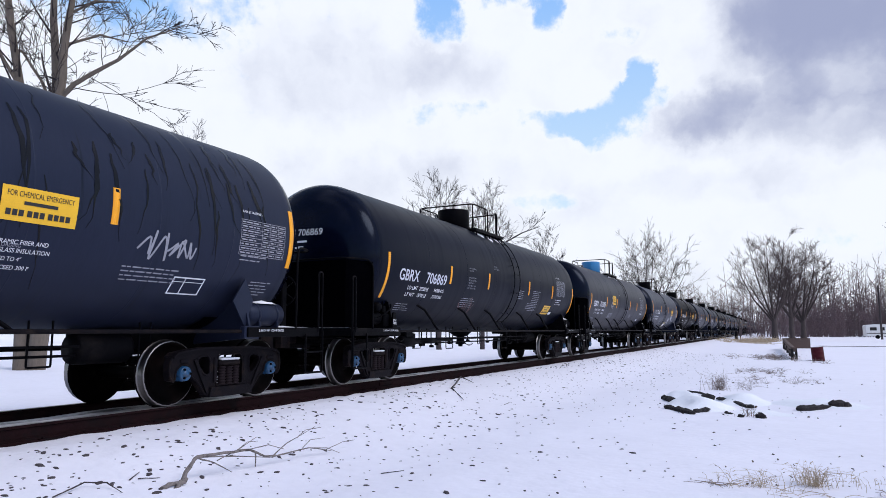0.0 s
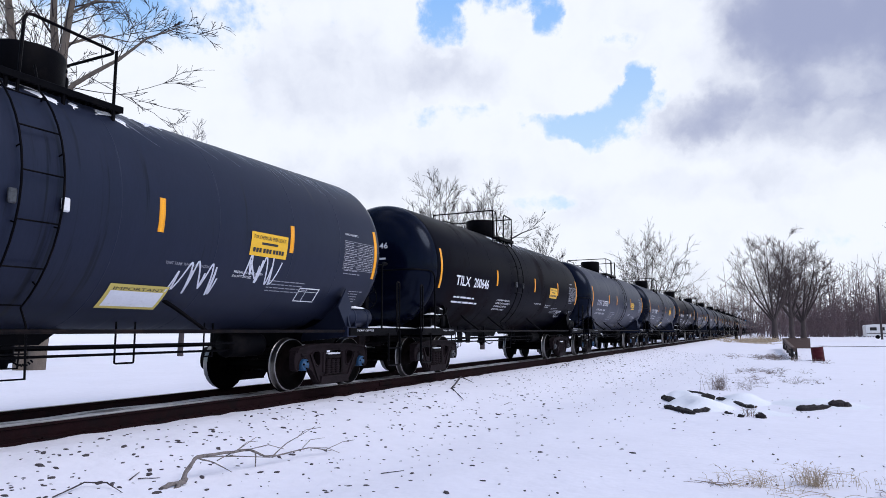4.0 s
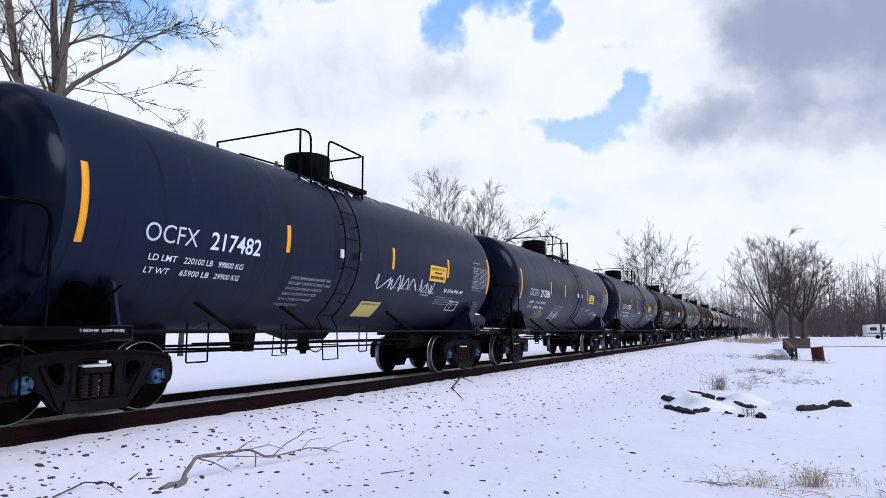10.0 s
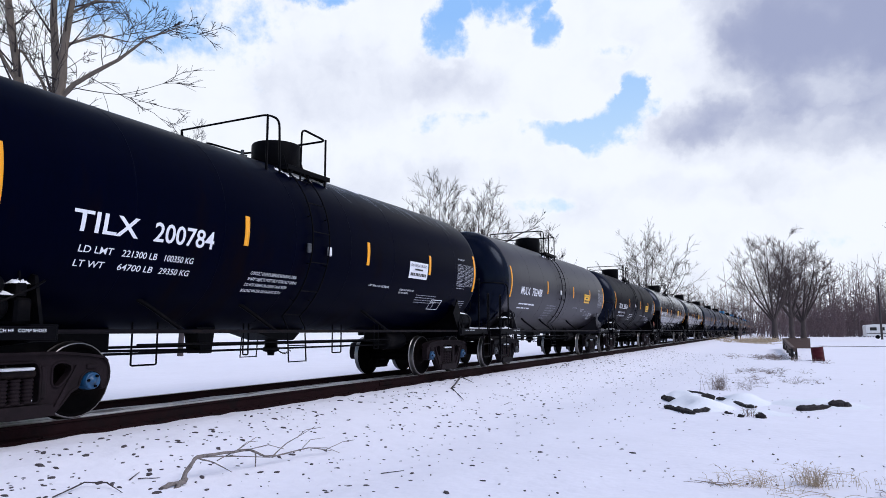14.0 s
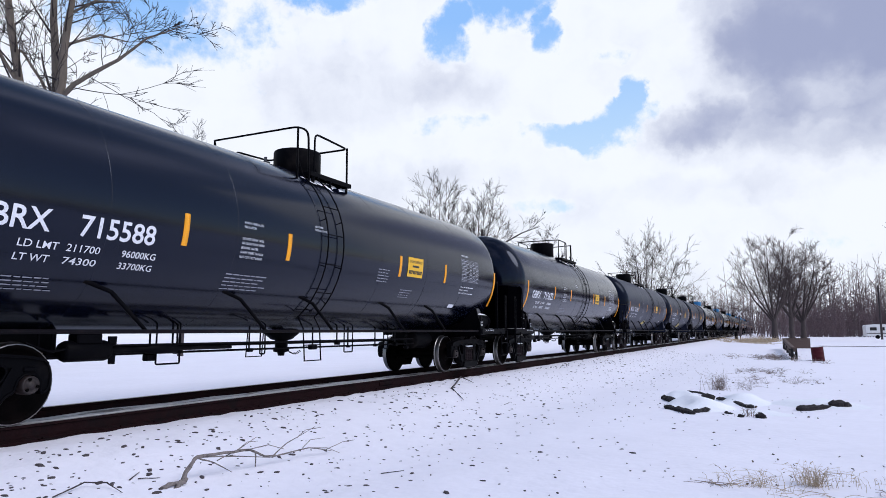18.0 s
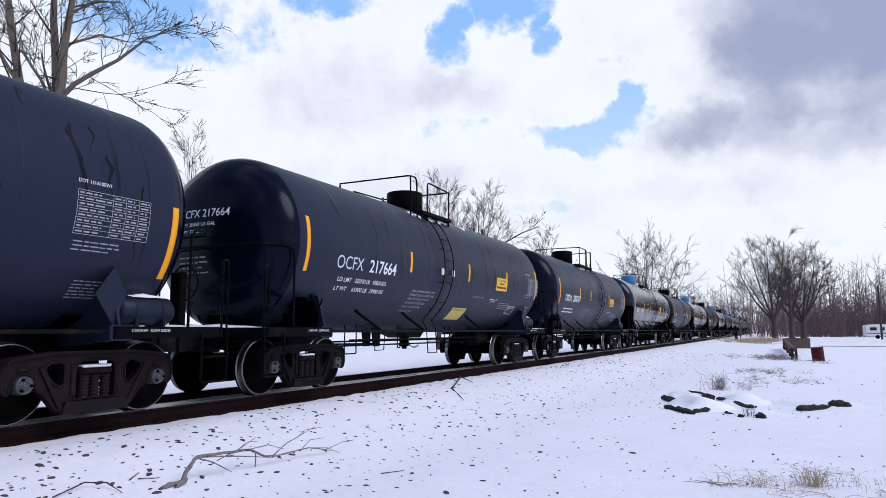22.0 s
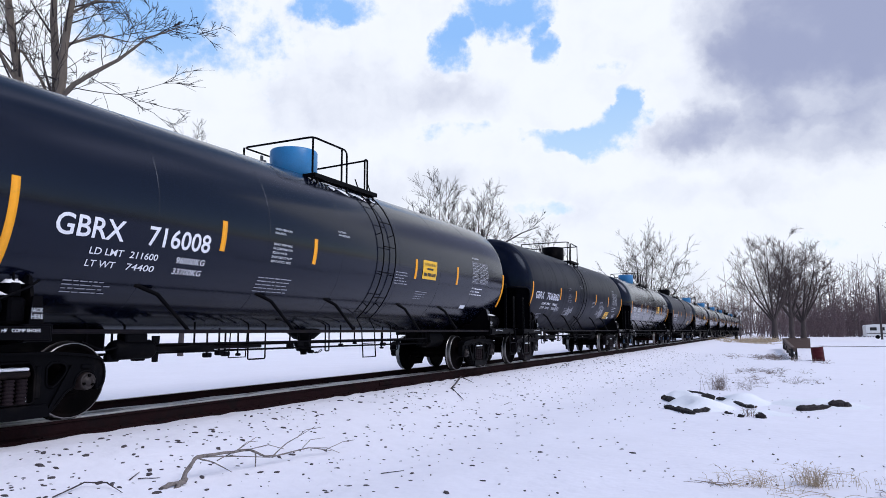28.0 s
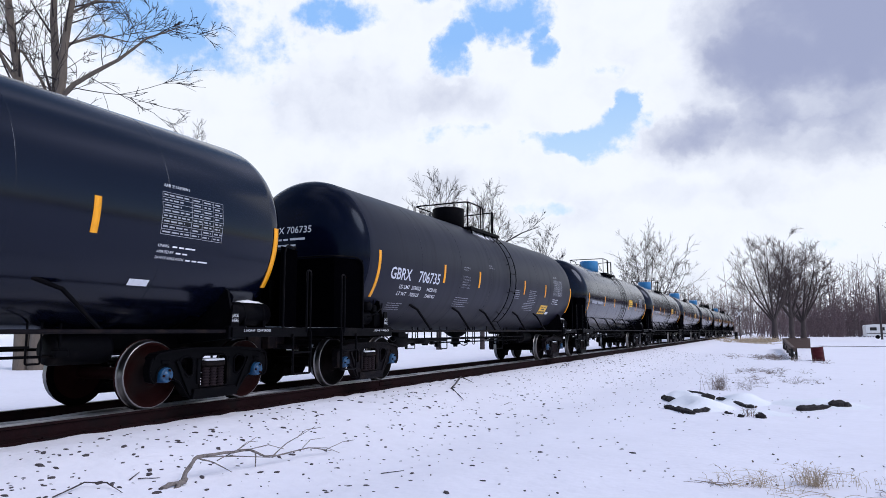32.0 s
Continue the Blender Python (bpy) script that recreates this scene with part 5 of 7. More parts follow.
        if s > 0:
            f0, f1 = max(k["rail"][0] - 0.15, k["dome"] - 0.9) + 0.05, k["rail"][2] + 0.09
            for q in range(18):
                part("tread_bar", shared(("tread_bar",), lambda: Geo().box((0.76, -0.030, -0.012), (1.0, 0.030, 0.012)), [iron]), None, wk, at=(0, f0 + (f1 - f0) * q / 17, walk_height(k) - 0.018))
    style = "T" if turned else "N"
    part("top_handrail", shared(("top_handrail", size, style), lambda: g_top_rail(k, style), [iron]), None, car)
    valve = Geo().lathe([(0.001, zt + 0.22), (0.09, zt + 0.22), (0.09, zt), (0.11, zt - 0.05)], 12, "z", (-0.3, k["dome"] - 0.6, 0))
    valve.tube([(-0.3, k["dome"] - 0.6, zt + 0.2), (-0.3, k["dome"] - 0.6, zt + 0.32)], 0.03, 8)
    part("relief_valve", valve, M["cap_grey"], car)
    for s in (1, -1):
        lad = part("ladder", shared(("ladder", size, s), lambda: g_ladder(k, s), [iron]), None, car, at=(0, k["lad"] * (1 if s > 0 else -1), 0))
        rung = shared(("rung",), lambda: g_rung(k, s), [iron])
        for q in range(6):
            p = around(R, zc, radians(42 - q * 18.5), 0, 0.075)
            part("rung", rung, None, lad, at=(s * p[0], 0, p[2]))
        low = around(R, zc, radians(-52), 0, 0.075)
        for z in (0.53, 0.80):
            part("rung", rung, None, lad, at=(s * (low[0] + 0.16), 0, z))
    part("side_pipe", shared(("side_pipe", size), lambda: g_side_pipe(k), [M["grime_iron"]]), None, car)
    part("side_pipe", shared(("side_pipe", size), lambda: g_side_pipe(k), [M["grime_iron"]]), None, car, at=pose(0, 0, 0, 0, 0, 180))
    part("brake_pipe", shared(("brake_pipe", size), lambda: g_underside(k), [iron]), None, car)
    part("outlet_valve", shared(("outlet_valve", size), lambda: g_outlet(k), [iron]), None, car)
    part("air_reservoir", shared(("air_reservoir", size), lambda: g_air_tank(k), [iron]), None, car)
    if not long_:
        part("brake_bracket", shared(("brake_bracket", size), lambda: g_brake_bracket(k), [iron]), None, car)
    else:
        y = -5.2
        while y < 4.6:
            w = rnd.choice((0.08, 0.1, 0.14, 0.18, 0.26))
            part("pipe_fitting", shared(("pipe_fitting", w), lambda: g_pipe_fitting(k, w), [iron]), None, car, at=(rnd.uniform(-0.1, 0.15), y, rnd.uniform(-0.08, 0.08)))
            y += rnd.choice((0.14, 0.2, 0.35, 0.9, 1.4)) if y < -2.8 else rnd.choice((0.3, 0.8, 1.3, 1.8))
        part("slack_adjuster", shared(("slack_adjuster",), g_slack_adjuster, [iron]), None, car)
    part("end_reservoir", shared(("end_reservoir", size, kind), lambda: g_end_reservoir(k), [side]), None, car)
    # O cars: shadow over the leading deck put into the gear's blacker colour
    part("brake_cylinder", shared(("brake_cylinder", size, kind == "O"), lambda: g_brake_gear(k), [M["dead_black"] if kind == "O" else iron]), None, car)
    part("snow", shared(("snow_valves", size), lambda: g_snow_patch(0.22, 0.5, 0.06, 4.0), [M["snow_cap"]]), None, car, at=(1.18, hl + 0.55, 1.475))
    if kind in ("T", "G7", "M"):
        for q, (w, l, y, z) in enumerate(((0.3, 0.42, -hl - 0.44, 1.425), (0.16, 0.2, -hl - 0.14, 1.555), (0.5, 0.3, -hl - 0.62, 1.11))):
            part("snow", shared(("snow_gear", q), lambda w=w, l=l: g_snow_patch(w, l, 0.07, 5.0 + w), [M["snow_cap"]]), None, car, at=(1.2, y, z))
    part("brake_valve", shared(("brake_valve", size), lambda: g_brake_valve(k), [iron]), None, car)
    braces = (-3.42, -1.55, 1.9) if not long_ else (-4.30, -2.08, -0.3, 2.3, 4.3)
    for y in braces:
        z0, ln = (1.45, 0.45) if not long_ else (1.62, 0.75)
        part("brace", shared(("brace", size), lambda: g_brace(k, z0, ln), [iron]), None, car, at=(0, y, 0))
    # snow that lies on the ends and along the top
    for s in (-1, 1):
        part("snow", shared(("snow_end", size), lambda: g_snow_patch(2.6, 0.42, 0.07, 3.0), [M["snow_cap"]]), None, car, at=(0, s * (k["end"] - 0.62), 1.10))
    if kind == "T" or i in (3, 6, 8, 10, 17, 22):
        end = k["T"] - 0.1
        mid = k["rail"][2]
        runs(car, k, 300 + i, [(mid, end, 90 if kind == "T" else 70), (mid - 0.4, mid + 0.6, 10)], "frost", "top_snow", "wind-blown wisps of snow", (52, 76), (4, 20), 0.012 if kind == "T" else 0.008, 0.03, (0.1, 0.4))
        runs(car, k, 340 + i, [(mid - 0.3, mid + 1.4, 9)], "snow_cap", "top_snow", "crust of snow at the walkway", (66, 84), (8, 16), 0.16, 0.06)
    if i in (0, 6, 9, 16, 17, 18, 20):
        much = {0: 40, 6: 34, 9: 30, 16: 20, 17: 26, 18: 22, 20: 16}.get(i, 10)
        runs(car, k, 500 + i, [(1.2, k["T"] - 0.3, much), (-k["T"] + 1, 1.2, much // 3)], "stain", "grime", "dark wet dirt streaks", (5, 58), (14, 60), 0.02 if i in (0, 6, 9, 16, 17) else 0.012, 0.07)
    if near:
        runs(car, k, 380 + i, [(k["rail"][0], k["rail"][2] + 0.1, 16)], "snow_cap", "top_snow", "crust of snow under the walkway", (52, 60), (3, 9), 0.10, 0.05)
    if not near:
        sign(car, k, 2.0, 2.32)
        if long_:
            bars(car, k, -6.3, 2.2, 2.2, 1, h=0.2, mat="dim_ink", seed=i)
            table(car, k, 5.0, 2.4, 0.95, 0.5, i)
        return
    # lettering
    if long_ and mark:
        wide = kind == "G7"
        t0 = -6.34 if kind != "M2" else -6.45
        t0 += {14: -0.24, 22: -0.36, 23: -0.09}.get(i, 0.0)
        if kind == "M2":
            vs, fs = plate(k, t0 - 0.06, 2.11, 2.55, 0.36, 0.003)
            part("number_panel", Geo().add(vs, fs), M["black_ink"], car, "darker repainted number panel")
        words(car, k, mark, t0, 2.12, 0.25, 0.89, "white_ink" if wide else "chalk")
        words(car, k, number, t0 + (1.22 if i != 22 else 1.21), 2.12, 0.25, 1.04 if i != 22 else 1.47, "white_ink" if wide else "chalk")
        td = {14: -6.0, 16: -6.1, 23: -5.93}.get(i, -5.86)
        for q, (line, z) in enumerate(zip(load, (1.94, 1.80))):
            words(car, k, ("LD LMT", "LT WT")[q], td, z, 0.088, 0.46 if q == 0 else 0.4)
            words(car, k, line[0], td + 0.55, z, 0.088, 0.42)
            words(car, k, line[1], td + 1.26, z, 0.088, 0.50)
        bars(car, k, -6.02, 1.62, 0.6, 4, 0.055, 0.028, seed=i, slant=0.012)
        ink = "white_ink" if wide else "dim_ink"
        for q, line in enumerate(("4 INCH FIBERGLASS", "INSULATION")):
            words(car, k, line, -2.78, 2.62 - q * 0.062, 0.036, (0.42, 0.26)[q], ink)
        for q, line in enumerate(("DO NOT STEAM TANK", "OR CLEAN TANK WITH", "BOILING WATER", "SHARP OBJECTS MUST", "NOT CONTACT LINING")):
            words(car, k, line, -2.80, 2.38 - q * 0.066, 0.038, (0.46, 0.48, 0.36, 0.49, 0.48)[q], ink)
        bars(car, k, -2.95, 1.86, 0.85, 5, 0.06, 0.03, seed=i + 3)
        words(car, k, "VENT TANK", -1.06, 2.80, 0.036, 0.24, ink)
        words(car, k, "WHEN UNLOADING", -1.06, 2.74, 0.036, 0.36, ink)
        bars(car, k, 1.05, 2.25, 0.45, 5, 0.06, 0.03, seed=i + 5)
        bars(car, k, 2.1, 1.9, 0.45, 4, 0.055, 0.026, seed=i + 6)
        if kind != "G6":
            sign(car, k, *((-2.52, 2.30) if i == 2 else (2.2, 2.20)), 0.68, 0.42)
        else:
            sign(car, k, 3.9, 1.62, 0.75, 0.34)
            bars(car, k, 2.4, 2.3, 0.7, 12, 0.06, 0.03, seed=i + 9)
        table(car, k, *((4.97, 2.28, 1.05, 0.55) if kind != "M2" else (5.72, 2.14, 0.98, 0.5)), i)
        words(car, k, "AAR 211A100W1" if kind == "G7" else "DOT 111A100W1", 5.0 if kind != "M2" else 5.72, 2.90 if kind != "M2" else 2.72, 0.046, 0.42)
        if i == 22:
            words(car, k, "NAG", 5.62, 1.66, 0.24, 0.5, "chalk")
        if kind != "M2":
            for q, line in enumerate(("LINING", "APPLIED BY", "DATE OF APPLICATION")):
                words(car, k, line, 4.97, 2.12 - q * 0.075, 0.04, (0.17, 0.27, 0.46)[q])
            bars(car, k, 5.2, 2.12, 0.5, 1, 0.075, 0.04, seed=i + 8, mat="white_ink")
            bars(car, k, 5.28, 2.045, 0.24, 1, 0.075, 0.04, seed=i + 8, mat="white_ink")
            bars(car, k, 5.47, 1.97, 0.28, 1, 0.075, 0.04, seed=i + 8, mat="white_ink")
        else:
            bars(car, k, 5.75, 2.05, 0.6, 3, 0.05, 0.026, seed=i + 8)
            bars(car, k, 5.95, 1.62, 0.4, 6, 0.05, 0.028, seed=i + 12)
        vs, fs = plate(k, 4.74, 1.62, 0.30, 0.10, 0.006)
        part("label_plate", Geo().add(vs, fs), M["white_ink"], car, "small white label")
    elif mark:
        t0 = -5.15
        if kind == "C":
            vs, fs = plate(k, t0 - 0.06, 2.13, 2.3, 0.36, 0.003)
            part("number_panel", Geo().add(vs, fs), M["black_ink"], car, "darker repainted number panel")
        words(car, k, mark, t0, 2.18, 0.25, 0.88, "chalk" if kind == "O" else "white_ink", thin=kind == "O")
        if number:
            words(car, k, number, t0 + 1.10, 2.18, 0.25, 1.02)
        if load:
            for q, (line, z) in enumerate(zip(load, (1.95, 1.79))):
                words(car, k, ("LD LMT", "LT WT")[q], t0 + 0.14, z, 0.088, 0.46 if q == 0 else 0.4)
                words(car, k, line[0], t0 + 0.72, z, 0.088, 0.52)
                words(car, k, line[1], t0 + 1.34, z, 0.088, 0.5)
        else:
            bars(car, k, t0 + 0.1, 1.86, 1.5, 2, 0.14, 0.08, seed=i, mat="white_ink")
    if not long_:
        ink = "white_ink" if kind == "T" else "dim_ink"
        for q, line in enumerate(("CONSULT OWNER BEFORE REPAIRING TANK", "SHARP OBJECTS MUST NOT CONTACT LINING", "DO NOT STEAM OR CLEAN TANK WITH", "BOILING WATER OR CAUSTIC SODA", "DO NOT ENTER CAR WITHOUT", "RUBBER SOLE SHOES")):
            if kind == "T" and q > 3:
                continue
            words(car, k, line, -2.15 - 0.015 * q, 1.90 - q * 0.085, 0.054, (1.10, 1.16, 0.98, 0.92, 0.86, 0.6)[q], "white_ink" if kind == "T" else "soft_ink" if kind == "O" else ink)
        sign(car, k, {7: 1.55, 9: 2.56, 18: 2.48}[i] if i in (7, 9, 18) else (2.60 if turned else 2.72) if i else 1.62, 2.18, 0.84, 0.36, "yellow_sign" if i not in (7, 11) else "white_ink")
        words(car, k, "VENT TANK WHEN UNLOADING", 1.15, 1.92, 0.045, 0.78, ink)
        if i == 0:
            for q, line in enumerate(("0.5\" CERAMIC FIBER AND", "4\" FIBERGLASS INSULATION", "COMPRESSED TO 4\"", "DO NOT EXCEED 300 F")):
                words(car, k, line, 1.5 - 0.02 * q, 1.95 - q * 0.085, 0.052, (0.72, 0.78, 0.52, 0.66)[q], "white_ink")
        else:
            words(car, k, "FIBERGLASS INSULATION", 2.4, 1.90, 0.04, 0.62, "white_ink")
            words(car, k, "DO NOT EXCEED", 2.4, 1.84, 0.04, 0.4, "white_ink")
        bars(car, k, 3.2, 1.83, 1.0, 4, 0.06, 0.03, seed=i + 4, slant=0.01)
        table(car, k, 5.05 if i != 17 else 5.3, 2.17, 0.98, 0.52, i)
        words(car, k, "AAR 211A100W1", 5.07, 2.79, 0.042, 0.42)
        bars(car, k, 5.1, 2.14, 0.5, 2, 0.06, 0.03, seed=i + 5)
        if i in (8, 10):
            words(car, k, "SR-8754 FRA AP", 3.5, 1.96, 0.095, 1.08)
        if i == 10:
            words(car, k, "ULQ-325", -0.42, 2.02, 0.10, 0.5)
        bars(car, k, 5.5, 1.78, 0.4, 5, 0.055, 0.03, seed=i + 6, slant=-0.015)
        g = Geo()
        for a, b, c, d in ((0, 0, 0.55, 0.02), (0, 0.26, 0.55, 0.28), (0, 0, 0.02, 0.28), (0.53, 0, 0.55, 0.28), (0.2, 0, 0.215, 0.28), (0.0, 0.2, 0.55, 0.21)):
            g.add(on_shell(k, [(a, b), (c, b), (c, d), (a, d)], 4.05, 1.55, 0.006), [(0, 1, 2, 3)])
        part("stencil_box", g, M["white_ink"], car)
        for yy in (-0.3, 0.28):
            lock = Geo().box((R + 0.02, k["lad"] + yy - 0.045, 2.34), (R + 0.07, k["lad"] + yy + 0.045, 2.50), 0.015)
            part("ladder_clip", lock, [M["white_paint"] if rnd.random() < 0.6 else M["cap_grey"]], car, "ladder guard clip")
    for y0, z0, w, h, seed, mat, turns in SCRAWLS.get(i, ()):
        scribble(car, k, y0, z0, w, h, seed, mat, turns)
    for y0, z0, w, h in TAGS.get(i, ()):
        vs, fs = plate(k, y0, z0, w, h, 0.007)
        tag = part("notice", Geo().add(vs, fs), M["notice_yellow"], car, "yellow notice sheet with print")
        vs, fs, tw = letter_geo("IMPORTANT", 0.05)
        part("notice_print", Geo().add(on_shell(k, [(0.06 + p[0] * (w - 0.12) / tw, h - 0.09 + p[1]) for p in vs], y0, z0, 0.012), fs), M["black_ink"], tag)
        if i in (3, 6):
            vs, fs = plate(k, y0 + 0.05, z0 + 0.03, w - 0.1, h - 0.15, 0.011)
            part("notice_field", Geo().add(vs, fs), M["white_ink"], tag)
        else:
            bars(tag, k, y0 + 0.06, z0 + h - 0.2, w - 0.12, 3, 0.07, 0.035, mat="black_ink", seed=i)
    if i == 13:
        pl = Geo().prism([(hl + 0.13, 1.44), (hl + 0.32, 1.25), (hl + 0.51, 1.44), (hl + 0.32, 1.63)], "x", 1.50, 1.512)
        pl = part("placard", pl, M["placard"], car, "faded orange diamond placard")
        part("placard_mark", Geo().prism([(hl + 0.27, 1.44), (hl + 0.32, 1.36), (hl + 0.37, 1.44), (hl + 0.32, 1.55)], "x", 1.512, 1.516), M["black_ink"], pl)
        part("placard_holder", Geo().box((1.40, hl + 0.28, 1.1), (1.498, hl + 0.36, 1.5), 0.006), iron, car)
    # lettering on the leading head and the end sill
    if mark:
        words(car, k, (mark + " " + number).strip(), -0.62, 2.95, 0.14, 1.15, head=True)
        if i in CAPACITY:
            gal, litre = CAPACITY[i]
            words(car, k, "CAPY " + gal + " US GAL", -0.6, 2.80, 0.065, 0.86, head=True)
            words(car, k, "CAPY " + litre + " L", -0.6, 2.68, 0.065, 0.62, head=True)
        else:
            bars(car, k, -0.6, 2.80, 0.85, 2, 0.12, 0.07, seed=i + 20, mat="white_ink", head=True)
        bars(car, k, -0.55, 2.25, 0.6, 4 if not long_ else 7, 0.085, 0.045, seed=i + 21, head=True)
    flat_words(car, "2 INCH HF   COMP SHOES", 1.535, -hl - 0.58, 1.035, 0.036, 0.58)
    flat_words(car, "2 INCH HF   COMP SHOES", 1.535, hl + 0.1, 1.035, 0.036, 0.58)
    if kind in ("G6", "G7"):
        for s in (-1, 1):
            jack = Geo().prism([(s * hl - 0.085, 1.1), (s * hl + 0.085, 1.1), (s * hl + 0.05, 1.42), (s * hl - 0.05, 1.42)], "x", 1.42, 1.455)
            j = part("jack_plate", jack, iron, car)
            flat_words(j, "JACK", 1.46, s * hl - 0.065, 1.245, 0.05, 0.13)
            flat_words(j, "HERE", 1.46, s * hl - 0.065, 1.175, 0.05, 0.13)


def build_train():
    for i, row in enumerate(TRAIN):
        build_car(i, *row)


# ---------------------------------------------------------------- trees
FAN = 3


def grow(rnd, p, d, length, r, level, out, up=0.25, spread_=0.6, twist=0.35, leaf=4, branch=(3, 5), shrink=0.62):
    """Adds one limb as a list of points and radii, and its branches; limbs bend smoothly and lift towards their tips."""
    n = 5 if level < 3 else 4 if level < 4 else 3
    pts, rs = [p.copy()], [r]
    dirs = []
    bend = Vector((rnd.uniform(-1, 1), rnd.uniform(-1, 1), rnd.uniform(-0.5, 0.8))) * twist * 0.30
    for i in range(n):
        d = (d + bend + Vector((rnd.uniform(-1, 1), rnd.uniform(-1, 1), rnd.uniform(-1, 1))) * twist * 0.16 + Vector((0, 0, up * 0.3))).normalized()
        p = p + d * (length / n)
        pts.append(p.copy())
        rs.append(r * (1 - 0.68 * (i + 1) / n))
        dirs.append(d.copy())
    out.append((level, pts, rs))
    if level >= leaf:
        # a fan of last fine twigs
        for b in range(FAN):
            k = rnd.randint(1, n)
            base = dirs[max(0, k - 1)]
            side = base.orthogonal().normalized()
            side.rotate(Matrix.Rotation(rnd.uniform(0, 2 * math.pi), 3, base))
            out.append((level + 1, [pts[k], pts[k] + (base + side * rnd.uniform(0.12, 0.5)).normalized() * length * rnd.uniform(0.5, 1.0)], [r * 0.4, r * 0.2]))
        return
    for b in range(rnd.randint(*branch)):
        k = rnd.randint(1, n) if level else rnd.randint(2, n)
        q = pts[k]
        base = dirs[k - 1]
        side = base.orthogonal().normalized()
        side.rotate(Matrix.Rotation(rnd.uniform(0, 2 * math.pi), 3, base))
        dd = (base + side * rnd.uniform(spread_ * 0.5, spread_ * 1.2)).normalized()
        grow(rnd, q, dd, length * shrink * rnd.uniform(0.65, 1.1), max(0.004, rs[k] * rnd.uniform(0.45, 0.65)), level + 1, out, up, spread_, twist, leaf, branch, shrink)


def limbs(geo_trunk, geo_crown, out, min_r, first):
    for level, pts, rs in out:
        rs = [max(min_r if len(pts) > 2 else min_r * 0.6, q) for q in rs]
        if level <= first:
            geo_trunk.tube(pts, rs, 6, close=False)
        else:
            geo_crown.tube(pts, rs, 4 if level == first + 1 else 3, close=False)


def sprout(rnd, path, rs, out, every, length, level, leaf, up, spread_, branch, shrink=0.6, start=0.25, twist=0.18):
    """Side branches along a stem given by its path."""
    path = [Vector(p) for p in path]
    total_ = sum((b - a).length for a, b in zip(path, path[1:]))
    at, run = total_ * start, 0.0
    for (a, b), (ra, rb) in zip(zip(path, path[1:]), zip(rs, rs[1:])):
        seg = (b - a).length
        while at <= run + seg:
            f = (at - run) / seg
            base = (b - a).normalized()
            side = base.orthogonal().normalized()
            side.rotate(Matrix.Rotation(rnd.uniform(0, 2 * math.pi), 3, base))
            d = (base * rnd.uniform(0.4, 1.0) + side * spread_ * rnd.uniform(0.7, 1.3)).normalized()
            r = (ra + (rb - ra) * f) * rnd.uniform(0.18, 0.34)
            grow(rnd, a.lerp(b, f), d, length * (1.15 - 0.55 * at / total_) * rnd.uniform(0.6, 1.2), max(0.006, r), level, out, up, spread_, twist, leaf, branch, shrink)
            at += every * rnd.uniform(0.6, 1.4)
        run += seg


def tall_tree(label, at, stems, seed, mat, min_r=0.008, every=0.55, length=2.4, leaf=3, branch=(3, 5), group="bare trees", spread_=0.8, up=0.22, twist=0.18):
    """A tree from the paths of its stems, each a list of (right, back, up, radius)."""
    rnd = random.Random(seed)
    th = thing("tree", label, "tree", group, at)
    trunk, crown = Geo(), Geo()
    right, back = Vector((math.cos(PSI), math.sin(PSI), 0)), Vector((-math.sin(PSI), math.cos(PSI), 0))
    for stem, start in stems:
        pts = [right * a + back * b + Vector((0, 0, c)) for a, b, c, r in stem]
        rs = [r for *_, r in stem]
        fine, fr = [], []
        for i in range(len(pts) - 1):
            for q in range(3):
                f = q / 3
                p = pts[i].lerp(pts[i + 1], f)
                fine.append(p + Vector((rnd.uniform(-1, 1), rnd.uniform(-1, 1), 0)) * rs[i] * 0.12)
                fr.append((rs[i] + (rs[i + 1] - rs[i]) * f) * rnd.uniform(0.94, 1.06))
        fine.append(pts[-1])
        fr.append(rs[-1])
        trunk.tube(fine, fr, 10, close=False)
        out = []
        sprout(rnd, fine, fr, out, every, length, 2, leaf + 1, up, spread_, branch, start=start, twist=twist)
        limbs(trunk, crown, out, min_r, 1)
    part("trunk", trunk, M[mat], th)
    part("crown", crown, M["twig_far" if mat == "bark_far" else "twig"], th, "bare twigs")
    return th


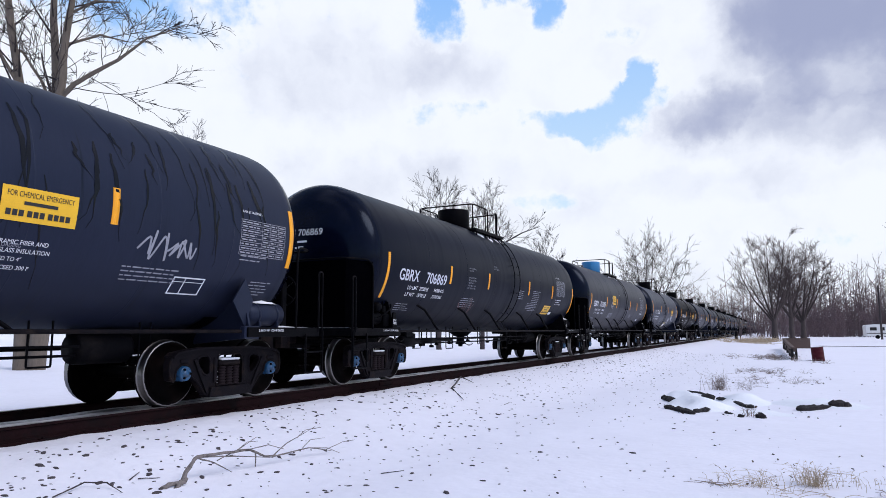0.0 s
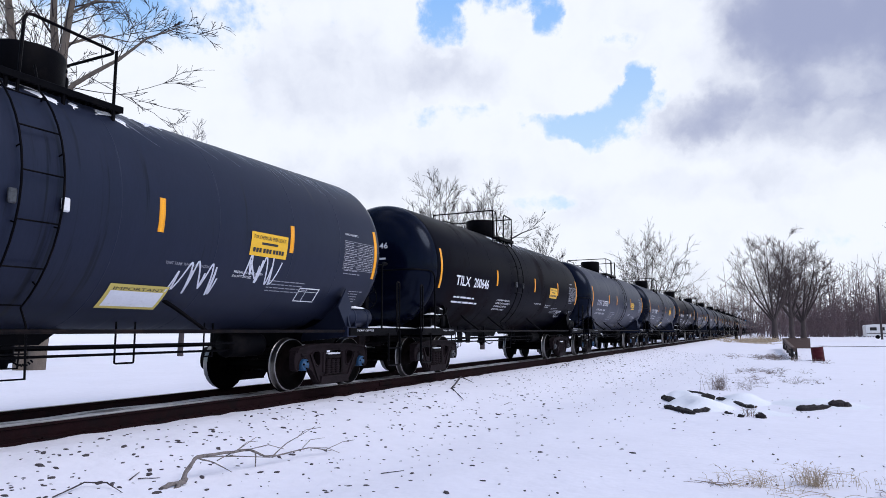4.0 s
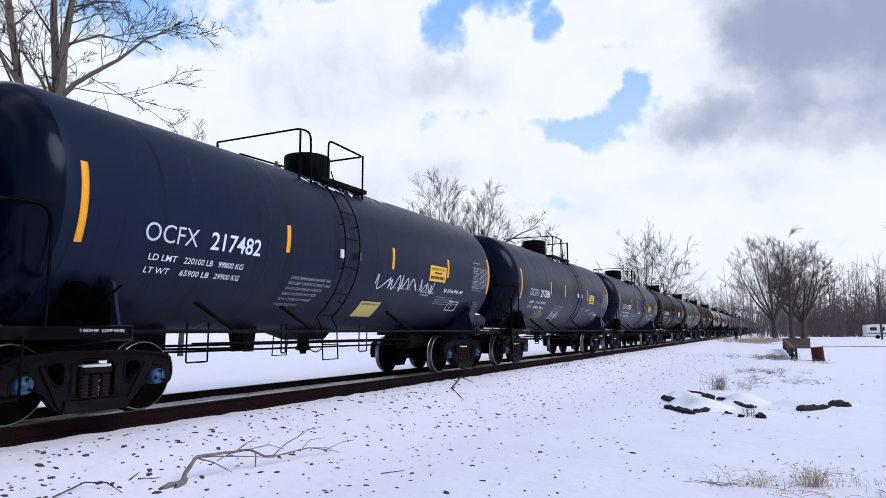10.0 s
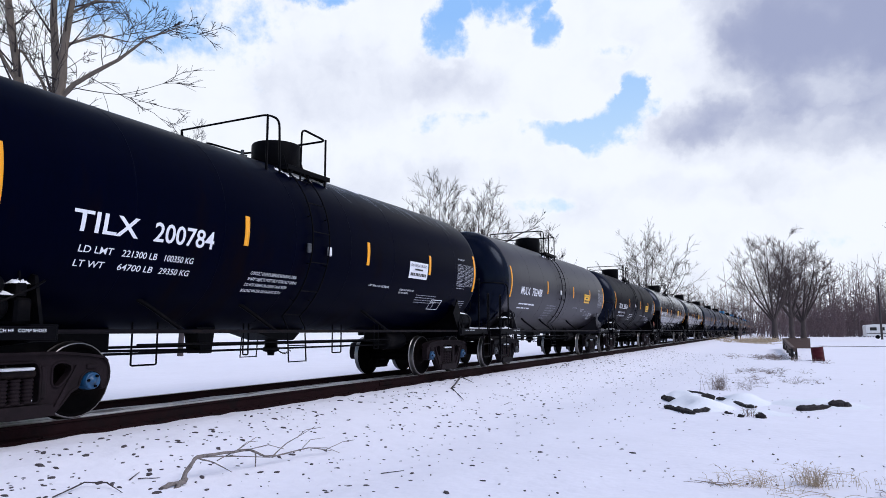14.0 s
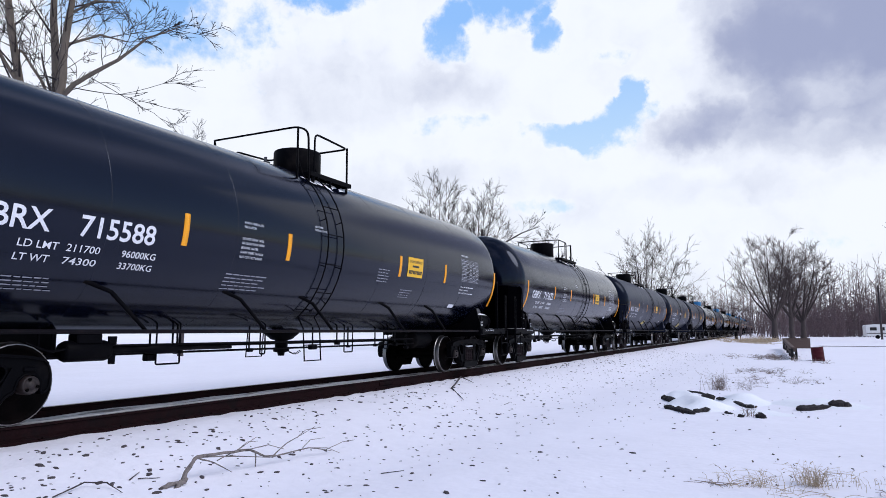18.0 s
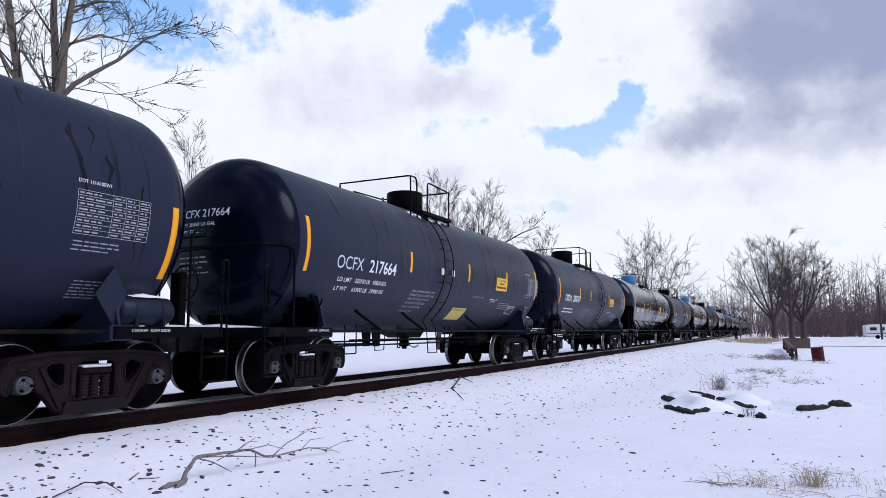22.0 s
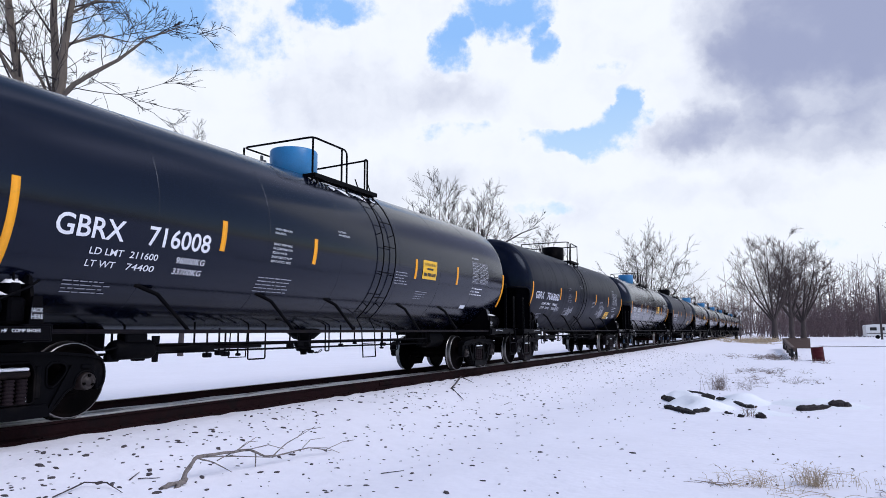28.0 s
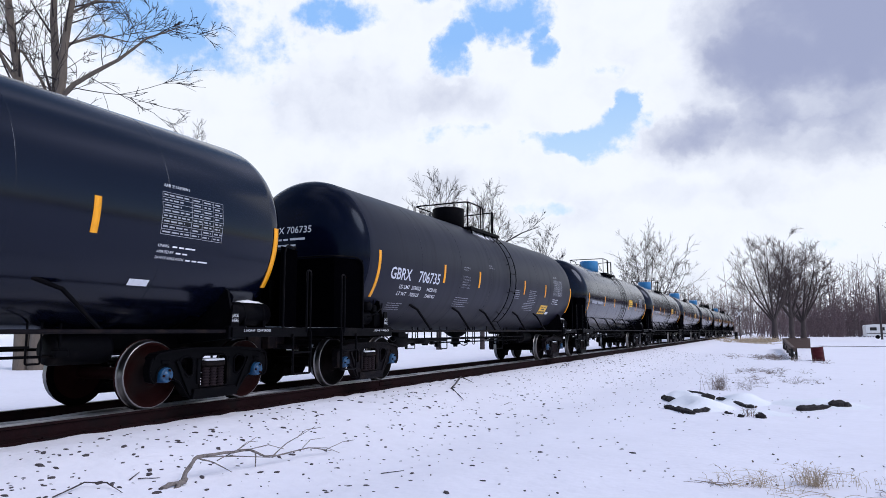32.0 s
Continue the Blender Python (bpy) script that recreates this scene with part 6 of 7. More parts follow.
def vase_tree(label, at, height, half, stems, split, seed, r=0.2, min_r=0.01, every=0.5, mat="bark", low=None, length=None, branch=(3, 5), start=0.12):
    """A flared trunk that parts into stems which rise, bow out and spread like a fan."""
    rnd = random.Random(seed + 1)
    out = [([(0, 0, -0.3, r * 1.45), (0, 0, 0.35, r * 1.1), (0.04, 0, split * 0.55, r * 0.95), (0, 0, split, r * 0.8), (0.03 * half, 0, split * 1.25, r * 0.45)], 0.95)]
    for i in range(stems):
        f = (i + 0.5) / stems * 2 - 1 + rnd.uniform(-0.12, 0.12)
        w, b = half * f * rnd.uniform(0.8, 1.0), half * rnd.uniform(-0.7, 0.7)
        h = height * rnd.uniform(0.92, 1.0) * (1 - 0.42 * f * f)
        q = r * rnd.uniform(0.42, 0.6) * min(1.0, 6.0 / stems)
        z0 = split * rnd.uniform(0.72, 1.0)
        bow = rnd.uniform(0.95, 1.15)
        out.append(([(0, 0, z0, q), (w * 0.22 * bow, b * 0.22, z0 + (h - z0) * 0.18, q * 0.85), (w * 0.52 * bow, b * 0.5, z0 + (h - z0) * 0.42, q * 0.62), (w * 0.80, b * 0.8, z0 + (h - z0) * 0.70, q * 0.38), (w, b, h, 0.012)], start))
    if low:
        out.append((low, 0.2))
    return tall_tree(label, at, out, seed, mat, min_r, every, length or (height - split) * 0.34, 3, branch, spread_=0.62, up=0.14)


def build_trees():
    tall_tree("tall bare tree with several pale grey trunks", (-26.9, 17.3, -0.45), [
        ([(-0.35, 0, -0.3, 0.36), (-0.7, 0, 5.5, 0.23), (-1.25, 0.2, 11, 0.185), (-2.2, 0.3, 15, 0.15), (-2.9, 0.4, 19, 0.07)], 0.5),
        ([(0.0, 0.2, -0.3, 0.40), (0.15, 0.2, 5.5, 0.24), (0.16, 0.3, 10.7, 0.19), (-0.35, 0.4, 15, 0.15), (-0.7, 0.5, 19.5, 0.06)], 0.55),
        ([(0.2, -0.1, -0.3, 0.36), (0.4, -0.1, 5, 0.25), (0.50, -0.2, 11, 0.20), (0.52, -0.2, 13, 0.165), (0.78, -0.3, 15.4, 0.13), (0.9, -0.4, 19.5, 0.05)], 0.55),
        ([(0.55, -0.2, 11.3, 0.11), (1.2, -0.4, 11.8, 0.10), (1.95, -0.5, 12.2, 0.09), (3.1, -0.7, 12.7, 0.07), (4.3, -0.8, 13.6, 0.045), (5.9, -0.9, 14.1, 0.015)], 0.1),
        ([(0.2, 0.3, 10.5, 0.07), (-0.6, 0.2, 12.2, 0.06), (-1.4, 0.1, 13.4, 0.045), (-2.4, 0, 13.9, 0.015)], 0.2),
        ([(-1.5, 0.1, 12.0, 0.08), (-2.4, 0.1, 13.4, 0.07), (-3.1, 0, 16.0, 0.04)], 0.2),
        ([(0.7, -0.2, 15.0, 0.06), (1.9, -0.5, 15.4, 0.05), (3.2, -0.7, 15.2, 0.015)], 0.1),
        ([(0.6, -0.2, 13.6, 0.06), (1.7, 0.4, 14.3, 0.05), (2.9, 0.7, 14.1, 0.015)], 0.1),
    ], 11, "bark_pale", 0.012, 0.72, 2.9, 4, (2, 3), spread_=0.85, up=0.08, twist=0.34)
    vase_tree("thin bare tree behind the line", (-33.0, 30.5, -0.45), 14.0, 1.6, 4, 8.0, 61, 0.15, 0.008, 0.55)
    vase_tree("bare round-crowned tree behind the line", (-23.3, 46.9, -0.5), 13.4, 2.9, 9, 6.8, 21, 0.19, 0.009, 0.5, length=1.9, branch=(3, 4))
    vase_tree("bare round-crowned tree with a low leaning limb", (-20.2, 48.2, -0.5), 13.2, 2.3, 8, 7.6, 25, 0.17, 0.009, 0.5, low=[(0.2, 0, 7.4, 0.09), (1.6, 0, 8.3, 0.07), (3.2, 0, 9.2, 0.05), (4.6, 0, 9.7, 0.015)], length=1.7, branch=(3, 4))
    vase_tree("slender bare tree behind the line", (-25.0, 79.0, -0.4), 12.6, 3.4, 7, 5.0, 31, 0.15, 0.012, 0.8, length=2.4, branch=(3, 4))
    vase_tree("bare many-stemmed tree behind the line", (-14.9, 93.0, -0.3), 13.3, 5.8, 9, 2.8, 41, 0.30, 0.013, 0.8, length=3.2, branch=(3, 4))
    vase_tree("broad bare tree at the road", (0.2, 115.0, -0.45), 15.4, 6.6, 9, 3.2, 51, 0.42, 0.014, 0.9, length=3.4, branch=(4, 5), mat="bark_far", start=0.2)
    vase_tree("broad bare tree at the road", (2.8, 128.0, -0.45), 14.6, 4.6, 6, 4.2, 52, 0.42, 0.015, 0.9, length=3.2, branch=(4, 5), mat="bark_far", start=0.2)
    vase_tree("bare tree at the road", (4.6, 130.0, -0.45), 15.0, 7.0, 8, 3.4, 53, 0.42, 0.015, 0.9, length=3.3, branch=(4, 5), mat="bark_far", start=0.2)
    vase_tree("bare tree near the caravan", (19.2, 96.0, -0.45), 14.8, 5.4, 8, 3.4, 57, 0.3, 0.015, 0.9, length=3.2, branch=(3, 4))


def far_woods():
    """Distant leafless woods: many thin stems with brush, as one mass each."""
    rnd = random.Random(7)

    def belt(name, a, b, depth, count, h0, h1, label, fat=1.0, mat="far_wood"):
        g = Geo()
        for i in range(count):
            f = rnd.random()
            x = a[0] + (b[0] - a[0]) * f + rnd.uniform(-1, 1) * depth * 0.4
            y = a[1] + (b[1] - a[1]) * f + rnd.uniform(0, 1) * depth
            h = rnd.uniform(h0, h1) * rnd.choice((1, 1, 0.75, 0.45))
            r = 0.05 + h * 0.005
            lean = Vector((rnd.uniform(-0.12, 0.12), rnd.uniform(-0.12, 0.12), 1))
            base = Vector((x, y, -0.6))
            g.tube([base, base + lean * h * 0.5, base + lean * h], [r, r * 0.6, 0.014 * fat], 3, close=False)
            for q in range(rnd.randint(8, 11) + (2 if mat == "brush" else 0)):
                t = rnd.uniform(0.06, 0.95)
                p = base + lean * h * t
                l = h * rnd.uniform(0.12, 0.30) * (1.15 - t * 0.6)
                ang = rnd.uniform(0, 2 * math.pi)
                d = Vector((math.cos(ang), math.sin(ang), rnd.uniform(0.4, 1.3))).normalized()
                e = p + d * l
                g.tube([p, e], [r * 0.40, 0.012 * fat], 3, close=False)
                for w in range(3):
                    s = p + d * l * rnd.uniform(0.3, 0.9)
                    dd = (d + Vector((rnd.uniform(-1, 1), rnd.uniform(-1, 1), rnd.uniform(-0.2, 0.8))) * 0.8).normalized()
                    g.tube([s, s + dd * l * 0.5], [0.022 * fat, 0.010 * fat], 3, close=False)
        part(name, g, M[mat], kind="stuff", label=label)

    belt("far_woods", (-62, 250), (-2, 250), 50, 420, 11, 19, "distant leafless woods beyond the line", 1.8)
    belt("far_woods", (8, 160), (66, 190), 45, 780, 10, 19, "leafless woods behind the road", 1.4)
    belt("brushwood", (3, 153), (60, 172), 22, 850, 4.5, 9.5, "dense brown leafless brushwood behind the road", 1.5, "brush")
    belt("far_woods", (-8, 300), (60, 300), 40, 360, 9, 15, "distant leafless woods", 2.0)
    # two belts out of view, added so the tank sides reflect something dark
    belt("far_woods", (24, -45), (62, 60), 8, 150, 7, 12, "unseen leafless woods added for dark reflections in the tanks", 2.0)
    belt("far_woods", (-60, -60), (40, -50), 8, 120, 7, 12, "unseen leafless woods added for dark reflections in the tanks", 2.0)


# ---------------------------------------------------------------- the ground's small things
def stones():
    rnd = random.Random(5)
    g = Geo()
    for i in range(2300):
        y = 3.2 + 46 * rnd.random() ** 1.6
        u = 1.35 + abs(rnd.gauss(0, 1)) * (2.3 if i < 1500 else 3.8)
        x = TRACK_X + u
        s = rnd.choice((0.010, 0.013, 0.016, 0.019, 0.023, 0.032)) * rnd.uniform(0.7, 1.25) * (1.0 if i < 1500 else 0.75)
        z = ground_height(x, y)
        ang = rnd.uniform(0, math.pi)
        c, sn = math.cos(ang), math.sin(ang)
        vs = []
        for dz, rr, n in ((-0.3, 1.0, 5), (0.35, 0.75, 5)):
            for q in range(n):
                t = 2 * math.pi * q / n
                rad = s * rr * rnd.uniform(0.75, 1.2)
                px, py = rad * 1.5 * math.cos(t), rad * 0.8 * math.sin(t)
                vs.append((x + px * c - py * sn, y + px * sn + py * c, z + s * dz * rnd.uniform(0.8, 1.2)))
        vs.append((x, y, z + s * 0.5))
        fs = [(q, (q + 1) % 5, 5 + (q + 1) % 5, 5 + q) for q in range(5)] + [(5 + q, 5 + (q + 1) % 5, 10) for q in range(5)]
        g.add(vs, fs)
    part("ballast_stones", g, M["stone"], kind="stuff", label="dark ballast stones and wood chips strewn on snow")


def fallen_branch():
    th = thing("fallen_branch", "weathered grey fallen branch with forked twigs lying on snow", "branch", at=(0, 0, 0))

    def crooked(g, pts, rs, n=6, seed=1):
        rnd = random.Random(seed)
        out, rr = [], []
        for (p, q), (a, b) in zip(zip(pts, pts[1:]), zip(rs, rs[1:])):
            for i in range(3):
                f = i / 3
                out.append(Vector(p).lerp(Vector(q), f) + Vector((rnd.uniform(-1, 1), rnd.uniform(-1, 1), rnd.uniform(-1, 1))) * a * 0.35)
                rr.append((a + (b - a) * f) * rnd.uniform(0.85, 1.2))
        g.tube(out + [pts[-1]], rr + [rs[-1]], n)

    g = Geo()
    crooked(g, [(-5.2, 4.88, -0.43), (-5.2, 4.98, -0.28), (-5.19, 5.07, -0.19), (-5.17, 5.41, -0.21), (-5.14, 5.76, -0.23), (-5.13, 6.0, -0.34), (-5.12, 6.16, -0.35)], [0.023, 0.021, 0.019, 0.016, 0.013, 0.011, 0.008], 7)
    part("stem", g, M["branch_wood"], th)
    for k, (pts, r) in enumerate((
            ([(-5.12, 6.12, -0.345), (-5.10, 6.33, -0.24), (-5.09, 6.54, -0.19)], 0.008), ([(-5.12, 6.10, -0.36), (-5.08, 6.72, -0.35), (-5.05, 7.14, -0.45)], 0.009),
            ([(-5.17, 5.31, -0.27), (-5.16, 5.59, -0.21), (-5.14, 5.86, -0.11)], 0.007), ([(-5.19, 5.06, -0.20), (-5.18, 5.29, -0.29), (-5.16, 5.52, -0.42)], 0.009),
            ([(-5.19, 5.08, -0.2), (-5.16, 5.53, -0.26), (-5.12, 6.12, -0.37)], 0.009), ([(-5.14, 5.85, -0.27), (-5.12, 5.83, -0.42)], 0.009), ([(-5.08, 6.7, -0.35), (-4.98, 6.95, -0.38), (-4.9, 7.1, -0.46)], 0.006), ([(-5.1, 6.35, -0.235), (-5.02, 6.5, -0.16), (-5.0, 6.72, -0.10)], 0.005), ([(-5.09, 6.5, -0.2), (-5.12, 6.7, -0.14), (-5.08, 6.95, -0.14)], 0.005),
            ([(-5.05, 7.0, -0.42), (-5.0, 7.3, -0.36), (-5.02, 7.6, -0.38)], 0.005), ([(-5.14, 5.7, -0.225), (-5.05, 5.95, -0.2), (-5.0, 6.15, -0.27)], 0.006), ([(-5.15, 5.55, -0.22), (-5.22, 5.8, -0.16), (-5.24, 6.0, -0.18)], 0.005), ([(-5.09, 6.6, -0.34), (-5.16, 6.85, -0.28), (-5.17, 7.15, -0.3)], 0.005))):
        g = Geo()
        crooked(g, pts, [r, r * 0.75, 0.003][:len(pts)] if len(pts) == 3 else [r, r * 0.7], 5, k)
        part("twig", g, M["branch_wood"], th)
    for k, (pts, r) in enumerate((([(-5.24, 4.66, -0.43), (-5.22, 4.76, -0.41), (-5.2, 4.88, -0.41)], 0.022), ([(-5.19, 4.78, -0.46), (-5.2, 4.86, -0.43), (-5.2, 4.95, -0.38)], 0.026))):
        g = Geo()
        crooked(g, pts, [r * 0.5, r, r * 0.8], 7, 20 + k)
        part("root", g, M["branch_wood"], th, "broken root end")
    rnd = random.Random(8)
    for k, pts in enumerate(([(-5.6, 3.86), (-5.66, 4.2), (-5.55, 4.34), (-5.36, 4.36)], [(-5.59, 4.62), (-5.71, 4.83)], [(-5.57, 4.70), (-5.48, 4.88)], [(-6.45, 13.6), (-6.93, 15.15), (-6.6, 15.2)], [(-6.42, 13.6), (-5.74, 12.7)], [(-4.0, 6.6), (-3.85, 6.85)])):
        s = thing("stick", "thin bent grey stick lying on snow", "stick", "sticks on the snow")
        g = Geo()
        far = pts[0][1] > 10
        up = [0.012] + [0.05 if not far else 0.12] * (len(pts) - 2) + [0.008]
        crooked(g, [(x, y, ground_height(x, y) + h) for (x, y), h in zip(pts, up)], [0.0065 if not far else 0.018] * (len(pts) - 1) + [0.003], 5, 40 + k)
        part("stem", g, M["bark"], s)


def grass_clump(x, y, count, r, h, seed, label, lean=0.5):
    rnd = random.Random(seed)
    g = Geo()
    for i in range(count):
        a, q = rnd.uniform(0, 2 * math.pi), r * abs(rnd.gauss(0, 0.6))
        px, py = x + q * math.cos(a), y + q * math.sin(a)
        z = ground_height(px, py) - 0.02
        l = h * rnd.uniform(0.4, 1.1)
        d = rnd.uniform(0, 2 * math.pi)
        ln = lean * rnd.uniform(0.1, 1.2)
        p1 = (px + ln * l * 0.3 * math.cos(d), py + ln * l * 0.3 * math.sin(d), z + l * 0.6)
        p2 = (px + ln * l * 0.9 * math.cos(d), py + ln * l * 0.9 * math.sin(d), z + l * (1.0 - 0.3 * ln))
        t = 0.0022 if y < 10 else 0.004
        g.tube([(px, py, z), p1, p2], [t, t * 0.85, t * 0.4], 3, close=False)
        if y < 10 and i % 4 == 0:
            e = (p2[0] + 0.03 * math.cos(d), p2[1] + 0.03 * math.sin(d), p2[2] - 0.012)
            g.tube([p2, e], [t * 2.2, t], 3, close=False)
    ob = part("grass_clump", g, M["dry_grass"])
    return tagged(ob, label, "grass", "dry grass in the snow", "stuff")


def logs():
    rnd = random.Random(9)

    def log(a, b, r, label, tall=1.0, hump=0.0):
        """A split and rotten baulk: a rough bar with torn ends, chipped edges and splinters."""
        a, b = Vector(a), Vector(b)
        a.z, b.z = ground_height(a.x, a.y) + r * 0.35, ground_height(b.x, b.y) + r * 0.35
        mid = (a + b) / 2
        th = thing("log", label, "log", "snow-capped timbers", tuple(mid))
        d = b - a
        along, across = d.normalized(), Vector((d.y, -d.x, 0)).normalized()
        n, m = max(8, int(d.length / 0.055)), 6
        rows_, lump = [], 1.0
        for i in range(n + 1):
            f = i / n
            c = a.lerp(b, f) - mid + Vector((0, 0, hump * math.sin(math.pi * f)))
            torn = 0.5 if i in (0, n) else 1.0
            if rnd.random() < 0.35:
                lump = rnd.uniform(0.55, 1.2)
            row = []
            for q in range(m):
                t = 2 * math.pi * q / m + 0.5
                chip = lump * rnd.uniform(0.78, 1.18) if math.sin(t) > 0 else rnd.uniform(0.85, 1.1)
                row.append(c + along * rnd.uniform(-0.025, 0.025) + across * math.cos(t) * r * torn * chip * 1.1 + Vector((0, 0, math.sin(t) * r * torn * chip * tall * 0.8)))
            rows_.append(row)
        g = Geo()
        g.add([p for row in rows_ for p in row], [(i * m + q, i * m + (q + 1) % m, i * m + m + (q + 1) % m, i * m + m + q) for i in range(n) for q in range(m)])
        g.add(rows_[0][::-1], [tuple(range(m))]).add(rows_[-1], [tuple(range(m))])
        part("timber", g, M["old_log"], th)

    log((-2.04, 14.5, 0), (-1.43, 13.7, 0), 0.085, "split dark timber half buried under snow", 0.85)
    log((-1.46, 13.95, 0), (-1.15, 14.75, 0), 0.075, "short dark timber with a snow cap", 0.8)
    log((-2.39, 16.6, 0), (-2.05, 15.8, 0), 0.085, "dark timber mostly under snow")
    log((-2.1, 18.3, 0), (-1.5, 17.5, 0), 0.04, "thin dark timber arching out of snow", 1.0, 0.05)
    log((-1.5, 16.9, 0), (-1.35, 16.6, 0), 0.10, "knotty stub of dark timber")
    log((-1.2, 16.6, 0), (-0.47, 15.35, 0), 0.075, "dark broken timber lying in snow", 0.9)
    log((0.34, 15.2, 0), (1.17, 16.15, 0), 0.085, "charred black log half buried in snow", 0.9)
    log((0.95, 15.9, 0), (1.32, 16.2, 0), 0.125, "knotty end of a charred log")
    log((-0.36, 13.82, 0), (-0.22, 13.70, 0), 0.075, "stub of dark timber")
    log((-0.66, 13.75, 0), (-0.60, 13.68, 0), 0.045, "small stub of dark timber")
    log((-1.2, 15.5, 0), (-1.05, 15.3, 0), 0.05, "small stub of dark timber")
    log((-0.92, 14.3, 0), (-0.80, 14.2, 0), 0.04, "small stub of dark timber")
    for x, y, w, l, h in ((-1.5, 15.05, 2.1, 2.6, 0.25), (-0.65, 16.5, 1.9, 2.4, 0.22), (0.75, 16.45, 2.8, 2.0, 0.20), (-1.95, 16.8, 1.7, 2.4, 0.20), (-0.2, 14.8, 2.4, 2.2, 0.08)):
        drift = g_mound(w, l, h, x)
        tagged(part("snow_drift", drift, M["snow_cap"], at=(x, y, ground_height(x, y) - 0.01)), "rounded snow drift over timbers", "snow", kind="stuff")


def leaf_litter():
    """Curled dead leaves and chips strewn on the snow round the timbers and the grass."""
    rnd = random.Random(31)
    g = Geo()
    for cx, cy, sx, sy, count, size in ((-0.6, 15.2, 0.9, 1.4, 60, 0.026), (0.3, 9.4, 0.6, 0.9, 16, 0.022), (0.1, 8.2, 0.9, 0.4, 34, 0.016), (-0.9, 12.0, 1.2, 1.6, 12, 0.02), (0.2, 26.0, 1.2, 4.0, 30, 0.035)):
        for i in range(count):
            x, y = cx + rnd.gauss(0, 1) * sx, cy + rnd.gauss(0, 0.7) * sy
            z, l, t = ground_height(x, y) + 0.006, size * rnd.uniform(0.5, 1.5), rnd.uniform(0, math.pi)
            u, v = Vector((math.cos(t), math.sin(t), rnd.uniform(-0.1, 0.5))), Vector((-math.sin(t), math.cos(t), 0.2)) * rnd.uniform(0.25, 0.5)
            c = Vector((x, y, z))
            g.add([c - u * l, c + v * l + Vector((0, 0, l * 0.5)), c + u * l, c - v * l, c - Vector((0, 0, l * 0.25))], [(0, 1, 4), (1, 2, 4), (2, 3, 4), (3, 0, 4)])
    part("dead_leaves", g, M["leaf"], kind="stuff", label="curled brown dead leaves strewn on snow")


def drum():
    x, y = 2.0, 39.5
    th = thing("drum", "dark red steel drum standing askew in snow", "drum", at=Matrix.Translation((x, y, ground_height(x, y) - 0.05)) @ pose(0, 0, 0, 0, -4, 0))
    prof = [(0.001, 0.0), (0.285, 0.0), (0.29, 0.03), (0.285, 0.24), (0.297, 0.26), (0.285, 0.28), (0.285, 0.48), (0.297, 0.50), (0.285, 0.52), (0.285, 0.73), (0.295, 0.75), (0.27, 0.755), (0.265, 0.73), (0.001, 0.73)]
    part("shell", Geo().lathe(prof, 28, "z"), M["red_drum"], th)
    part("snow_cap", Geo().lathe([(0.26, 0.73), (0.2, 0.765), (0.001, 0.78)], 20, "z"), M["snow_cap"], th)


def fence():
    th = thing("board_fence", "low weathered timber rail with a board wall behind", "fence", at=(0, 0, 0))
    a, b, c = Vector((0.9, 40.2, 0)), Vector((0.72, 61.0, 0)), Vector((2.6, 61.5, 0))

    def slab(name, p, q, z0, z1, w, mat, fall=0.0):
        d = q - p
        part(name, Geo().box((-w, 0, z0), (w, d.length, z1), 0.015), M[mat], th, at=Matrix.Translation((p.x, p.y, 0)) @ Matrix.Rotation(math.atan2(-d.x, d.y), 4, "Z") @ Matrix.Rotation(math.atan2(fall, d.length), 4, "X"))

    for p, r in ((Vector((0.82, 40.0, 0)), 0.07), (Vector((1.02, 40.35, 0)), 0.06), (a.lerp(b, 0.28), 0.08), (a.lerp(b, 0.55), 0.08), (a.lerp(b, 0.8), 0.08), (b, 0.1)):
        z = ground_height(p.x, p.y)
        part("post", Geo().box((-r, -r, z - 0.2), (r, r, 0.08 + 0.22 * min(1.0, (p.y - 40.0) / 21.0)), 0.02), M["old_log"], th, at=(p.x, p.y, 0))
    slab("rail", a, b, -0.10, 0.14, 0.10, "brown_board", 0.26)
    slab("rail", a, b, -0.38, -0.22, 0.05, "brown_board", 0.22)
    slab("cap_rail", b, c, 0.364, 0.41, 0.07, "brown_board")
    for i, z in enumerate((-0.42, -0.16, 0.10)):
        slab("board", b, c, z, z + 0.262, 0.04 + 0.003 * (i % 2), "brown_board")


def side_road():
    """A narrow plowed road that leads off across the field."""
    g = Geo()
    n = 40
    vs = []
    for i in range(n + 1):
        x = 3.4 + 62.0 * i / n
        y = 71.0 - 0.10 * (x - 3.4) + 0.5 * math.sin(x * 0.21)
        for q in (-1.5, -0.5, 0.5, 1.5):
            yy = y + q * (1 + 0.15 * noise.noise((x * 0.5, q, 3.0)))
            vs.append((x, yy, ground_height(x, yy) + 0.012 + 0.01 * (abs(q) < 1)))
    g.add(vs, [(i * 4 + j, i * 4 + j + 1, i * 4 + j + 5, i * 4 + j + 4) for i in range(n) for j in range(3)], True)
    part("road", g, M["road_dirt"], kind="structure", label="narrow plowed road with dark ruts through snow")


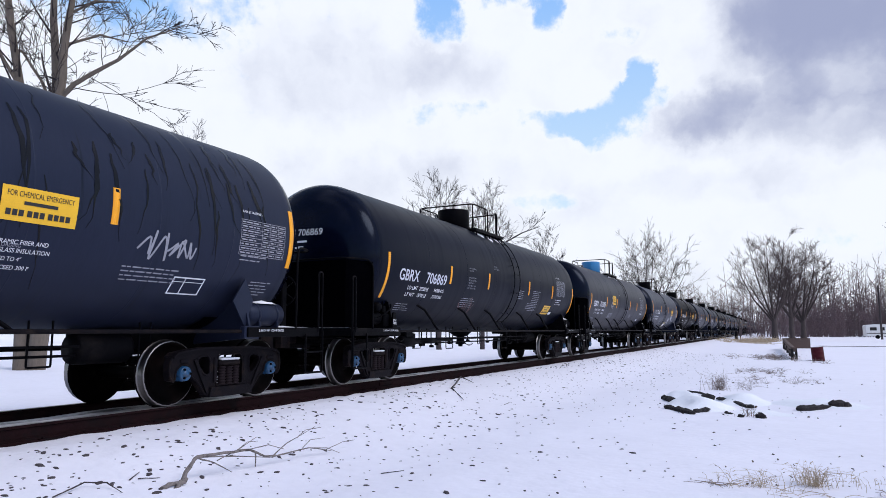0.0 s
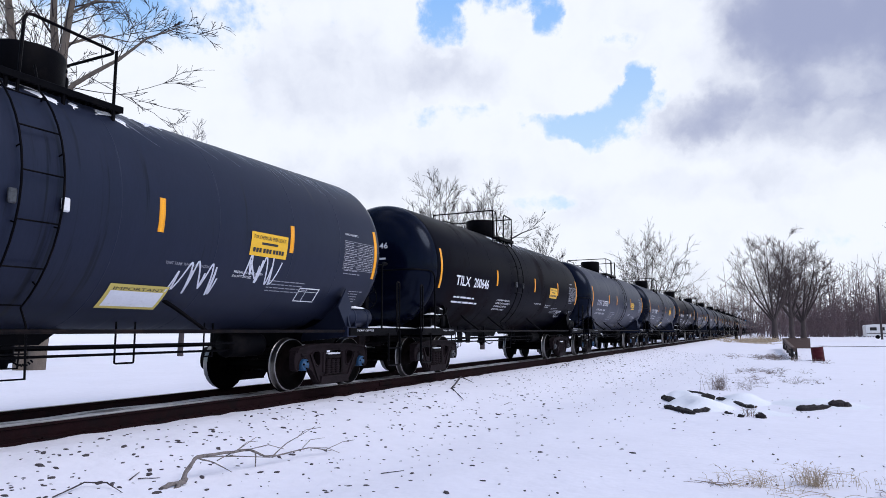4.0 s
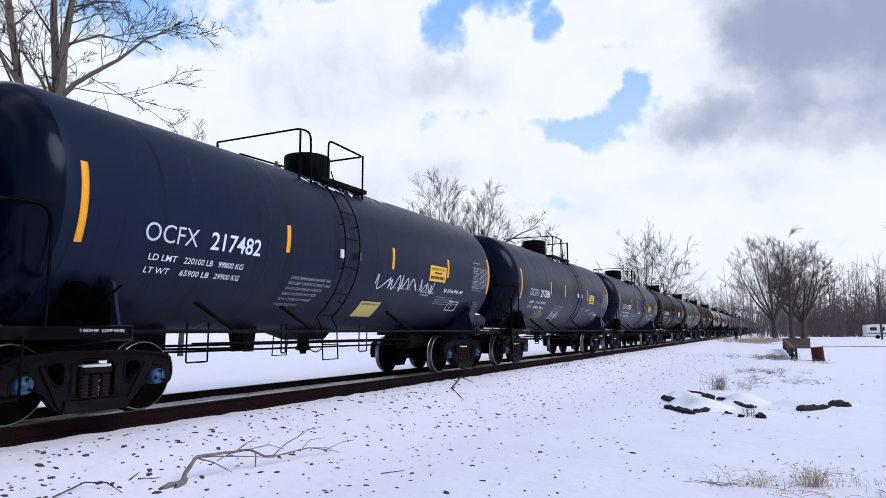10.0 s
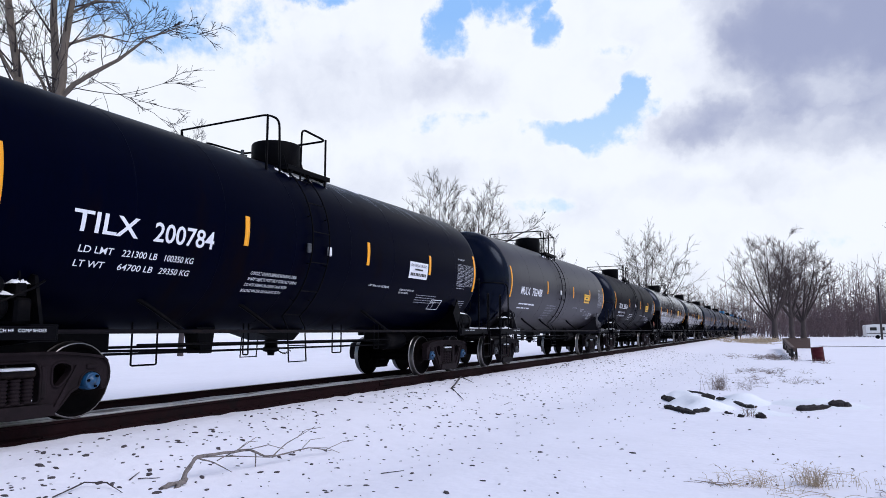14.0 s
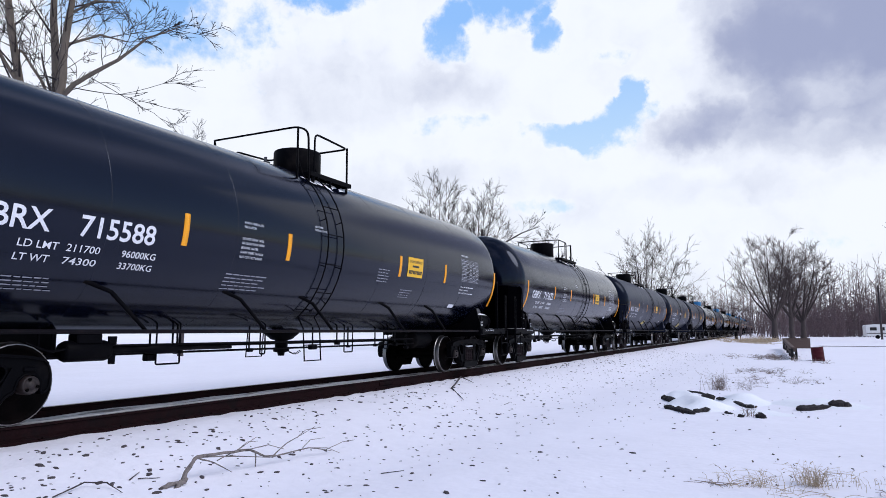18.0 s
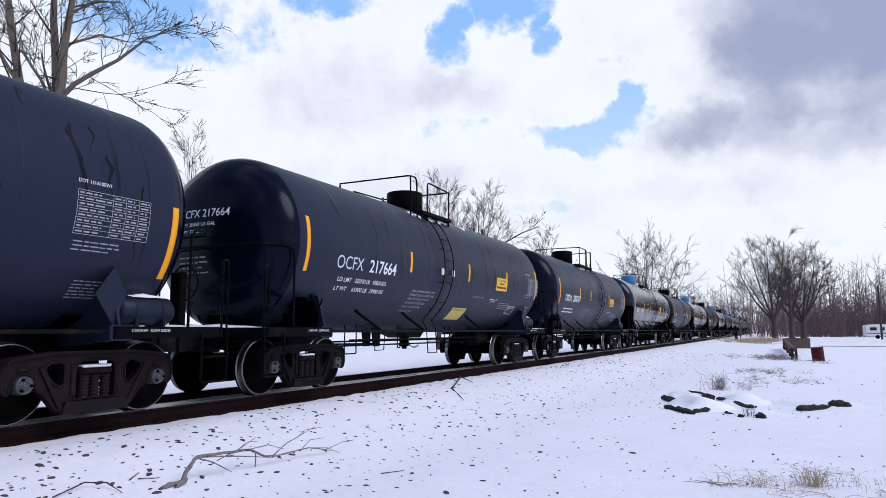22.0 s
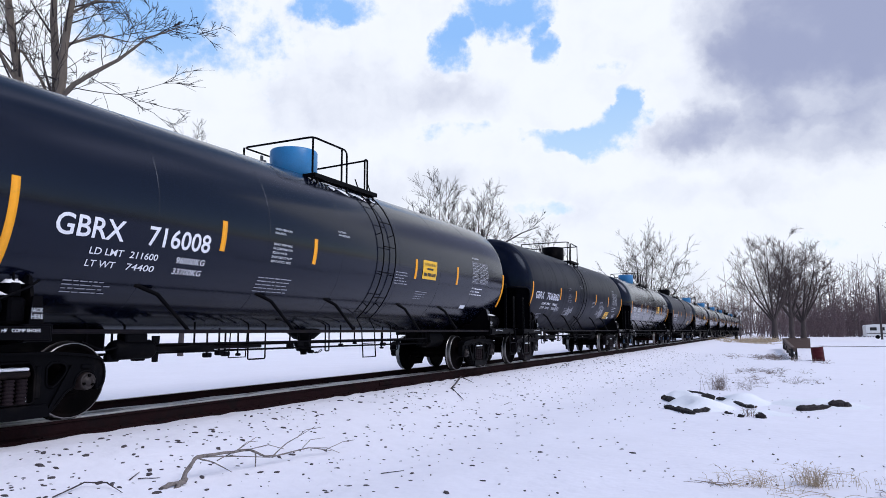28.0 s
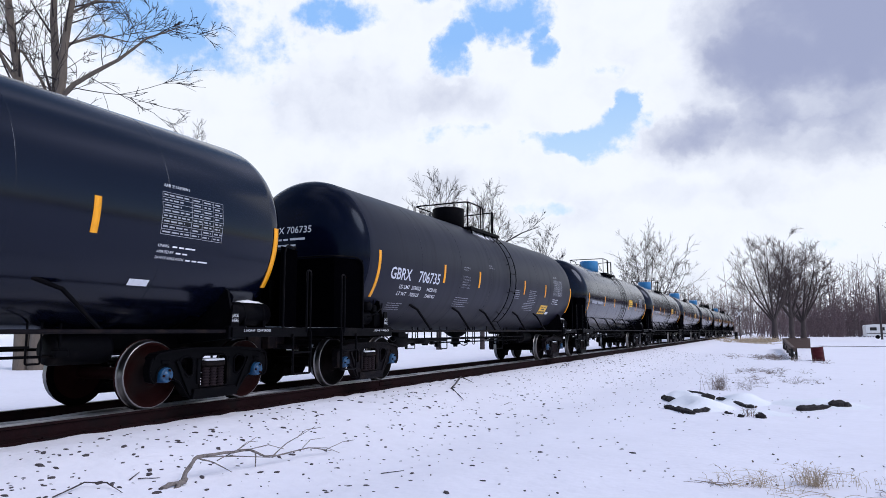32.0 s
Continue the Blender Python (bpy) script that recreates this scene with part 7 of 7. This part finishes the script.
def crossing_sign():
    x, y = -4.2, 104.0
    th = thing("crossing_sign", "white wooden crossbuck on a post beside the line", "sign", at=(x, y, ground_height(x, y)))
    part("post", Geo().box((-0.07, -0.05, -0.2), (0.07, 0.05, 4.3), 0.01), M["grey_board"], th)
    for s in (1, -1):
        g = Geo().box((-0.5, -0.02, -0.095), (0.5, 0.02, 0.095), 0.006)
        part("blade", g, M["white_paint"], th, at=Matrix.Translation((0, -0.08 - 0.02 * s, 3.75)) @ Matrix.Rotation(radians(48 * s), 4, "Y"))
    part("relay_box", Geo().box((-0.75, -0.2, -0.1), (-0.35, 0.2, 1.2), 0.02), M["grime_iron"], th)
    p = thing("marker_post", "thin grey marker post at the road", "post", at=(0.9, 108.0, -0.45))
    part("stake", Geo().box((-0.05, -0.05, -0.2), (0.05, 0.05, 2.6), 0.01), M["grey_board"], p)


def caravan():
    x, y = 17.0, 130.0
    th = thing("caravan", "cream motor home parked at the wood's edge", "caravan", at=Matrix.Translation((x, y, ground_height(x, y))) @ pose(0, 0, 0, 0, 0, 8) @ Matrix.Scale(0.86, 4))
    body = [(-4.2, 0.45), (3.2, 0.45), (4.0, 0.6), (4.3, 1.2), (4.1, 1.8), (4.4, 2.3), (4.2, 2.6), (-4.0, 2.6), (-4.25, 2.4)]
    part("body", Geo().prism(body, "y", -1.2, 1.2), M["caravan_white"], th)
    part("stripe", Geo().box((-4.2, -1.215, 0.95), (4.0, -1.2, 1.10)), M["grey_board"], th)
    for a, b in ((-3.6, -2.5), (-1.9, -1.2), (0.2, 1.4), (2.4, 3.3)):
        w = part("window", Geo().box((a, -1.235, 1.55), (b, -1.19, 2.15), 0.02), M["dark_glass"], th)
        part("frame", Geo().box((a - 0.05, -1.22, 1.49), (b + 0.05, -1.195, 1.55)), M["white_paint"], w)
    for q in (-2.4, 2.5):
        part("wheel", Geo().lathe([(0.001, -0.12), (0.3, -0.12), (0.4, -0.08), (0.4, 0.1), (0.001, 0.12)], 20, "y", (q, -1.1, 0.4)), M["black_iron"], th)
    part("snow_cap", g_snow_patch(2.3, 8.0, 0.12, 2.2), M["snow_cap"], th, at=Matrix.Translation((0, 0, 2.6)) @ pose(0, 0, 0, 0, 0, 90))
    p = thing("utility_pole", "dark wooden pole beside the caravan", "pole", at=(14.6, 120.0, -0.5))
    part("pole", Geo().tube([(0, 0, -0.3), (0, 0, 4.5), (0, 0, 8.2)], [0.16, 0.14, 0.11], 8), M["bark"], p)


def weed_mat(x, y, rx, ry, count, length, seed, label, mat="weed", rise=0.25, thick=0.006):
    """Wiry dead stems, most of them lying over, some arching up."""
    rnd = random.Random(seed)
    g = Geo()
    tufts = [(x + rnd.gauss(0, 0.5) * rx, y + rnd.gauss(0, 0.5) * ry) for _ in range(max(3, count // 12))]
    for i in range(count):
        tx, ty = rnd.choice(tufts)
        px, py = tx + rnd.gauss(0, 0.3) * length * 0.5, ty + rnd.gauss(0, 0.3) * length * 0.5
        z = ground_height(px, py)
        l = length * rnd.uniform(0.35, 1.1)
        d, up = rnd.uniform(0, 2 * math.pi), rise * abs(rnd.gauss(0.4, 0.5))
        p = Vector((px, py, z - 0.01))
        pts, lift = [p.copy()], up
        for q in range(4):
            d += rnd.uniform(-0.5, 0.5)
            p = p + Vector((math.cos(d), math.sin(d), lift)).normalized() * l / 4
            p.z = max(p.z, ground_height(p.x, p.y) + 0.004)
            lift -= up * 0.45
            pts.append(p.copy())
            if q and rnd.random() < 0.35:
                e = p + Vector((rnd.uniform(-1, 1), rnd.uniform(-1, 1), rnd.uniform(-0.1, 0.6))) * l * 0.16
                g.tube([p, e], [thick * 0.7, thick * 0.4], 3, close=False)
        g.tube(pts, [thick, thick * 0.9, thick * 0.8, thick * 0.6, thick * 0.4], 3, close=False)
    ob = part("dead_weeds", g, M[mat])
    return tagged(ob, label, "weeds", "dead weeds in the snow", "stuff")


def bushes():
    for k, (x, y, n, r, h, lean) in enumerate(((0.30, 8.05, 110, 0.20, 0.27, 1.1), (-0.2, 7.8, 70, 0.5, 0.2, 1.3), (0.7, 8.2, 40, 0.45, 0.2, 1.3), (-1.35, 19.6, 60, 0.35, 0.62, 0.9), (-0.5, 13.9, 30, 0.2, 0.22, 0.9), (-1.5, 92.0, 500, 3.0, 1.0, 0.9))):
        c = grass_clump(x, y, n, r, h, 60 + k, "dry tan grass clump standing out of snow" if y < 10 else "brown winter weeds sticking out of snow", lean)
        if 10 < y < 80:
            c.data.materials[0] = M["weed"]
    weed_mat(0.15, 8.0, 1.1, 0.45, 26, 0.5, 5, "long dry grass stems bent down over snow", "dry_grass", 0.55, 0.0028)
    weed_mat(-0.1, 7.7, 1.4, 0.7, 30, 0.3, 6, "scattered curled dry leaves and stems on snow", "weed", 0.3, 0.004)
    brown = "tangled brown weeds lying over snow"
    weed_mat(-1.0, 20.2, 0.7, 0.8, 70, 0.5, 11, brown, "weed", 3.5, 0.003)
    weed_mat(-0.35, 22.5, 1.7, 1.6, 150, 0.36, 12, brown, "weed", 3.0, 0.0035)
    weed_mat(-0.75, 28.5, 1.5, 1.2, 150, 0.36, 13, brown, "weed", 2.6, 0.0045)
    weed_mat(0.2, 27.0, 1.2, 1.4, 60, 0.33, 14, brown, "weed", 2.6, 0.004)
    weed_mat(-0.2, 43.0, 1.8, 4.0, 330, 0.5, 15, brown, "weed", 2.0, 0.007)
    weed_mat(0.5, 38.5, 0.9, 3.0, 70, 0.45, 16, brown, "weed", 2.4, 0.006)
    weed_mat(-2.2, 92.0, 2.6, 12.0, 420, 1.8, 17, "tan roadside weeds above snow", "dry_grass", 0.8, 0.02)


# ---------------------------------------------------------------- put together
def travel(t):
    """How far the train has gone at t seconds."""
    return 11.606798 * t - 0.0046796 * t * t - 0.00013111 * t ** 3


CLOUDS = build_clouds()
build_ground()
build_track()
build_train()
build_trees()
far_woods()
stones()
fallen_branch()
logs()
leaf_litter()
drum()
fence()
side_road()
crossing_sign()
caravan()
bushes()


def motions():
    for car, y in CARS:
        walk(car, [(t, pose(TRACK_X, y - travel(t), 0)) for t in range(0, 33)])
    for s, sets in WHEELS.items():
        lead = sets[0]
        walk(lead, [(f / FPS, pose(0, s * 0.889, 0.457, math.degrees(travel(f / FPS) / 0.457) % 360.0)) for f in range(0, 32 * FPS + 1)])
        for w in sets[1:]:
            w.rotation_mode = "QUATERNION"
            keys = w.animation_data_create()
            keys.action = lead.animation_data.action
            keys.action_slot = lead.animation_data.action_slot
    b = radians(-19.5)
    walk(CLOUDS, [(t, pose(math.sin(b) * CLOUD_DRIFT * (t - 16) / 32, math.cos(b) * CLOUD_DRIFT * (t - 16) / 32, 0)) for t in (0, 8, 16, 24, 32)])


motions()
